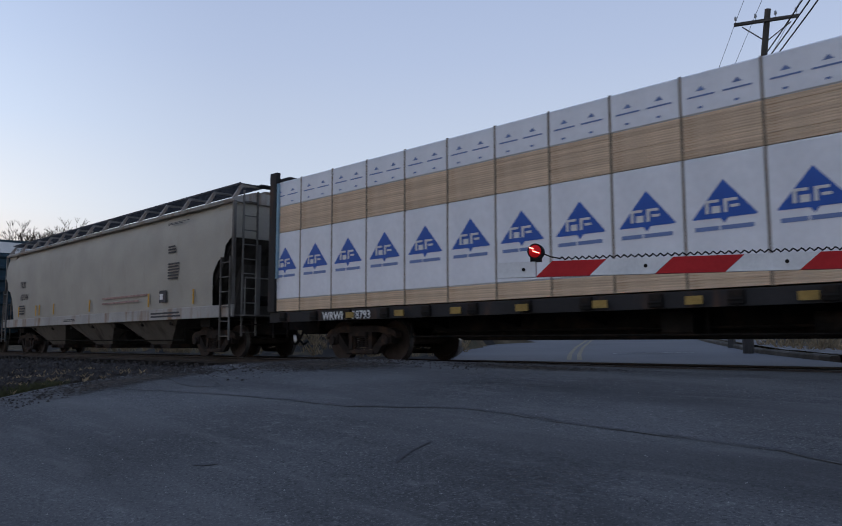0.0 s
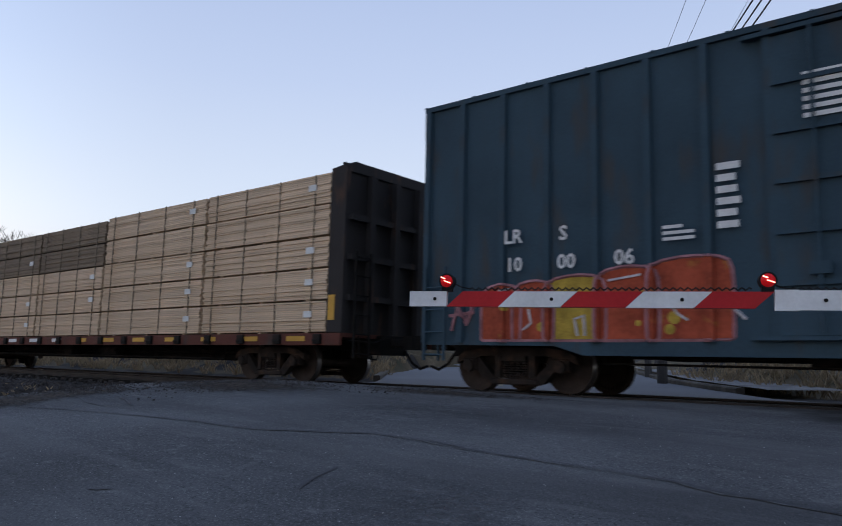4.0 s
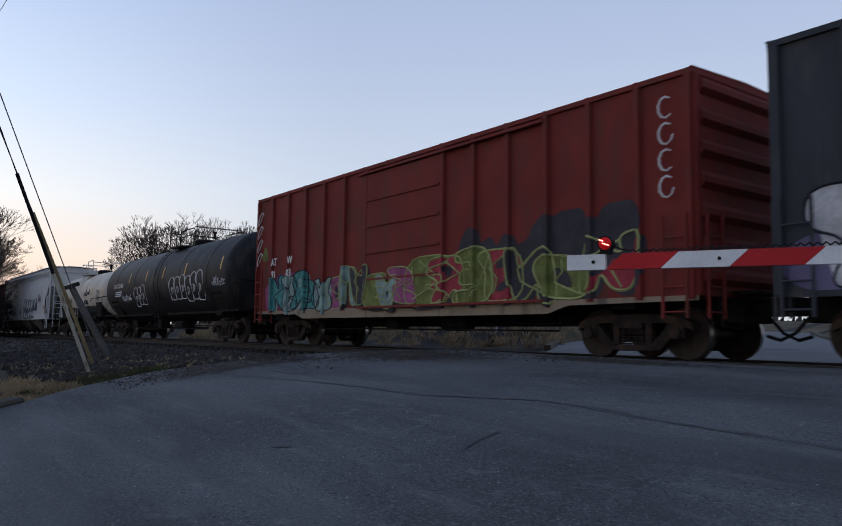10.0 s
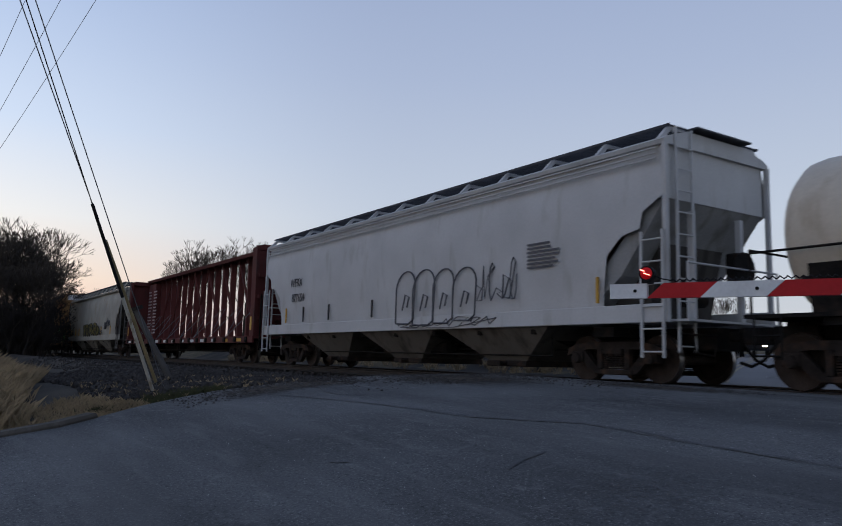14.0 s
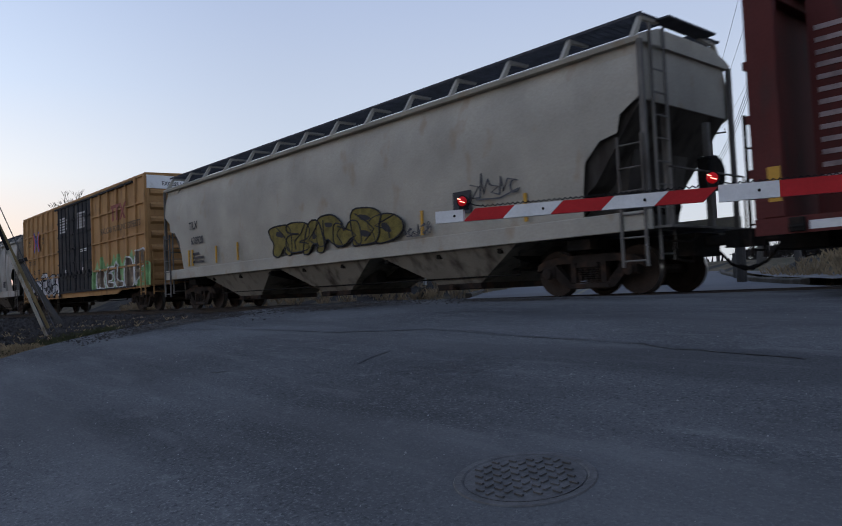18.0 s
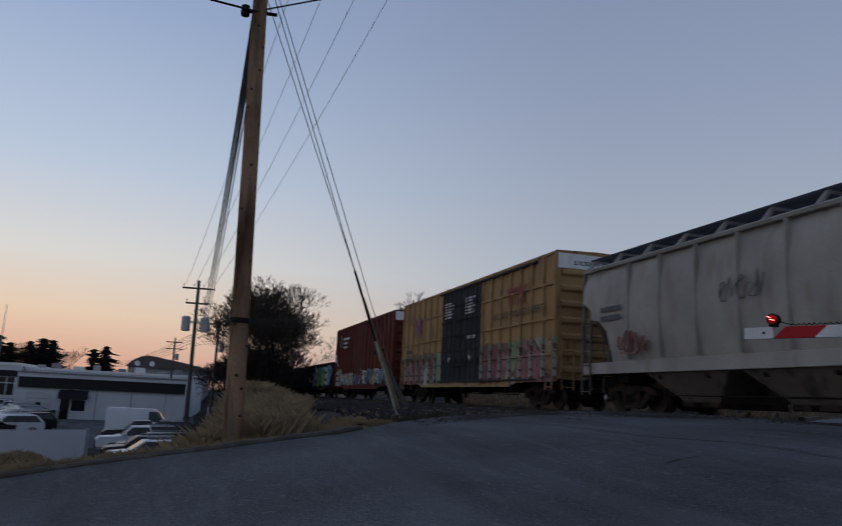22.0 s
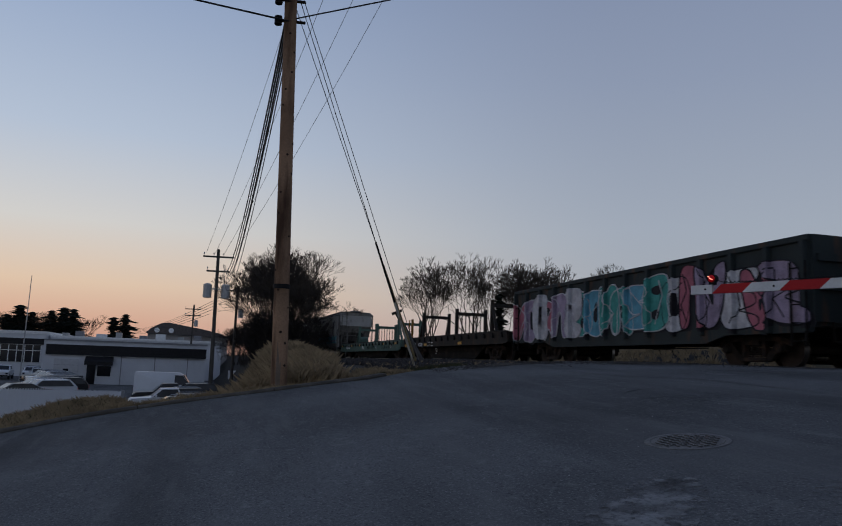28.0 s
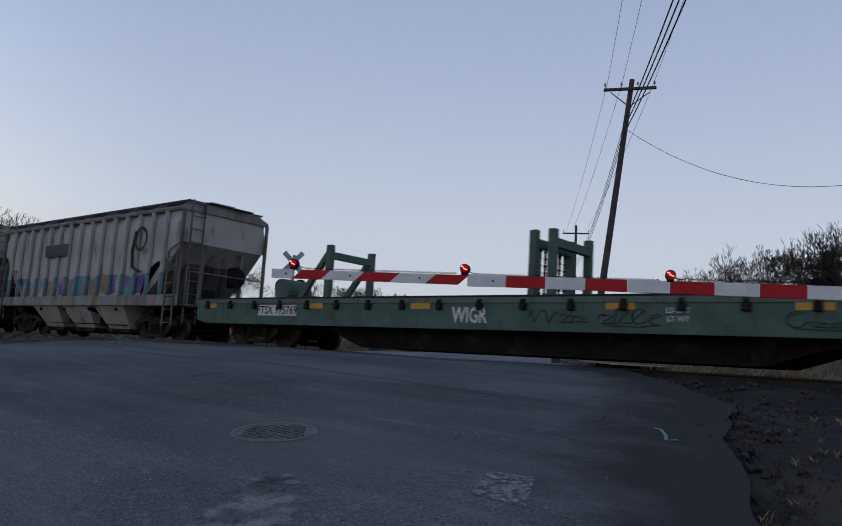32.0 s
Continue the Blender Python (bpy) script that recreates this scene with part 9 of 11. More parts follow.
c0 = Vector((0.165, -0.03, 0))
part("conduit", Shape().box(up(-0.7).x + 0.11, up(-0.7).x + 0.155, up(0).y - 0.06, up(0).y + 0.02, -0.78, 1.22), mat("weathered_conduit", (0.21, 0.16, 0.12), 0.8, var=0.25, bump=0.2), mp)
part("band", Shape().lathe([(1.08, 0.13), (1.08, 0.152), (1.16, 0.152), (1.16, 0.13)], "z", 20, (up(1.1).x, up(1.1).y, 0)), BLACK, mp, "black steel band")
rnd = random.Random(5)
KNOT = mat("dark_knot", (0.05, 0.032, 0.022), 0.9, bump=0.2)
for i in range(26):
    z = -0.3 + i * 0.34 + rnd.uniform(-0.08, 0.08)
    a = rnd.uniform(-1.2, 1.2)
    p = up(z) + Vector((math.cos(a), math.sin(a), 0)) * (0.143 - 0.045 * (z + 0.75) / 10.4)
    q = p + Vector((math.cos(a), math.sin(a), 0)) * 0.010
    part("knot", Shape().tube(p - (q - p), q, rnd.uniform(0.02, 0.034), 8, 0.018), KNOT, mp)
for z, l in ((6.05, 0.45), (6.45, 0.4), (7.4, 0.4)):
    part("bracket", Shape().tube(up(z) + Vector((0, -0.28, 0)), up(z) + Vector((0, 0.28, 0.03)), 0.03, 6).lathe([(z - 0.08, 0.07), (z + 0.08, 0.07)], "z", 8, (up(z).x, up(z).y - 0.22, 0)), STEEL_DARK, mp)
crossarm(mp, pose(TOP.x, TOP.y, 0, 0, 0, 0), 2.2, 9.2, POLE_WOOD)

FP = Vector((-57.6, -12.15, 0))
fp = thing("utility_pole", "grey weathered pole with two crossarms and transformers", "utility pole", m=pose(FP.x, FP.y, 0, 0, 0, 0))
part("pole", Shape().tube((0, 0.05, -4.3), (0.15, -0.05, 9.0), 0.2, 12, 0.13), POLE_GREY, fp, smooth=True)
crossarm(fp, pose(0.12, 0, 0, 0, 0, 84), 2.6, 8.35, POLE_GREY)
crossarm(fp, pose(0.12, 0, 0, 0, 0, 84), 1.9, 7.1, POLE_GREY, 3)
for y in (-0.75, 0.75):
    part("transformer", Shape().lathe([(4.75, 0.1), (4.8, 0.36), (5.9, 0.36), (6.0, 0.2), (6.0, 0.01)], "z", 16, (0.15, y, 0)).box(-0.05, 0.25, min(0, y), max(0, y), 5.5, 5.6), GALV, fp, "grey transformer can")
for x, y, zt, zb, arms in ((-74, -9.7, 7.0, -3.5, (6.9,)), (-113, -14.4, 7.3, -4.5, (7.0, 6.0))):
    p = thing("utility_pole", "distant weathered pole with crossarms", "utility pole", m=pose(x, y, 0))
    part("pole", Shape().tube((0, 0, zb), (0, 0.1, zt + 0.4), 0.17, 10, 0.12), POLE_GREY, p, smooth=True)
    for z in arms:
        crossarm(p, pose(0, 0, 0, 0, 0, 80), 2.4, z, POLE_GREY, 3)
    part("transformer", Shape().lathe([(zt - 3.0, 0.3), (zt - 2.1, 0.3), (zt - 2.0, 0.15)], "z", 12, (0.2, 0.55, 0)), GALV, p)

rp = thing("utility_pole", "dark leaning pole with one crossarm beyond the track", "utility pole")
rb, rt = Vector((-8.9, 20.6, 0.2)), Vector((-6.8, 19.9, 14.25))
part("pole", Shape().tube(rb, rt, 0.19, 14, 0.12), POLE_GREY, rp, smooth=True)
crossarm(rp, pose(-6.86, 19.8, 13.75, 0, -3, 30), 2.5, 0.0, POLE_GREY)
part("pole_brace", Shape().tube((-7.75, 19.55, 13.65), (-6.95, 19.95, 12.9), 0.025, 6).tube((-6.05, 20.3, 13.6), (-6.95, 19.95, 12.9), 0.025, 6), POLE_GREY, rp)
p2 = thing("utility_pole", "distant dark pole with one crossarm", "utility pole", m=pose(-26.8, 52.3, 0))
part("pole", Shape().tube((0, 0, 0.8), (0, 0, 14.2), 0.17, 10, 0.12), POLE_GREY, p2, smooth=True)
crossarm(p2, pose(0, 0, 0, 0, 0, 25), 2.6, 13.4, POLE_GREY, 3)

# cables
a0 = up(6.05)
FAR = [Vector((-57.5, -11.9 + o, z)) for o, z in ((0.15, 7.75), (0.25, 7.7), (0.35, 7.65), (0.2, 7.2), (0.3, 6.6))]
for i, q in enumerate(FAR):
    wire(catenary(up(6.0 - 0.04 * i) + Vector((0, -0.1 + 0.03 * i, 0)), q, 2.2 + 0.12 * i), 0.02 if i < 3 else 0.013, WIRE, "black service cable between poles")
for i, (z, q, s) in enumerate(((6.02, (-5.3, -30, 8.2), 0.12), (6.4, (-5.2, -30, 10.4), 0.12))):
    wire(catenary(up(z) + Vector((0.1, 0, 0)), q, s), 0.018, WIRE, "black cable leaving the pole")
for z, q in ((6.1, (6.5, 10, 12.5)), (6.5, (7.5, 10, 13.5))):
    wire(catenary(up(z), q, 0.7), 0.014, WIRE, "black cable over the street")
for i in range(5):
    wire(catenary((-57.7, -12.6 + 0.25 * i, 3.4 + 0.4 * i), (-205, -31.5 + 0.5 * i, 5.2 + 0.3 * i), 0.8), 0.02, WIRE, "thin line wire beyond the far pole")
# thin high wires towards the far pole
for i in range(4):
    q = Vector((-57.5, -13.2 + 0.75 * i, 8.65))
    wire(catenary((-13.0 - 2.2 * (3 - i), -8.2 + 1.9 * i, 25), q, 1.0), 0.014, WIRE_PALE, "thin pale high wire")
# low service wire to the building
wire(catenary((-6.0, -35.0, 3.2), (-30.4, -28.6, 1.68), 0.7), 0.014, WIRE, "low black service wire to the building")
# right-hand line
for i, (dx, r, mt) in enumerate(((-1.1, 0.010, WIRE_PALE), (-0.4, 0.010, WIRE_PALE), (1.1, 0.010, WIRE_PALE))):
    wire(catenary((-6.88 + dx * 0.87, 19.9 + dx * 0.5, 14.1), (19.0 + dx, -28, 14.4), 1.3), r, mt, "thin wire over the street")
    wire(catenary((-6.88 + dx * 0.87, 19.9 + dx * 0.5, 14.1), (-26.8 + dx, 52.3, 13.7), 0.5), r, mt, "thin wire along the far street")
for i in range(3):
    wire(catenary((-7.15, 19.95, 12.2 - 0.3 * i), (20.0 + 0.3 * i, -28, 11.6 - 0.25 * i), 1.5), 0.026, WIRE, "bundled black cable over the street")
    wire(catenary((-7.15, 19.95, 12.2 - 0.3 * i), (-26.8, 52.3, 10.5 - 0.3 * i), 1.0), 0.016, WIRE, "bundled black cable along the far street")
wire(catenary((-7.1, 19.9, 11.8), (11, 20.5, 11.5), 3.6, 24), 0.012, WIRE, "slack black cable across the sky")

# guy wires with plastic guards
FOOT = Vector((-7.1, -8.72, -0.36))
for i, (z, dx) in enumerate(((7.0, 0.0), (6.6, 0.14), (7.2, 0.3))):
    f = FOOT + Vector((-0.35 * i, 0.16 * i, 0.05 * i))
    g = thing("guy_wire", "steel guy wire with a faded plastic guard anchored in the verge" if i < 2 else "thin steel guy wire", "guy wire", group="guy wires")
    h = up(z)
    part("strand", Shape().tube(f, h, 0.008, 5), WIRE_PALE if i else WIRE, g)
    if i < 2:
        d = (h - f).normalized()
        e = f + d * (3.1 - 0.45 * i)
        part("guard", Shape().tube(f + d * 0.25 * i, f + (e - f) * 0.55, 0.025, 10), GUARD if i == 0 else GUARD_TAN, g, "faded pale lower guard")
        part("guard", Shape().tube(f + (e - f) * 0.54, e, 0.022, 10), BLACK if i == 0 else GUARD_TAN, g)
# old leaning post with a flat cap
post = thing("leaning_post", "old leaning wooden post with a rusty cap", "post")
lb, lt = Vector((-9.25, -7.72, -0.5)), Vector((-10.3, -8.38, 1.14))
part("shaft", Shape().tube(lb, lt, 0.06, 10, 0.055), POLE_GREY, post, smooth=True)
part("cap", Shape().box(-0.10, 0.12, -0.09, 0.09, -0.02, 0.05), TIE, post, m=Matrix.Translation(lt) @ Euler((0.3, -0.25, 0.5)).to_matrix().to_4x4())

# two pipe posts with a meter box by the pavement
pp = thing("meter_post", "two galvanised pipe posts carrying a small meter box", "meter post")
for x, y, zt in ((-3.95, -17.27, -0.1), (-3.9, -17.52, -0.22)):
    part("pipe", Shape().tube((x, y, -1.6), (x + 0.05, y - 0.02, zt), 0.032, 10), GALV, pp)
part("box", Shape().box(-4.02, -3.9, -17.62, -17.46, -0.36, -0.14, 0.01), GALV, pp)
part("bracket", Shape().box(-3.95, -3.88, -17.45, -17.2, -0.35, -0.28).box(-3.97, -3.86, -17.42, -17.34, -0.6, -0.2), BLACK, pp)
sp = thing("marker_post", "short grey wooden post beside the far street", "post", data=Shape().tube((-3.2, 6.9, 0.0), (-3.2, 6.9, 1.35), 0.13, 12).mesh("marker_post", POLE_GREY))
for x, y in ((-5.2, 10.8), (-4.0, 12.5)):
    thing("marker_post", "pale wooden marker post beside the far street", "post", data=Shape().box(x - 0.08, x + 0.08, y - 0.08, y + 0.08, 0.1, 1.0, 0.02).mesh("marker_post", POLE_GREY))

# ---- white slatted fence ----
fence = thing("fence", "white slatted chain-link fence with steel posts", "fence")
FPTS = [((-4.4, -33.0), -3.4), ((-4.75, -22.4), -2.75), ((-10.6, -19.7), -2.95), ((-27, -18.3), -3.5), ((-38.5, -17.45), -3.95)]
FTOP = [-1.45, -0.78, -1.08, -1.85, -2.4]
far_slats = Shape()
slat_me = {}
count = 0
for k in range(len(FPTS) - 1):
    (a, za), (b, zb) = FPTS[k], FPTS[k + 1]
    ta, tb = FTOP[k], FTOP[k + 1]
    d = math.hypot(b[0] - a[0], b[1] - a[1])
    ang = math.atan2(b[1] - a[1], b[0] - a[0])
    pitch = 0.10 if k < 2 else 0.15
    n = int(d / pitch)
    for i in range(n):
        s = (i + 0.5) / n
        x, y = a[0] + (b[0] - a[0]) * s, a[1] + (b[1] - a[1]) * s
        z0, z1 = za + (zb - za) * s, ta + (tb - ta) * s + 0.05 * (i % 2)
        if k in (0, 1) and y > -25.5 and count < 300:
            me = slat_me.setdefault("s", Shape().box(-0.038, 0.038, -0.006, 0.006, 0, 1).mesh("slat", SLAT))
            ob = part("slat", me, None, fence, m=pose(x, y, z0, 0, 0, math.degrees(ang)) @ Matrix.Diagonal((1, 1, z1 - z0, 1)))
            count += 1
        else:
            c, sn = math.cos(ang) * 0.066, math.sin(ang) * 0.066
            o = 0.006
            far_slats.add([(x - c, y - sn, z0), (x + c, y + sn, z0), (x + c, y + sn, z1), (x - c, y - sn, z1), (x - c + o, y - sn - o, z0), (x + c + o, y + sn - o, z0), (x + c + o, y + sn - o, z1), (x - c + o, y - sn - o, z1)], [(0, 1, 2, 3), (4, 7, 6, 5), (0, 4, 5, 1), (3, 2, 6, 7), (0, 3, 7, 4), (1, 5, 6, 2)])
    m = max(1, round(d / 2.6))
    for i in range(m + 1):
        s = i / m
        x, y = a[0] + (b[0] - a[0]) * s, a[1] + (b[1] - a[1]) * s
        part("post", Shape().tube((x + 0.03, y - 0.04, za + (zb - za) * s - 0.3), (x + 0.03, y - 0.04, ta + (tb - ta) * s + 0.03), 0.03, 8), GALV, fence)
    part("top_rail", Shape().tube((a[0], a[1] - 0.04, ta - 0.06), (b[0], b[1] - 0.04, tb - 0.06), 0.02, 6), GALV, fence)
mesh_wire = Shape()
for k in (0, 1):
    (a, za), (b, zb) = FPTS[k], FPTS[k + 1]
    d = math.hypot(b[0] - a[0], b[1] - a[1])
    for i in range(int(d / 0.12)):
        for q in (-1, 1):
            s0 = i * 0.12 / d
            s1 = s0 + q * 1.6 / d
            if not 0 <= s1 <= 1:
                continue
            p0, p1 = [(a[0] + (b[0] - a[0]) * u + 0.03, a[1] + (b[1] - a[1]) * u + 0.03) for u in (s0, s1)]
            z0, z1 = za + (zb - za) * s0 + 0.05, FTOP[k] + (FTOP[k + 1] - FTOP[k]) * s1
            mesh_wire.tube((*p0, z0), (*p1, z1), 0.003, 3, caps=False)
tagged(part("chain_link", mesh_wire, GALV, fence), "galvanised chain-link wire", kind="stuff")
tagged(part("slats", far_slats, SLAT, fence), "white fence slats", kind="stuff")
part("end_post", Shape().box(-38.75, -38.55, -17.5, -17.3, -4.4, -2.3), GALV, fence)

# ---- buildings ----
def wall_box(parent, name, x0, x1, y0, y1, z0, z1, material, t=0.25):
    for a, b, c, d in ((x0, x1, y0, y0 + t), (x0, x1, y1 - t, y1), (x0, x0 + t, y0 + t, y1 - t), (x1 - t, x1, y0 + t, y1 - t)):
        part(name, Shape().box(a, b, c, d, z0, z1), material, parent)


def window(parent, x, y, z, w, h, face, material=None):
    """face: 'x' looks along +x, 'y' along +y."""
    fr = Shape()
    gl = Shape()
    t = 0.06
    if face == "x":
        for a, b, c, d in ((-w / 2, w / 2, 0, t), (-w / 2, w / 2, h - t, h), (-w / 2, -w / 2 + t, t, h - t), (w / 2 - t, w / 2, t, h - t)):
            fr.box(x, x + 0.06, y + a, y + b, z + c, z + d)
        gl.box(x, x + 0.02, y - w / 2 + t, y + w / 2 - t, z + t, z + h - t)
    else:
        for a, b, c, d in ((-w / 2, w / 2, 0, t), (-w / 2, w / 2, h - t, h), (-w / 2, -w / 2 + t, t, h - t), (w / 2 - t, w / 2, t, h - t)):
            fr.box(x + a, x + b, y, y + 0.06, z + c, z + d)
        gl.box(x - w / 2 + t, x + w / 2 - t, y, y + 0.02, z + t, z + h - t)
    wn = part("window", fr, material or BAND, parent)
    part("pane", gl, GLASS_DARK, wn)
    return wn


b1 = thing("warehouse", "long white painted flat-roofed warehouse", "building", group="dealership buildings")
wall_box(b1, "wall", -38.8, -30.4, -41.2, -28.5, -4.4, 1.60, STUCCO)
part("roof", Shape().box(-38.6, -30.6, -41.0, -28.7, 1.2, 1.3), ROOF, b1)
part("parapet_cap", Shape().box(-38.86, -30.32, -41.26, -28.42, 1.60, 1.72), mat("grey_metal_cap", (0.42, 0.42, 0.43), 0.5, var=0.1, bump=0.05), b1)
window(b1, -30.4, -32.0, -0.32, 0.78, 0.52, "x")
for x, z in ((-32.5, -0.12), (-37.5, -0.28)):
    window(b1, x, -28.5, z, 0.6, 0.5, "y")
part("wall_lamp", Shape().box(-35.65, -35.35, -28.5, -28.25, -0.35, -0.05, 0.03), BLACK, b1)
part("roof_sign", Shape().box(-30.75, -30.6, -34.0, -32.8, 1.3, 2.19), BLACK, b1, "dark roof sign with pale bars")
part("sign_bars", Shape().box(-30.6, -30.59, -33.85, -33.45, 1.92, 2.03).box(-30.6, -30.59, -33.35, -32.95, 1.92, 2.03), LETTER, b1)
for x, y, w in ((-31.5, -38.8, 1.1), (-31.5, -36.7, 0.5), (-31.4, -31.3, 0.15), (-33.2, -29.4, 0.3), (-36.5, -29.4, 0.3)):
    part("roof_vent", Shape().box(x - 0.2, x + 0.2, y - w / 2, y + w / 2, 1.3, 1.95, 0.03), ROOF, b1)
part("lower_wing", Shape().box(-33.5, -29.9, -60, -38.2, -4.4, 0.45), STUCCO, b1)
part("wing_fascia", Shape().box(-33.6, -29.8, -60.1, -37.9, 0.45, 0.75), BAND, b1)
for x0, x1, yy, zt in ((-43.1, -38.95, -26.95, 0.85), (-46.6, -43.25, -26.2, 0.47)):
    b = thing("warehouse", "white painted flat-roofed building block", "building", group="dealership buildings")
    wall_box(b, "wall", x0, x1, -44, yy, -4.4, zt, STUCCO)
    part("roof", Shape().box(x0 + 0.2, x1 - 0.2, -43.8, yy - 0.2, zt - 0.4, zt - 0.3), ROOF, b)
    part("parapet_cap", Shape().box(x0 - 0.05, x1 + 0.05, -44.06, yy + 0.05, zt, zt + 0.09), ROOF, b)
    window(b, (x0 + x1) / 2, yy, -0.8, 0.6, 0.5, "y")
    window(b, x1, yy - 0.75, -1.3, 0.6, 0.5, "x")

b2 = thing("service_building", "low white service building with a black fascia and garage door", "building", group="dealership buildings")
wall_box(b2, "wall", -112, -93.2, -31.4, -12.2, -4.4, 1.1, STUCCO)
part("roof", Shape().box(-112, -93.1, -31.5, -12.1, 1.1, 1.3), ROOF, b2)
part("fascia", Shape().box(-93.2, -92.9, -31.2, -12.2, -0.58, 0.66), BAND, b2, "black fascia band")
part("garage_door", Shape().box(-93.19, -93.1, -30.2, -27.4, -4.2, -1.1), mat("grey_garage_door", (0.5, 0.5, 0.51), 0.6, var=0.08, bump=0.05), b2)
for z in (-3.4, -2.6, -1.85):
    part("door_joint", Shape().box(-93.1, -93.09, -30.2, -27.4, z, z + 0.03), ROOF, b2)
part("door_window", Shape().box(-93.1, -93.08, -29.1, -28.5, -2.7, -2.3), GLASS_DARK, b2)
part("awning", Shape().prism([(-93.15, -0.7), (-91.9, -1.3), (-91.9, -1.75), (-93.15, -1.75)], "y", -26.6, -23.4), BAND, b2, "black canvas awning")
part("entrance", Shape().box(-93.19, -93.12, -26.4, -25.4, -4.2, -1.7), GLASS_DARK, b2)
window(b2, -93.19, -24.4, -3.2, 1.7, 1.4, "x", WHITE)
for y in (-22.5, -18.5, -14.5):
    part("panel_joint", Shape().box(-93.19, -93.16, y, y + 0.1, -4.3, -0.6), ROOF, b2)
part("bin", Shape().box(-93.0, -92.4, -27.2, -26.7, -4.2, -3.1, 0.03), BAND, b2)
b3 = thing("showroom", "white car showroom with a dark glass front", "building", group="dealership buildings")
wall_box(b3, "wall", -150, -119, -43.5, -35.9, -4.4, 2.3, STUCCO)
part("roof", Shape().box(-150, -118.9, -43.6, -35.8, 2.3, 2.75), WHITE, b3)
part("fascia", Shape().box(-119.1, -118.7, -43.4, -36.1, 0.7, 1.6), BAND, b3)
part("shop_window", Shape().box(-119.0, -118.9, -43.2, -36.4, -2.0, 0.6), GLASS_DARK, b3)
for i in range(7):
    part("mullion", Shape().box(-118.9, -118.8, -43.2 + 1.12 * i, -43.1 + 1.12 * i, -2.0, 0.6), WHITE, b3)
part("transom", Shape().box(-118.9, -118.8, -43.2, -36.4, -0.3, -0.2), WHITE, b3)
b4 = thing("hall", "distant grey hall with a curved roof", "building", group="dealership buildings")
wall_box(b4, "wall", -175, -150, -23.0, -7.5, -4.4, 4.0, mat("grey_hall_wall", (0.33, 0.31, 0.30), 0.8, var=0.1, bump=0.1))
part("roof", Shape().prism([(-23.4, 4.0), (-22.4, 5.0), (-20.8, 5.9), (-19.3, 6.2), (-13, 5.2), (-9, 4.4), (-7.2, 3.6)], "x", -176, -149), mat("dark_hall_roof", (0.10, 0.085, 0.08), 0.8, var=0.2, bump=0.1), b4)
for y in (-21.3, -18.6):
    part("gable_window", Shape().lathe([(-149.0, 0.01), (-148.96, 0.5), (-149.0, 0.5)], "x", 14, (0, y, 4.6)), WHITE, b4)
b5 = thing("depot", "distant low white depot with rooftop vents", "building", group="dealership buildings")
wall_box(b5, "wall", -145, -121, -35.6, -9.5, -4.4, 1.9, STUCCO)
part("roof", Shape().box(-145, -120.9, -35.7, -9.4, 1.9, 2.25), WHITE, b5)
for i, y in enumerate((-33.5, -31.6, -28.5, -25.6, -22.0, -19.5, -16, -13.5)):
    part("roof_vent", Shape().box(-122.8, -121.5, y - 0.55, y + 0.35 + 0.3 * (i % 3), 2.25, 2.75 + 0.35 * (i % 2), 0.04), (GALV, ROOF, WHITE)[i % 3], b5)
fr = thing("gable_wall", "white concrete yard wall", "wall", data=Shape().box(-90, -89.7, -9.4, -4.5, -4.3, -1.9).mesh("gable_wall", STUCCO))
# a low row of shops beyond the far street's crest
shop = thing("shop_row", "distant low dark shop row with white signs", "building", m=pose(-66, 92, 1.0, 0, 0, 33))
part("wall", Shape().box(-15, 15, 0, 8, 0, 3.9), mat("dark_shop_wall", (0.10, 0.085, 0.078), 0.85, var=0.2, bump=0.1), shop)
part("roof", Shape().box(-15.3, 15.3, -0.8, 8.2, 3.9, 4.3), ROOF, shop)
for i in range(9):
    x = -13.2 + 3.3 * i
    part("shop_window", Shape().box(x - 1.1, x + 1.1, -0.05, 0.0, 0.4, 2.1), GLASS_DARK, shop)
    part("shop_sign", Shape().box(x - 0.9, x + 0.7 + 0.2 * (i % 3), -0.12, -0.02, 2.45, 3.0), WHITE if i % 3 else GATE_RED, shop, "plain white shop sign" if i % 3 else "plain red shop sign")
# small houses beyond the track
for x, y, w, c in ((-62.0, 50.5, 5.0, (0.5, 0.5, 0.52)), (-57.2, 55.5, 4.2, (0.32, 0.33, 0.36))):
    hs = thing("house", "small distant gabled house", "house", group="distant houses", m=pose(x, y, 1.2, 0, 0, 42))
    part("wall", Shape().box(-w / 2, w / 2, -3.5, 3.5, 0, 4.0), mat("house_siding", c, 0.7, var=0.06, bump=0.05), hs)
    part("roof", Shape().prism([(-w / 2 - 0.3, 3.9), (0, 5.9), (w / 2 + 0.3, 3.9)], "y", -3.8, 3.8), mat("shingle_roof", (0.13, 0.12, 0.125), 0.9, var=0.2, bump=0.2), hs)
    wn = part("window", Shape().box(-0.5, 0.5, -3.56, -3.5, 2.0, 3.2), WHITE, hs)
    part("pane", Shape().box(-0.4, 0.4, -3.58, -3.56, 2.1, 3.1), GLASS_DARK, wn)
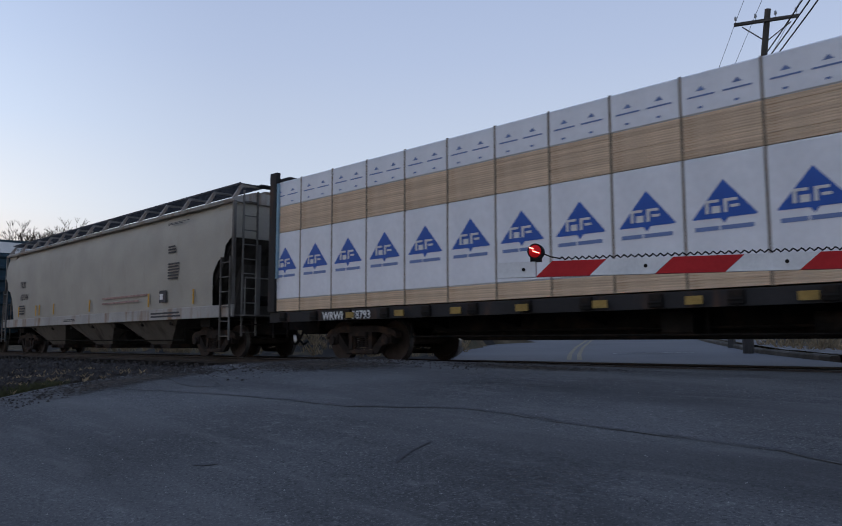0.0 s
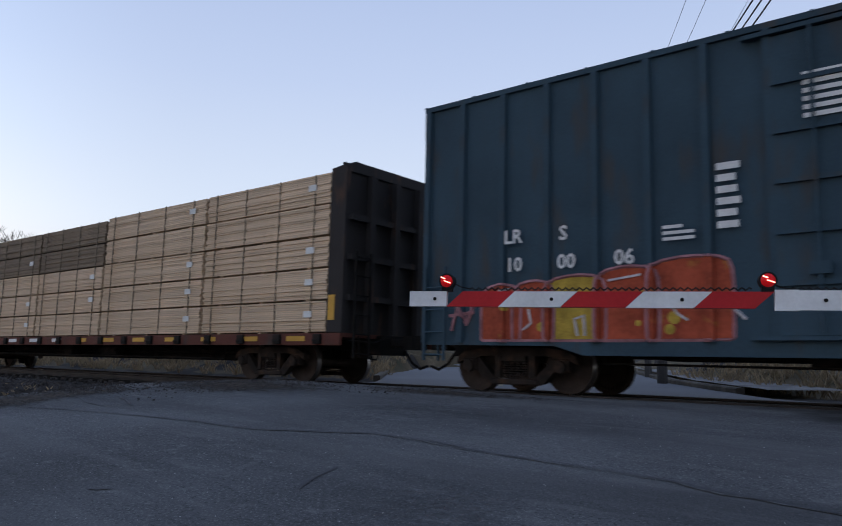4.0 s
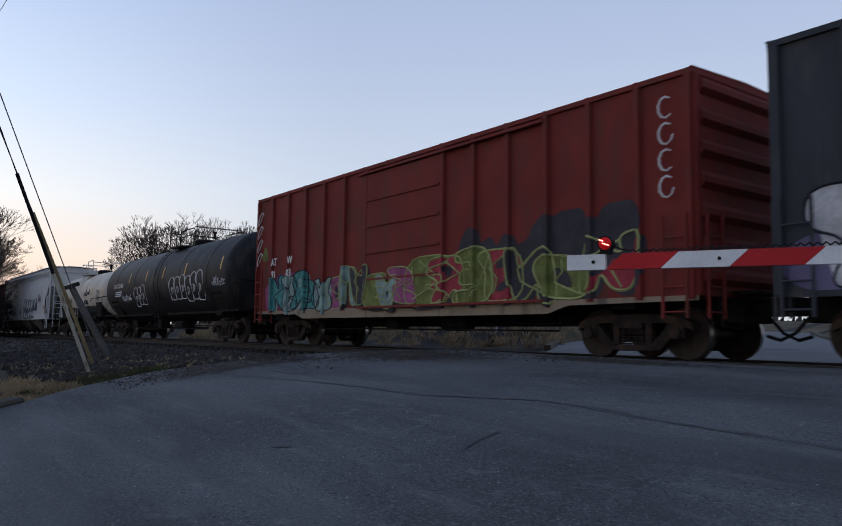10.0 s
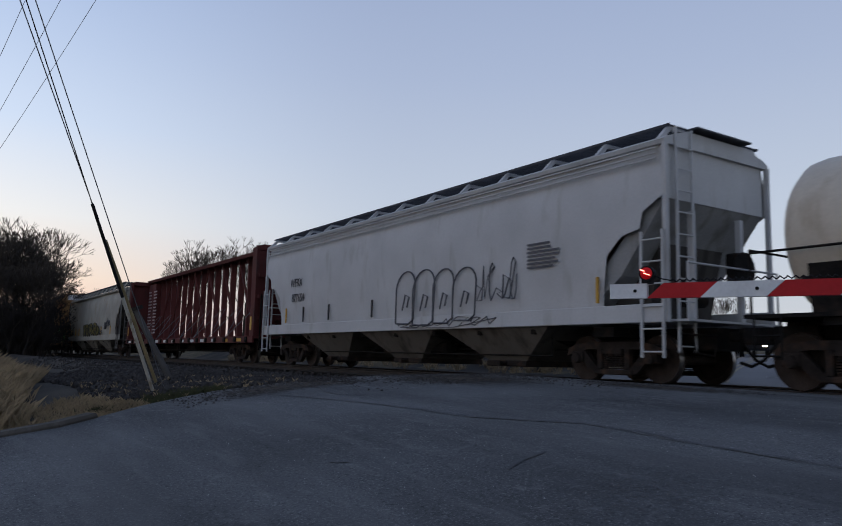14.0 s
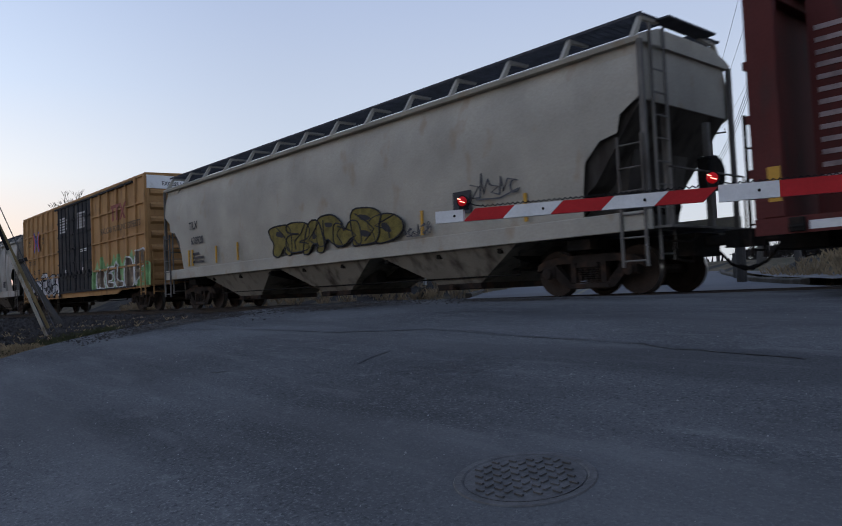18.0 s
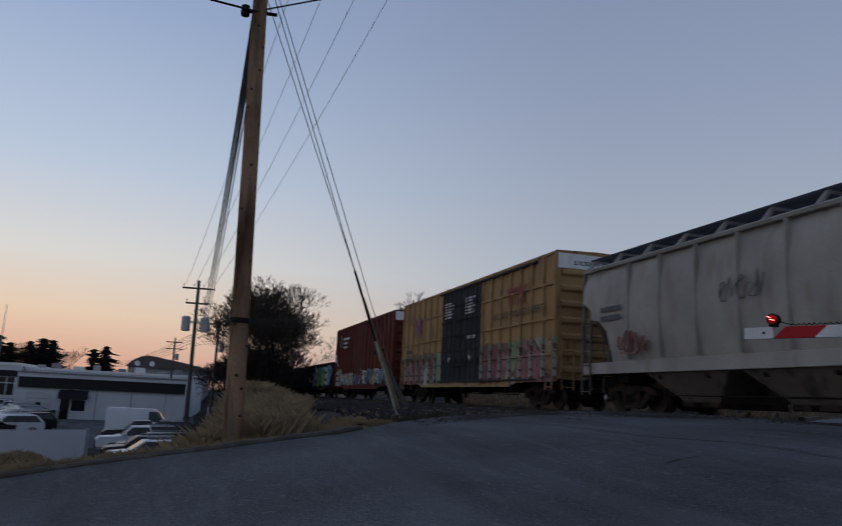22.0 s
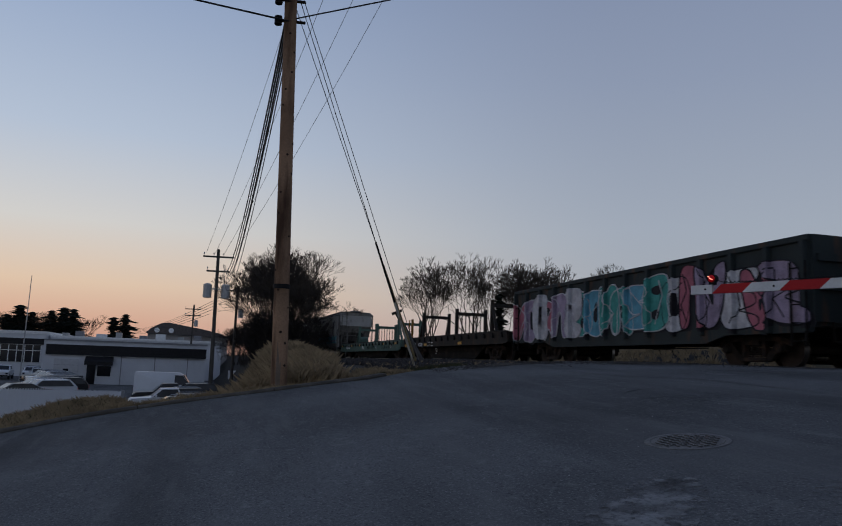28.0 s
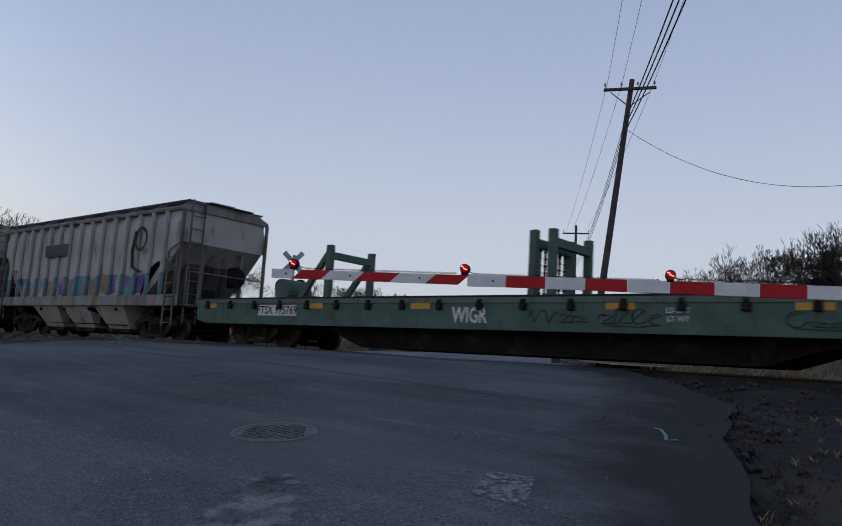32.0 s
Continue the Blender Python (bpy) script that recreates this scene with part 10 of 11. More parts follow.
# lamp posts and a thin mast over the dealership
for x, y, z in ((-58, -34.5, 3.15), (-70, -37.3, 2.95)):
    lp = thing("lot_lamp", "slim car park lamp post with a flat head", "lamp post", group="car park lamps")
    part("pole", Shape().tube((x, y, -4.3), (x, y, z), 0.07, 8), BAND, lp)
    part("head", Shape().box(x - 0.15, x + 0.15, y - 0.35, y + 0.35, z, z + 0.1, 0.03), BAND, lp)
ms = thing("flagpole", "tall thin pale mast", "mast", data=Shape().tube((-95, -34.2, -4.3), (-95, -34.0, 9.2), 0.09, 8, 0.04).mesh("flagpole", GALV))

# ---- car park surface ----
def lot_z(x):
    return along(x, [(-62, -4.13), (-38, -4.5)])


lot = Shape()
LOT_X = [(-118, -9), (-62, -13.0), (-50, -11.6), (-33, -11.9)]
for (a, ya), (b, yb) in zip(LOT_X, LOT_X[1:]):
    vs = [(x, y, lot_z(x) - d) for d in (0.0, 0.3) for x, y in ((a, -44), (b, -44), (b, yb), (a, ya))]
    lot.add(vs, [(0, 1, 2, 3), (7, 6, 5, 4), (0, 4, 5, 1), (2, 6, 7, 3)])
thing("car_park", "dark asphalt car park below the street", "car park", kind="structure", data=lot.mesh("car_park", ASPHALT))

# ---- vehicles ----
CARPAINT = {n: mat(n + "_car_paint", c, 0.28, var=0.04, scale=1, fine=8, bump=0, spec=0.3) for n, c in (("white", (0.62, 0.63, 0.64)), ("black", (0.012, 0.012, 0.014)), ("silver", (0.34, 0.35, 0.36)), ("blue", (0.02, 0.035, 0.09)), ("red", (0.2, 0.015, 0.015)))}


def wheel_shape():
    return Shape().lathe([(-0.11, 0.2), (-0.11, 0.33), (-0.08, 0.345), (0.08, 0.345), (0.11, 0.33), (0.11, 0.2)], "y", 18)


def rim_shape():
    return Shape().lathe([(-0.10, 0.01), (-0.105, 0.19), (0.105, 0.19), (0.10, 0.01)], "y", 12)


def car(color, m, style="suv", lights=None):
    nm = {"suv": "sport utility vehicle", "sedan": "sedan", "van": "cargo van", "pickup": "pickup truck"}[style]
    ob = thing(nm.replace(" ", "_"), color + " " + nm + (" waiting on the far street with headlights on" if lights else " parked in the car park"), "van" if style == "van" else "car", group="waiting cars" if lights else "parked cars", m=m)
    pm = CARPAINT[color]
    if style == "van":
        L, W, prof = 5.6, 0.98, [(-2.8, 0.45), (2.75, 0.45), (2.8, 0.9), (2.55, 1.15), (1.75, 1.35), (1.2, 2.25), (0.9, 2.42), (-2.7, 2.45), (-2.8, 2.3)]
        glass = [(1.72, 1.4), (1.2, 2.2), (0.55, 2.2), (0.55, 1.4)]
    elif style == "pickup":
        L, W, prof = 5.6, 0.95, [(-2.75, 0.5), (2.75, 0.5), (2.8, 0.95), (2.6, 1.12), (1.35, 1.2), (0.65, 1.82), (-0.5, 1.86), (-0.75, 1.22), (-2.78, 1.18)]
        glass = [(1.15, 1.24), (0.6, 1.75), (-0.42, 1.78), (-0.6, 1.24)]
    elif style == "sedan":
        L, W, prof = 4.7, 0.9, [(-2.3, 0.4), (2.3, 0.4), (2.35, 0.7), (2.15, 0.88), (1.15, 0.98), (0.4, 1.42), (-0.9, 1.45), (-1.75, 1.05), (-2.3, 1.0)]
        glass = [(0.98, 1.0), (0.36, 1.37), (-0.88, 1.39), (-1.5, 1.04)]
    else:
        L, W, prof = 4.7, 0.94, [(-2.3, 0.45), (2.3, 0.45), (2.35, 0.85), (2.2, 1.02), (1.2, 1.12), (0.45, 1.66), (-1.7, 1.7), (-2.15, 1.3), (-2.3, 1.1)]
        glass = [(1.0, 1.15), (0.4, 1.6), (-1.65, 1.63), (-2.0, 1.18)]
    sh = Shape()
    ins = 0.14
    n = len(prof)
    zmid = 1.15
    rows = []
    for y, k in ((-W, 1), (-W + 0.06, 0), (W - 0.06, 0), (W, 1)):
        rows.append([(x * (1 - 0.02 * k), y * (1.0 if z <= zmid else 1 - ins * (z - zmid) / 0.6), z if not k else (z * 0.97 + 0.02)) for x, z in prof])
    vs = [p for r in rows for p in r]
    fs = [tuple(range(n)), tuple(range(4 * n - 1, 3 * n - 1, -1))]
    for j in range(3):
        fs += [(j * n + i, (j + 1) * n + i, (j + 1) * n + (i + 1) % n, j * n + (i + 1) % n) for i in range(n)]
    part("body", sh.add(vs, fs), pm, ob, smooth=True)
    for s in (-1, 1):
        g = Shape()
        g.add([(x, s * (W * (1 - ins * (max(z, zmid) - zmid) / 0.6) + 0.006), z) for x, z in glass] + [(x, s * (W * (1 - ins * (max(z, zmid) - zmid) / 0.6) - 0.03), z) for x, z in glass], [(0, 1, 2, 3), (7, 6, 5, 4), (0, 4, 5, 1), (1, 5, 6, 2), (2, 6, 7, 3), (3, 7, 4, 0)])
        part("side_window", g, GLASS_DARK, ob)
        for k in ((0.36, 0.70) if style == "suv" else (0.5,) if style != "van" else ()):
            (xa, za), (xb, zb) = [tuple(glass[p][c] + (glass[q][c] - glass[p][c]) * k for c in (0, 1)) for p, q in ((0, 3), (1, 2))]
            part("pillar", Shape().tube((xa, s * (W * (1 - ins * (max(za, zmid) - zmid) / 0.6) + 0.004), za), (xb, s * (W * (1 - ins * (max(zb, zmid) - zmid) / 0.6) + 0.004), zb), 0.03, 4), BLACK, ob)
        if style == "suv":
            part("roof_rail", Shape().pipe([(0.3, s * W * 0.78, 1.67), (0.2, s * W * 0.78, 1.74), (-1.5, s * W * 0.78, 1.76), (-1.6, s * W * 0.78, 1.70)], 0.02, 5), GALV, ob)
        part("side_mirror", Shape().box(glass[0][0] - 0.22, glass[0][0] - 0.08, min(s * W, s * (W + 0.2)), max(s * W, s * (W + 0.2)), glass[0][1] + 0.0, glass[0][1] + 0.15, 0.02), pm, ob)
        part("sill_trim", Shape().box(-L * 0.3 + 0.45, L * 0.31 - 0.45, min(s * (W - 0.03), s * (W + 0.015)), max(s * (W - 0.03), s * (W + 0.015)), 0.36, 0.50), BLACK, ob)
        for wx in (-L * 0.3, L * 0.31):
            part("wheel_arch", Shape().lathe([(s * (W - 0.06), 0.42), (s * (W + 0.012), 0.44), (s * (W + 0.012), 0.37), (s * (W - 0.06), 0.36)], "y", 18, (wx, 0, 0.36)), BLACK, ob)
    fx = [p for p in prof if p[1] > 0.9]
    a, b = glass[0], glass[1]
    part("windscreen", Shape().add([(a[0] + 0.14, -W * 0.82, a[1] + 0.02), (a[0] + 0.14, W * 0.82, a[1] + 0.02), (b[0] + 0.10, W * 0.72, b[1] + 0.04), (b[0] + 0.10, -W * 0.72, b[1] + 0.04), (a[0], -W * 0.82, a[1]), (a[0], W * 0.82, a[1]), (b[0], W * 0.72, b[1]), (b[0], -W * 0.72, b[1])], [(0, 1, 2, 3), (7, 6, 5, 4), (0, 4, 5, 1), (1, 5, 6, 2), (2, 6, 7, 3), (3, 7, 4, 0)]), GLASS_DARK, ob)
    xm = max(p[0] for p in prof)
    for x in (-L * 0.3, L * 0.31):
        for y in (-W + 0.08, W - 0.08):
            w = part("wheel", shared("car_tyre", wheel_shape, RUBBER), None, ob, m=pose(x, y, 0.345))
            part("rim", shared("car_rim", rim_shape, GALV), None, w)
    for s in (-1, 1):
        part("headlight", Shape().box(xm - 0.12, xm + 0.02, s * 0.72 - 0.15, s * 0.72 + 0.15, 0.70, 0.92, 0.02), HEADLIGHT if lights else GLASS_DARK, ob)
        part("tail_light", Shape().box(-xm - 0.01, -xm + 0.1, s * 0.75 - 0.1, s * 0.75 + 0.1, 0.8, 1.05), GATE_RED, ob)
    part("bumper", Shape().box(xm - 0.08, xm + 0.05, -W * 0.9, W * 0.9, 0.42, 0.6, 0.02), BLACK, ob)
    return ob


for color, x, y, rz, st in (("white", -38.6, -14.0, -82, "suv"), ("black", -41.6, -14.5, -84, "suv"), ("black", -44.6, -14.0, -84, "suv"), ("white", -47.8, -15.0, -84, "pickup"), ("black", -51.0, -14.6, -84, "suv"), ("black", -54.4, -15.2, -84, "pickup"), ("white", -61.5, -15.6, 88, "van"), ("black", -58.0, -13.6, -84, "suv"),
                          ("black", -55.0, -26.4, -62, "sedan"), ("white", -57.6, -24.9, -62, "suv"), ("white", -60.6, -25.9, -62, "suv"), ("black", -63.4, -24.8, -62, "suv"), ("black", -66.6, -26.4, -62, "suv"), ("black", -69.8, -25.8, -62, "suv"), ("silver", -73.0, -26.6, -62, "suv"), ("black", -76.6, -27.2, -62, "suv"), ("black", -80.5, -28.0, -62, "suv"), ("white", -85, -29.2, -60, "suv"), ("black", -89, -30.4, -60, "suv"),
                          ("silver", -98, -32.6, 10, "suv"), ("white", -106, -35.0, 5, "suv"), ("black", -112, -36.0, 5, "suv"), ("white", -104, -38.0, 5, "pickup"), ("white", -110, -40.5, 5, "suv")):
    car(color, pose(x, y, lot_z(x) if y > -22 else -4.13, 0, 0, rz), st)
for color, x, y, rz, st in (("black", -28.6, 40.7, -58, "pickup"), ("red", -35.5, 50.0, -58, "sedan"), ("black", -38.5, 52.0, 120, "suv"), ("silver", -57.0, 82.0, 40, "sedan"), ("white", -61.0, 80.5, 40, "suv"), ("black", -53.5, 85.0, 40, "suv")):
    car(color, pose(x, y, road_z(x, y), 0, 0, rz), st, lights=st == "pickup" or None)

# ---- trees, thicket, grass ----
def grow(limbs, twigs, p, d, length, r, depth, rnd, wide=26.0, up_pull=0.1):
    """Bare branching: a limb bends a little, tapers, and parts in two or three, down to fine twigs."""
    q = Vector(p)
    segs = 2 if depth > 2 else 1
    for i in range(segs):
        d = (d + Vector((rnd.uniform(-1, 1), rnd.uniform(-1, 1), rnd.uniform(-0.5, 1))) * 0.12).normalized()
        e = q + d * (length / segs)
        r2 = r * 0.86
        (limbs if depth > 3 else twigs).tube(q, e, max(r, 0.014), 5 if depth > 4 else 3, max(r2, 0.010), caps=False)
        q, r = e, r2
    if depth == 0:
        return
    turn = rnd.uniform(0, 2 * math.pi)
    n = 3 if rnd.random() < (0.2 if depth > 2 else 0.7) else 2
    side = d.orthogonal().normalized()
    for k in range(n):
        axis_ = Quaternion(d, turn + 2 * math.pi * k / n + rnd.uniform(-0.5, 0.5)) @ side
        nd = Quaternion(axis_, radians(rnd.uniform(0.4, 1.3) * wide)) @ d
        nd = (nd + Vector((0, 0, up_pull))).normalized()
        grow(limbs, twigs, q, nd, length * rnd.uniform(0.64, 0.88), r * rnd.uniform(0.62, 0.80), depth - 1, rnd, wide, up_pull)


def bare_tree(seed, depth=6, wide=30.0, stems=1, trunk=1.6):
    """A winter tree with a rounded crown; trunk: how far up it first parts."""
    rnd = random.Random(seed)
    limbs, twigs = Shape(), Shape()
    for s in range(stems):
        a = 2 * math.pi * s / stems + rnd.uniform(-0.3, 0.3)
        foot = Vector((0.3 * math.cos(a), 0.3 * math.sin(a), -0.4)) if stems > 1 else Vector((0, 0, -0.4))
        lean = Vector((0.28 * math.cos(a), 0.28 * math.sin(a), 1)).normalized() if stems > 1 else Vector((0, 0, 1))
        head = foot + lean * trunk
        limbs.tube(foot, head, 0.20 / math.sqrt(stems), 7, 0.15 / math.sqrt(stems), caps=False)
        for k in range(4 if stems == 1 else 2):
            b = a + 2 * math.pi * k / (4 if stems == 1 else 2) + rnd.uniform(-0.4, 0.4)
            out = rnd.uniform(0.15, 0.62)
            grow(limbs, twigs, head, Vector((out * math.cos(b), out * math.sin(b), 1)).normalized(), rnd.uniform(1.7, 2.2), 0.088 / math.sqrt(stems) ** 0.5, depth, rnd, wide)
    return limbs, twigs


def plain_mesh(sh, name, material):
    me = bpy.data.meshes.new(name)
    me.from_pydata(sh.v, [], sh.f)
    me.materials.append(material)
    return me


TREE_KINDS = []
for seed, dp, wd, st, tr in ((3, 7, 25, 1, 2.0), (8, 7, 28, 1, 1.4), (14, 7, 23, 1, 2.4), (21, 7, 25, 3, 1.6)):
    limbs, twigs = bare_tree(seed, dp, wd, st, tr)
    top = max(v[2] for v in twigs.v)
    for part_of in (limbs, twigs):
        part_of.v = [(x * 10 / top, y * 10 / top, z * 10 / top) for x, y, z in part_of.v]
    TREE_KINDS.append((plain_mesh(limbs, "trunk", BARK), plain_mesh(twigs, "crown", TWIG)))


def tree(kind, x, y, z, height, rz, width=1.0, label="bare winter tree with fine twigs", group="bare trees"):
    t = thing("tree", label, "tree", group=group, m=pose(x, y, z, 0, 0, rz) @ Matrix.Diagonal((height / 10 * width, height / 10 * width, height / 10, 1)))
    part("trunk", TREE_KINDS[kind][0], None, t)
    part("crown", TREE_KINDS[kind][1], None, t)
    return t


rnd = random.Random(77)
# beyond the train, a loose row
for i, (x, y, h) in enumerate(((-76, 12.5, 13.5), (-74, 17.5, 14), (-78, 21.5, 13), (-72, 24.0, 13.5), (-74, 29, 13.5), (-70, 33, 13), (-82, 15, 12.5), (-80, 27, 13), (-86, 35, 13), (-64, 40, 11), (-58, 44, 9), (-52, 47, 9), (-46, 62, 9))):
    tree(i % 4, x, y, 0.2, h * 0.92, 57 * i, 1.1)
# right of the far street
for i, (x, y, h) in enumerate(((-14.5, 52, 10.0), (-9.5, 49, 11.5), (-6.0, 50.5, 12), (-3.0, 52, 14), (0.5, 55, 15), (-11.5, 56, 10.5), (4, 54, 15), (8, 50, 14), (-18, 70, 8), (14, 45, 14), (-1.0, 49, 13), (2.5, 47, 13.5), (2.0, 33, 6.5), (5.5, 31, 6.0), (-1.5, 36, 6.0), (10, 30, 7))):
    tree((i + 1) % 4, x, y, road_z(x, y), h * (0.82 if x < 12 else 1.0), 41 * i, 1.05, group="bare trees by the far street")
# dark overgrown thicket beside the track
THICK = []
for seed in (31, 32):
    r2 = random.Random(seed)
    sh = Shape()
    for k in range(10):
        a = r2.uniform(0, 6.28)
        grow(sh, sh, (r2.uniform(-2.2, 2.2), r2.uniform(-2.2, 2.2), -0.4), Vector((0.5 * math.cos(a), 0.5 * math.sin(a), 1)).normalized(), r2.uniform(0.8, 1.15), 0.045, 6, r2, 34.0, 0.06)
    THICK.append(plain_mesh(sh, "thicket", THICKET))
for i in range(34):
    x = -58 - 26 * rnd.random()
    y = -3.4 - 3.4 * rnd.random() ** 0.8 - 0.03 * (-58 - x)
    s = rnd.uniform(0.8, 1.2) * (1.0 if y < -4.6 else 0.7)
    thing("shrub", "dark leafless overgrown shrub beside the track", "shrub", group="thicket shrubs", m=pose(x, y, uneven(x, y) - 0.1, 0, 0, rnd.uniform(0, 360)) @ Matrix.Diagonal((s, s, s * rnd.uniform(0.9, 1.35), 1)), data=THICK[i % 2])
for i, (x, y, h) in enumerate(((-62, -6.2, 11.3), (-66, -4.8, 11.6), (-70, -6.5, 11.5), (-60, -4.4, 8.2), (-64, -6.6, 10.2), (-68, -5.6, 11.5), (-72, -4.4, 10.5), (-59.5, -6.4, 7.8), (-65, -6.0, 10), (-58.8, -5.0, 7), (-62.5, -3.9, 8), (-63.5, -7.0, 9))):
    tree(i % 4, x, y, -0.6, h, 73 * i, 1.15, "tall bare tree in a dark thicket", "thicket trees")
# brush beyond the track and by the far street
for i in range(16):
    x, y = rnd.uniform(-60, -14), rnd.uniform(7.5, 16)
    if x > -19 - 0.6 * (y - 7):
        x -= 14
    s = rnd.uniform(0.2, 0.42)
    thing("shrub", "low leafless brush beyond the track", "shrub", group="trackside brush", m=pose(x, y, uneven(x, y) - 0.1, 0, 0, rnd.uniform(0, 360)) @ Matrix.Diagonal((s, s, s * 0.7, 1)), data=THICK[i % 2])

for i in range(16):
    y = 36 + 26 * rnd.random()
    x = along(y, [(b, a) for a, b in RIGHT_EDGE]) + 3.5 + 9 * rnd.random()
    k = rnd.uniform(0.45, 0.7)
    thing("shrub", "dark leafless brush beside the far street", "shrub", group="street brush", m=pose(x, y, road_z(x, y) - 0.1, 0, 0, rnd.uniform(0, 360)) @ Matrix.Diagonal((k * 1.4, k * 1.4, k * 0.8, 1)), data=THICK[i % 2])

# conifers on the western skyline
def conifer_shape(seed):
    r2 = random.Random(seed)
    sh = Shape()
    for k in range(34):
        z = 1.2 + 8.6 * k / 34
        w = 1.6 * (1 - (z / 10.3) ** 7) * r2.uniform(0.35, 1.25)
        for j in range(9):
            a = r2.uniform(0, 6.28)
            tip = (w * math.cos(a), w * math.sin(a), z - 0.25 * w)
            sh.tube((0, 0, z), tip, 0.26, 4, 0.03)
    return sh


CON = [plain_mesh(conifer_shape(s), "crown", NEEDLE) for s in (1, 2)]
con_trunk = Shape().tube((0, 0, -1), (0, 0, 9.6), 0.22, 8, 0.04).mesh("trunk", BARK)
for i, (px, h) in enumerate(((-64, 14), (-55.5, 14.5), (-53.2, 13), (-58, 12), (-48.5, 13.5), (-46.0, 14.5), (-43.2, 14), (-34.0, 12.5), (-31.5, 13.5), (-61, 11))):
    t = thing("conifer", "dark spruce on the skyline", "tree", group="skyline conifers", m=pose(-193 - 2 * (i % 3), px, -3.4, 0, 0, 50 * i) @ Matrix.Diagonal((h / 5.8, h / 5.8, h / 10, 1)))
    part("trunk", con_trunk, None, t)
    part("crown", CON[i % 2], None, t)
t = thing("conifer", "dark evergreen among bare trees", "tree", group="skyline conifers", m=pose(-4.6, 53, 1.0) @ Matrix.Diagonal((1.5, 1.5, 1.0, 1)))
part("trunk", con_trunk, None, t)
part("crown", CON[0], None, t)
t = thing("conifer", "dark evergreen among bare trees", "tree", group="skyline conifers", m=pose(-73, 20.5, 0.0) @ Matrix.Diagonal((0.9, 0.9, 0.85, 1)))
part("trunk", con_trunk, None, t)
part("crown", CON[1], None, t)
for i in range(8):
    tree(i % 4, -199, -66 + 3.2 * i, -5.5, 15, 61 * i, 1.2, "bare tree on the western skyline", "skyline trees")

# far wooded ridge all round, closing the view
def ridge(name, ring, z0, h, seed, label):
    r2 = random.Random(seed)
    sh = Shape()
    pts = []
    for (ax, ay), (bx, by) in zip(ring, ring[1:]):
        n = max(2, int(math.hypot(bx - ax, by - ay) / 2.2))
        pts += [(ax + (bx - ax) * i / n, ay + (by - ay) * i / n) for i in range(n)]
    for x, y in pts:
        k = 0.55 + 0.6 * abs(noise.noise((x * 0.03, y * 0.03, seed))) + 0.3 * r2.random()
        hh = h * k
        for j in range(5):
            ox, oy = r2.uniform(-2.5, 2.5), r2.uniform(-2.5, 2.5)
            a = r2.uniform(0, 6.28)
            sh.tube((x + ox, y + oy, z0), (x + ox + 1.2 * math.cos(a), y + oy + 1.2 * math.sin(a), z0 + hh * r2.uniform(0.6, 1.0)), r2.uniform(0.9, 1.7), 4, 0.12)
    me = plain_mesh(sh, name, THICKET)
    return thing(name, label, "trees", kind="stuff", data=me)


ridge("far_woods", [(-330, 60), (-260, 150), (-150, 210), (-40, 230), (60, 200), (150, 120)], 1.0, 8.0, 3, "distant dark leafless woods")
ridge("near_woods", [(-170, 62), (-120, 82), (-80, 102), (-30, 124), (15, 112)], 0.3, 4.6, 6, "low dark leafless woods beyond the far street")
ridge("far_woods", [(-330, 60), (-300, -20), (-280, -110), (-220, -200)], -5, 9.5, 4, "distant dark leafless woods to the west")

# grasses
def tufts(name, spots, material, label, blade=0.28, lean=0.5, per=9, width=0.008):
    r2 = random.Random(len(spots))
    sh = Shape()
    for x, y, z, s in spots:
        for k in range(per):
            a = r2.uniform(0, 6.28)
            l = blade * s * r2.uniform(0.6, 1.2)
            bx, by = x + r2.uniform(-0.08, 0.08) * s, y + r2.uniform(-0.08, 0.08) * s
            d = lean * r2.uniform(0.3, 1.0) * l
            w = width * s
            px, py = -math.sin(a) * w, math.cos(a) * w
            sh.add([(bx - px, by - py, z), (bx + px, by + py, z), (bx + 0.4 * d * math.cos(a), by + 0.4 * d * math.sin(a), z + l * 0.65), (bx + d * math.cos(a), by + d * math.sin(a), z + l)], [(0, 1, 2), (0, 2, 3)])
    return thing(name, label, "grass", kind="stuff", data=plain_mesh(sh, name, material))


spots = []
while len(spots) < 4200:
    x, y = (rnd.gauss(-11.6, 1.9), rnd.gauss(-11.3, 0.6)) if rnd.random() < 0.65 else (rnd.uniform(-10, -5.0), rnd.gauss(-11.9, 0.6))
    if x < -5.0 and -13.1 < y < -10.35 - 0.13 * (x + 9) + 0.2 * math.sin(3 * x):
        spots.append((x, y, uneven(x, y) - 0.08, rnd.uniform(0.7, 1.2)))
tufts("tall_dry_grass", spots, GRASS_DRY, "tall tan dry grass on the embankment", 0.32, 1.0, 18, 0.004)
spots = []
for a, b in zip(KERB[3:], KERB[4:]):
    for i in range(520):
        s = rnd.random()
        d = 0.2 + 1.6 * rnd.random() ** 1.6
        x, y = a[0] + (b[0] - a[0]) * s - d, a[1] + (b[1] - a[1]) * s - 0.3 * d
        spots.append((x, y, uneven(x, y) - 0.07, rnd.uniform(0.25, 0.6)))
for i in range(300):
    x, y = rnd.uniform(-9.5, -5.6), rnd.uniform(-9.6, -6.2)
    if x < -5.9 - 0.45 * (y + 9.2):
        spots.append((x, y, uneven(x, y) - 0.07, rnd.uniform(0.15, 0.4)))
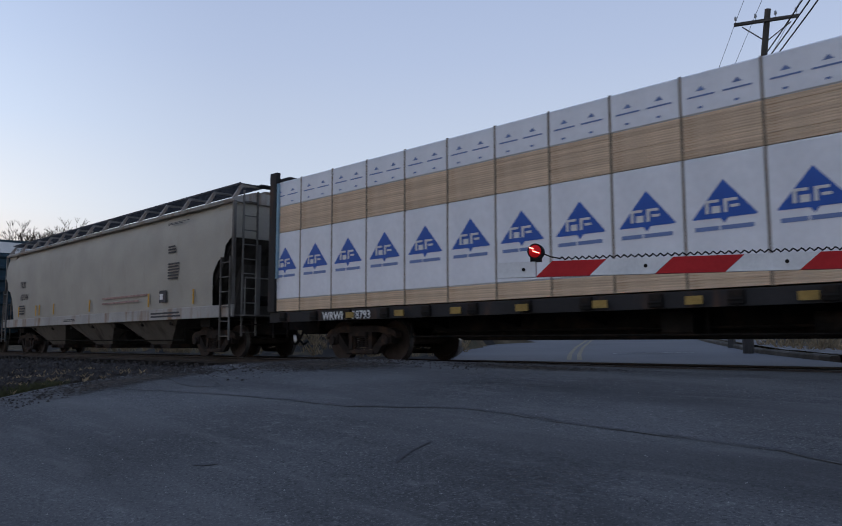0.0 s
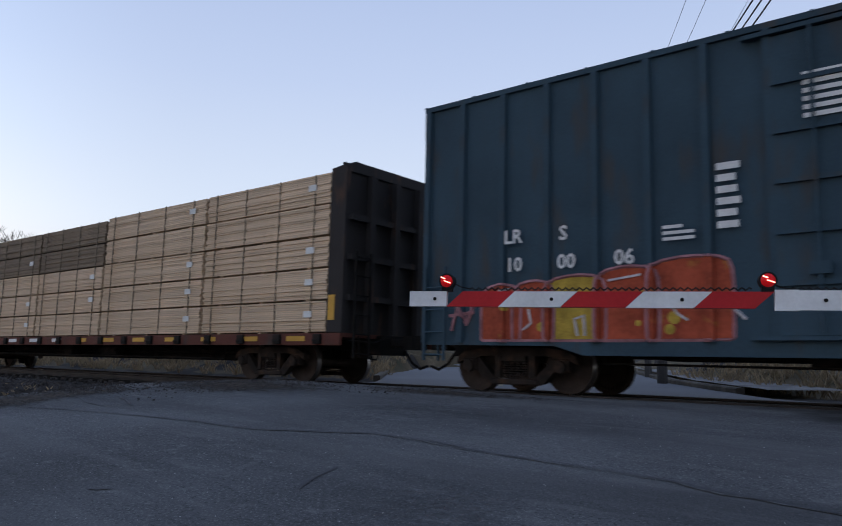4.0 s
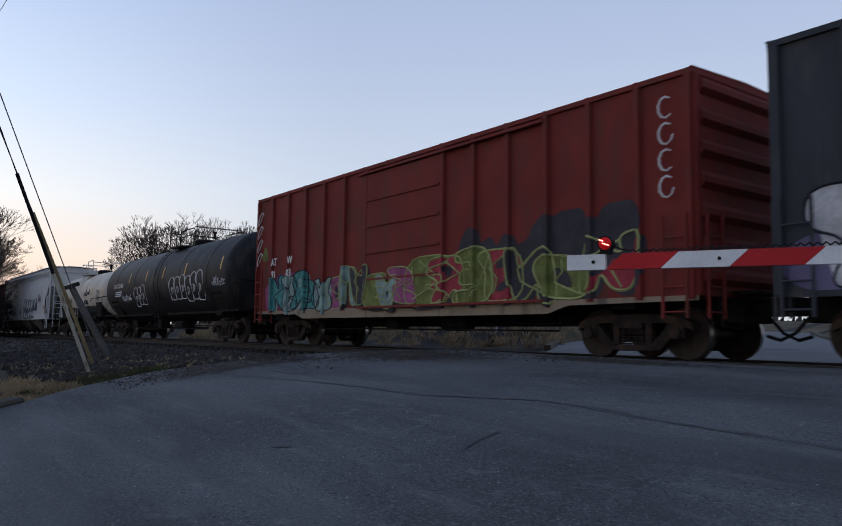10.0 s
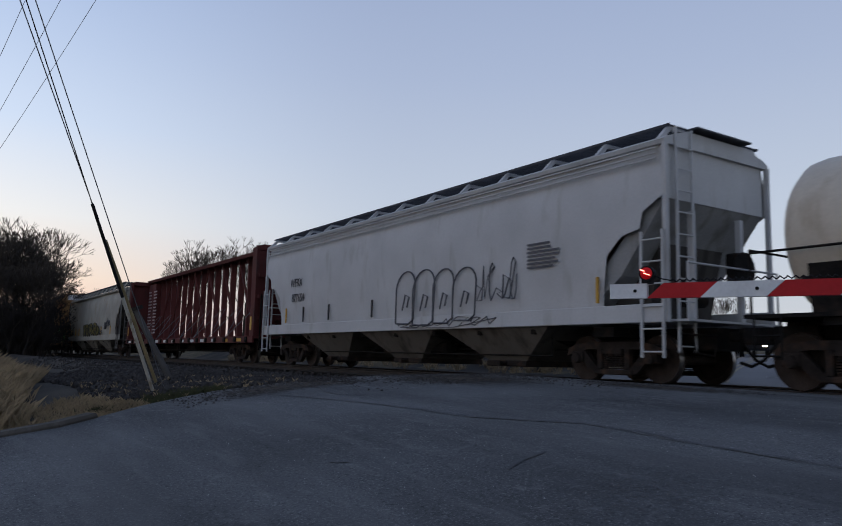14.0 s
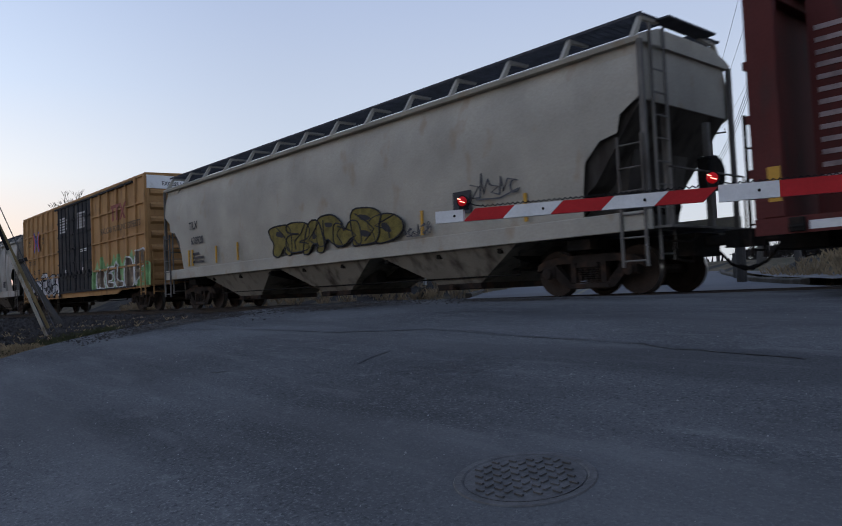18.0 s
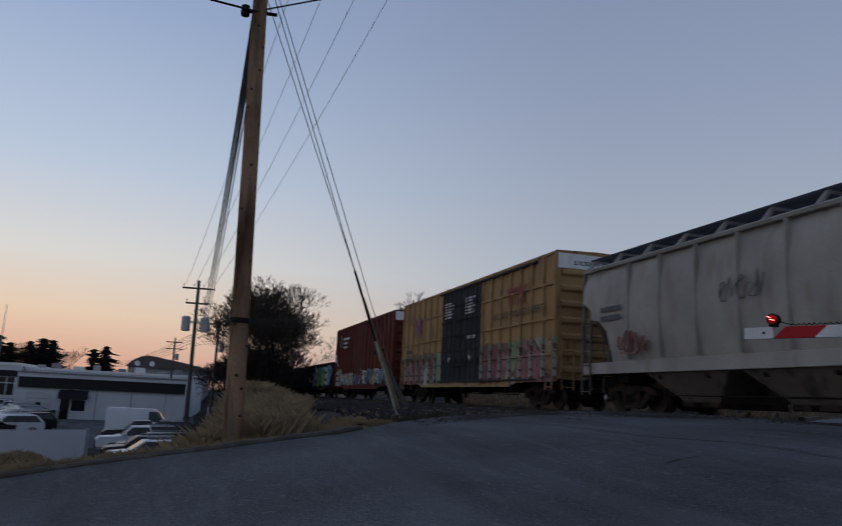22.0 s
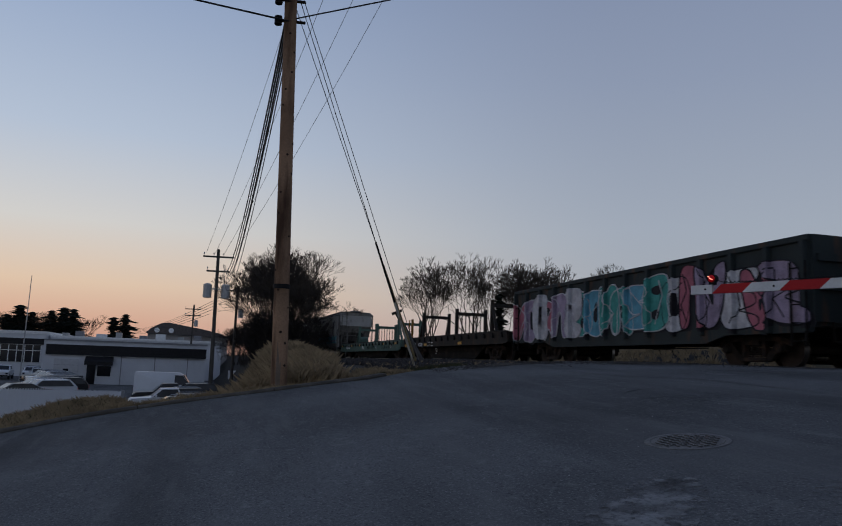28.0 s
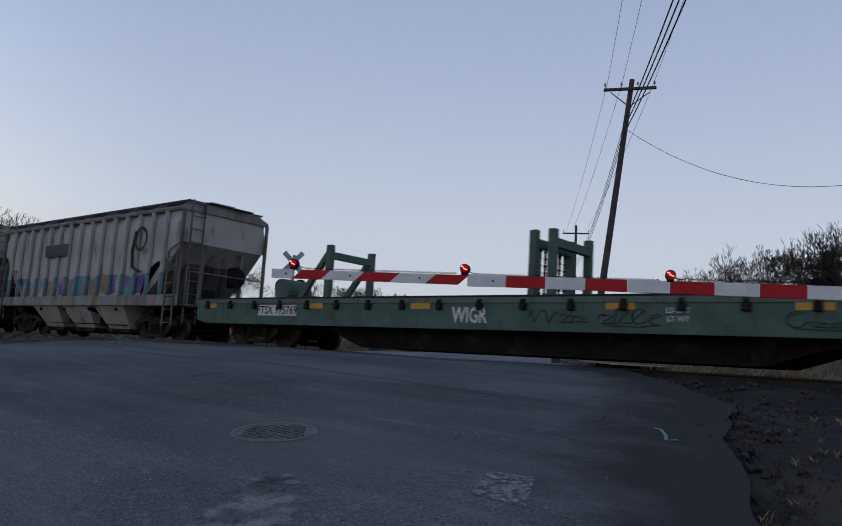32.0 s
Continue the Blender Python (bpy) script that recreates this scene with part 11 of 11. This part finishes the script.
tufts("verge_grass", spots, GRASS_DRY, "short dead grass along the kerb", 0.22, 0.9, 9, 0.005)
spots = []
for i in range(520):
    k = rnd.random()
    x, y = -5.3 - 1.3 * k + rnd.gauss(-0.25, 0.16), -10.0 + 1.9 * k + rnd.gauss(0.1, 0.18)
    if x < along(y, [(b, a) for a, b in LEFT_EDGE]) - 0.02:
        spots.append((x, y, uneven(x, y) - 0.07, rnd.uniform(0.2, 0.4)))
for i in range(1900):
    x, y = rnd.uniform(-8.6, -3.6), rnd.uniform(-17.2, -13.6)
    if x < along(y, KERB_X) - 0.45:
        spots.append((x, y, uneven(x, y) - 0.07, rnd.uniform(0.2, 0.4)))
tufts("green_grass", spots, GRASS_GREEN, "patchy green winter grass on the verge", 0.24, 0.8, 9, 0.005)
spots = []
for i in range(2600):
    x, y = rnd.uniform(-45, 18), rnd.uniform(5.2, 12)
    l, r = -8.1 - 0.6 * (y - 2.2), 0.6 - 0.63 * (y - 2.2)
    if x < l - 0.4 or x > r + 0.5:
        spots.append((x, y, uneven(x, y) - 0.08, rnd.uniform(0.6, 1.3)))
tufts("brush_grass", spots, GRASS_DRY, "pale dry brush grass beyond the track", 0.34, 0.8, 10, 0.006)
spots = []
for i in range(500):
    x, y = rnd.uniform(6.4, 16), rnd.uniform(-11, -3.2)
    if x > 6.9 + 0.55 * (y + 9.0) * -0.45:
        spots.append((x, y, uneven(x, y) - 0.08, rnd.uniform(0.12, 0.32)))
tufts("verge_grass", spots, GRASS_DRY, "sparse dead grass on the verge", 0.24, 0.9, 8, 0.005)

# loose stones on the crumbled verge
r3 = random.Random(19)
sh = Shape()
for i in range(7000):
    y = r3.uniform(-11.5, -4.2)
    x = along(y, [(b, a) for a, b in RIGHT_EDGE]) - 0.1 + 2.8 * r3.random() ** 1.7
    z = uneven(x, y) - 0.07
    c = 0.006 + 0.026 * r3.random() ** 2.5
    ring = [(x + c * r3.uniform(0.6, 1.3) * math.cos(a), y + c * r3.uniform(0.6, 1.3) * math.sin(a)) for a in (0, 1.3, 2.5, 3.8, 5.0)]
    sh.add([(u, v, z - 0.01) for u, v in ring] + [(x, y, z + c * r3.uniform(0.4, 1.0))], [(0, 1, 5), (1, 2, 5), (2, 3, 5), (3, 4, 5), (4, 0, 5)])
thing("loose_gravel", "dark loose gravel on the crumbled verge", "gravel", kind="stuff", data=plain_mesh(sh, "loose_gravel", STONE))


# crumbled asphalt and grit where the street breaks off beside the track
GRIT = frayed(mat("gritty_dirt", (0.075, 0.062, 0.05), 0.95, var=0.4, scale=6, fine=40, bump=0.8, spec=0.08), 9.0, 0.4, 0.9, (0.1, 0.45))
for k, ring in enumerate(([(-8.0, -2.0), (-7.7, -4.2), (-6.6, -5.6), (-5.0, -5.0), (-4.2, -3.4), (-5.2, -2.2)], [(-5.4, -2.0), (-4.0, -3.0), (-2.2, -2.9), (-0.6, -2.2), (-2.6, -1.75)], [(-7.4, -5.4), (-6.6, -7.8), (-5.5, -9.0), (-5.0, -8.4), (-5.7, -6.6), (-6.3, -5.2)])):
    decal("dirt_patch", ring, GRIT, "thin brown dirt and grit on the crumbling asphalt", "dirt", lift=0.009 + 0.001 * k)
r4 = random.Random(23)
sh = Shape()
for i in range(2600):
    if r4.random() < 0.7:
        y = -1.7 - 4.6 * r4.random() ** 1.4
        x = along(y, [(b, a) for a, b in LEFT_EDGE]) + 0.1 + r4.random() ** 1.8 * (4.6 if y > -3.4 else 2.2)
    else:
        y = r4.uniform(-9.0, -5.5)
        x = along(y, [(b, a) for a, b in LEFT_EDGE]) + 0.1 + 0.9 * r4.random() ** 1.6
    z, c = road_z(x, y), r4.uniform(0.008, 0.03)
    ring = [(x + c * r4.uniform(0.6, 1.3) * math.cos(a), y + c * r4.uniform(0.6, 1.3) * math.sin(a)) for a in (0, 1.3, 2.5, 3.8, 5.0)]
    sh.add([(u, v, z - 0.005) for u, v in ring] + [(x, y, z + c * r4.uniform(0.4, 0.9))], [(0, 1, 5), (1, 2, 5), (2, 3, 5), (3, 4, 5), (4, 0, 5)])
thing("loose_rubble", "loose grey asphalt crumbs beside the track", "gravel", kind="stuff", data=plain_mesh(sh, "loose_rubble", STONE))
# small bright and dark stones lying on the street
sh = Shape()
for i in range(900):
    y = r4.uniform(-12.5, -3.0)
    x = r4.uniform(-4.0, 6.0)
    if not along(y, [(b, a) for a, b in LEFT_EDGE]) + 0.3 < x < along(y, [(b, a) for a, b in RIGHT_EDGE]) - 0.2:
        continue
    z, c = road_z(x, y) + 0.012 * noise.noise((x * 0.8, y * 0.8, 7)), r4.uniform(0.004, 0.011)
    ring = [(x + c * r4.uniform(0.6, 1.3) * math.cos(a), y + c * r4.uniform(0.6, 1.3) * math.sin(a)) for a in (0, 1.3, 2.5, 3.8, 5.0)]
    sh.add([(u, v, z - 0.004) for u, v in ring] + [(x, y, z + c * r4.uniform(0.4, 0.9))], [(0, 1, 5), (1, 2, 5), (2, 3, 5), (3, 4, 5), (4, 0, 5)])
thing("loose_gravel", "small loose stones scattered on the street", "gravel", kind="stuff", data=plain_mesh(sh, "loose_gravel", CONCRETE))


# ---- motion ----
SPEED = [(0, 10.64), (8, 11.64), (16, 10.84), (24, 10.75), (32, 11.74)]


def run(t):
    """Metres the train has gone at t seconds."""
    s = 0.0
    for (a, va), (b, vb) in zip(SPEED, SPEED[1:]):
        e = min(t, b)
        if e <= a:
            break
        v = va + (vb - va) * (e - a) / (b - a)
        s += (va + v) / 2 * (e - a)
    return s


def motions():
    rows_t = [i * 1.0 for i in range(33)]
    way = [(t, run(t)) for t in rows_t]
    for car, x0, sets in CARS:
        walk(car, [(t, pose(x0 + s, 0, 0)) for t, s in way])
        # the wheels turn while the car is near the crossing
        near = [f for f in range(0, 961) if -34 < x0 + run(f / FPS) < 22]
        if not near:
            continue
        a, b = near[0] / FPS, near[-1] / FPS
        s0 = run(a)
        for w in sets:
            at = w.location.copy()
            spin = []
            if a > 0.05:
                spin.append((0, pose(*at)))
            for f in near:
                spin.append((f / FPS, pose(at.x, at.y, at.z, 0, math.degrees((run(f / FPS) - s0) / WHEEL_R), 0)))
            if b < 31.95:
                spin.append((32, spin[-1][1]))
            walk(w, spin)
    for ob, x0, y0, z0 in LOADS:
        walk(ob, [(t, pose(x0 + s, y0, z0)) for t, s in way])


motions()
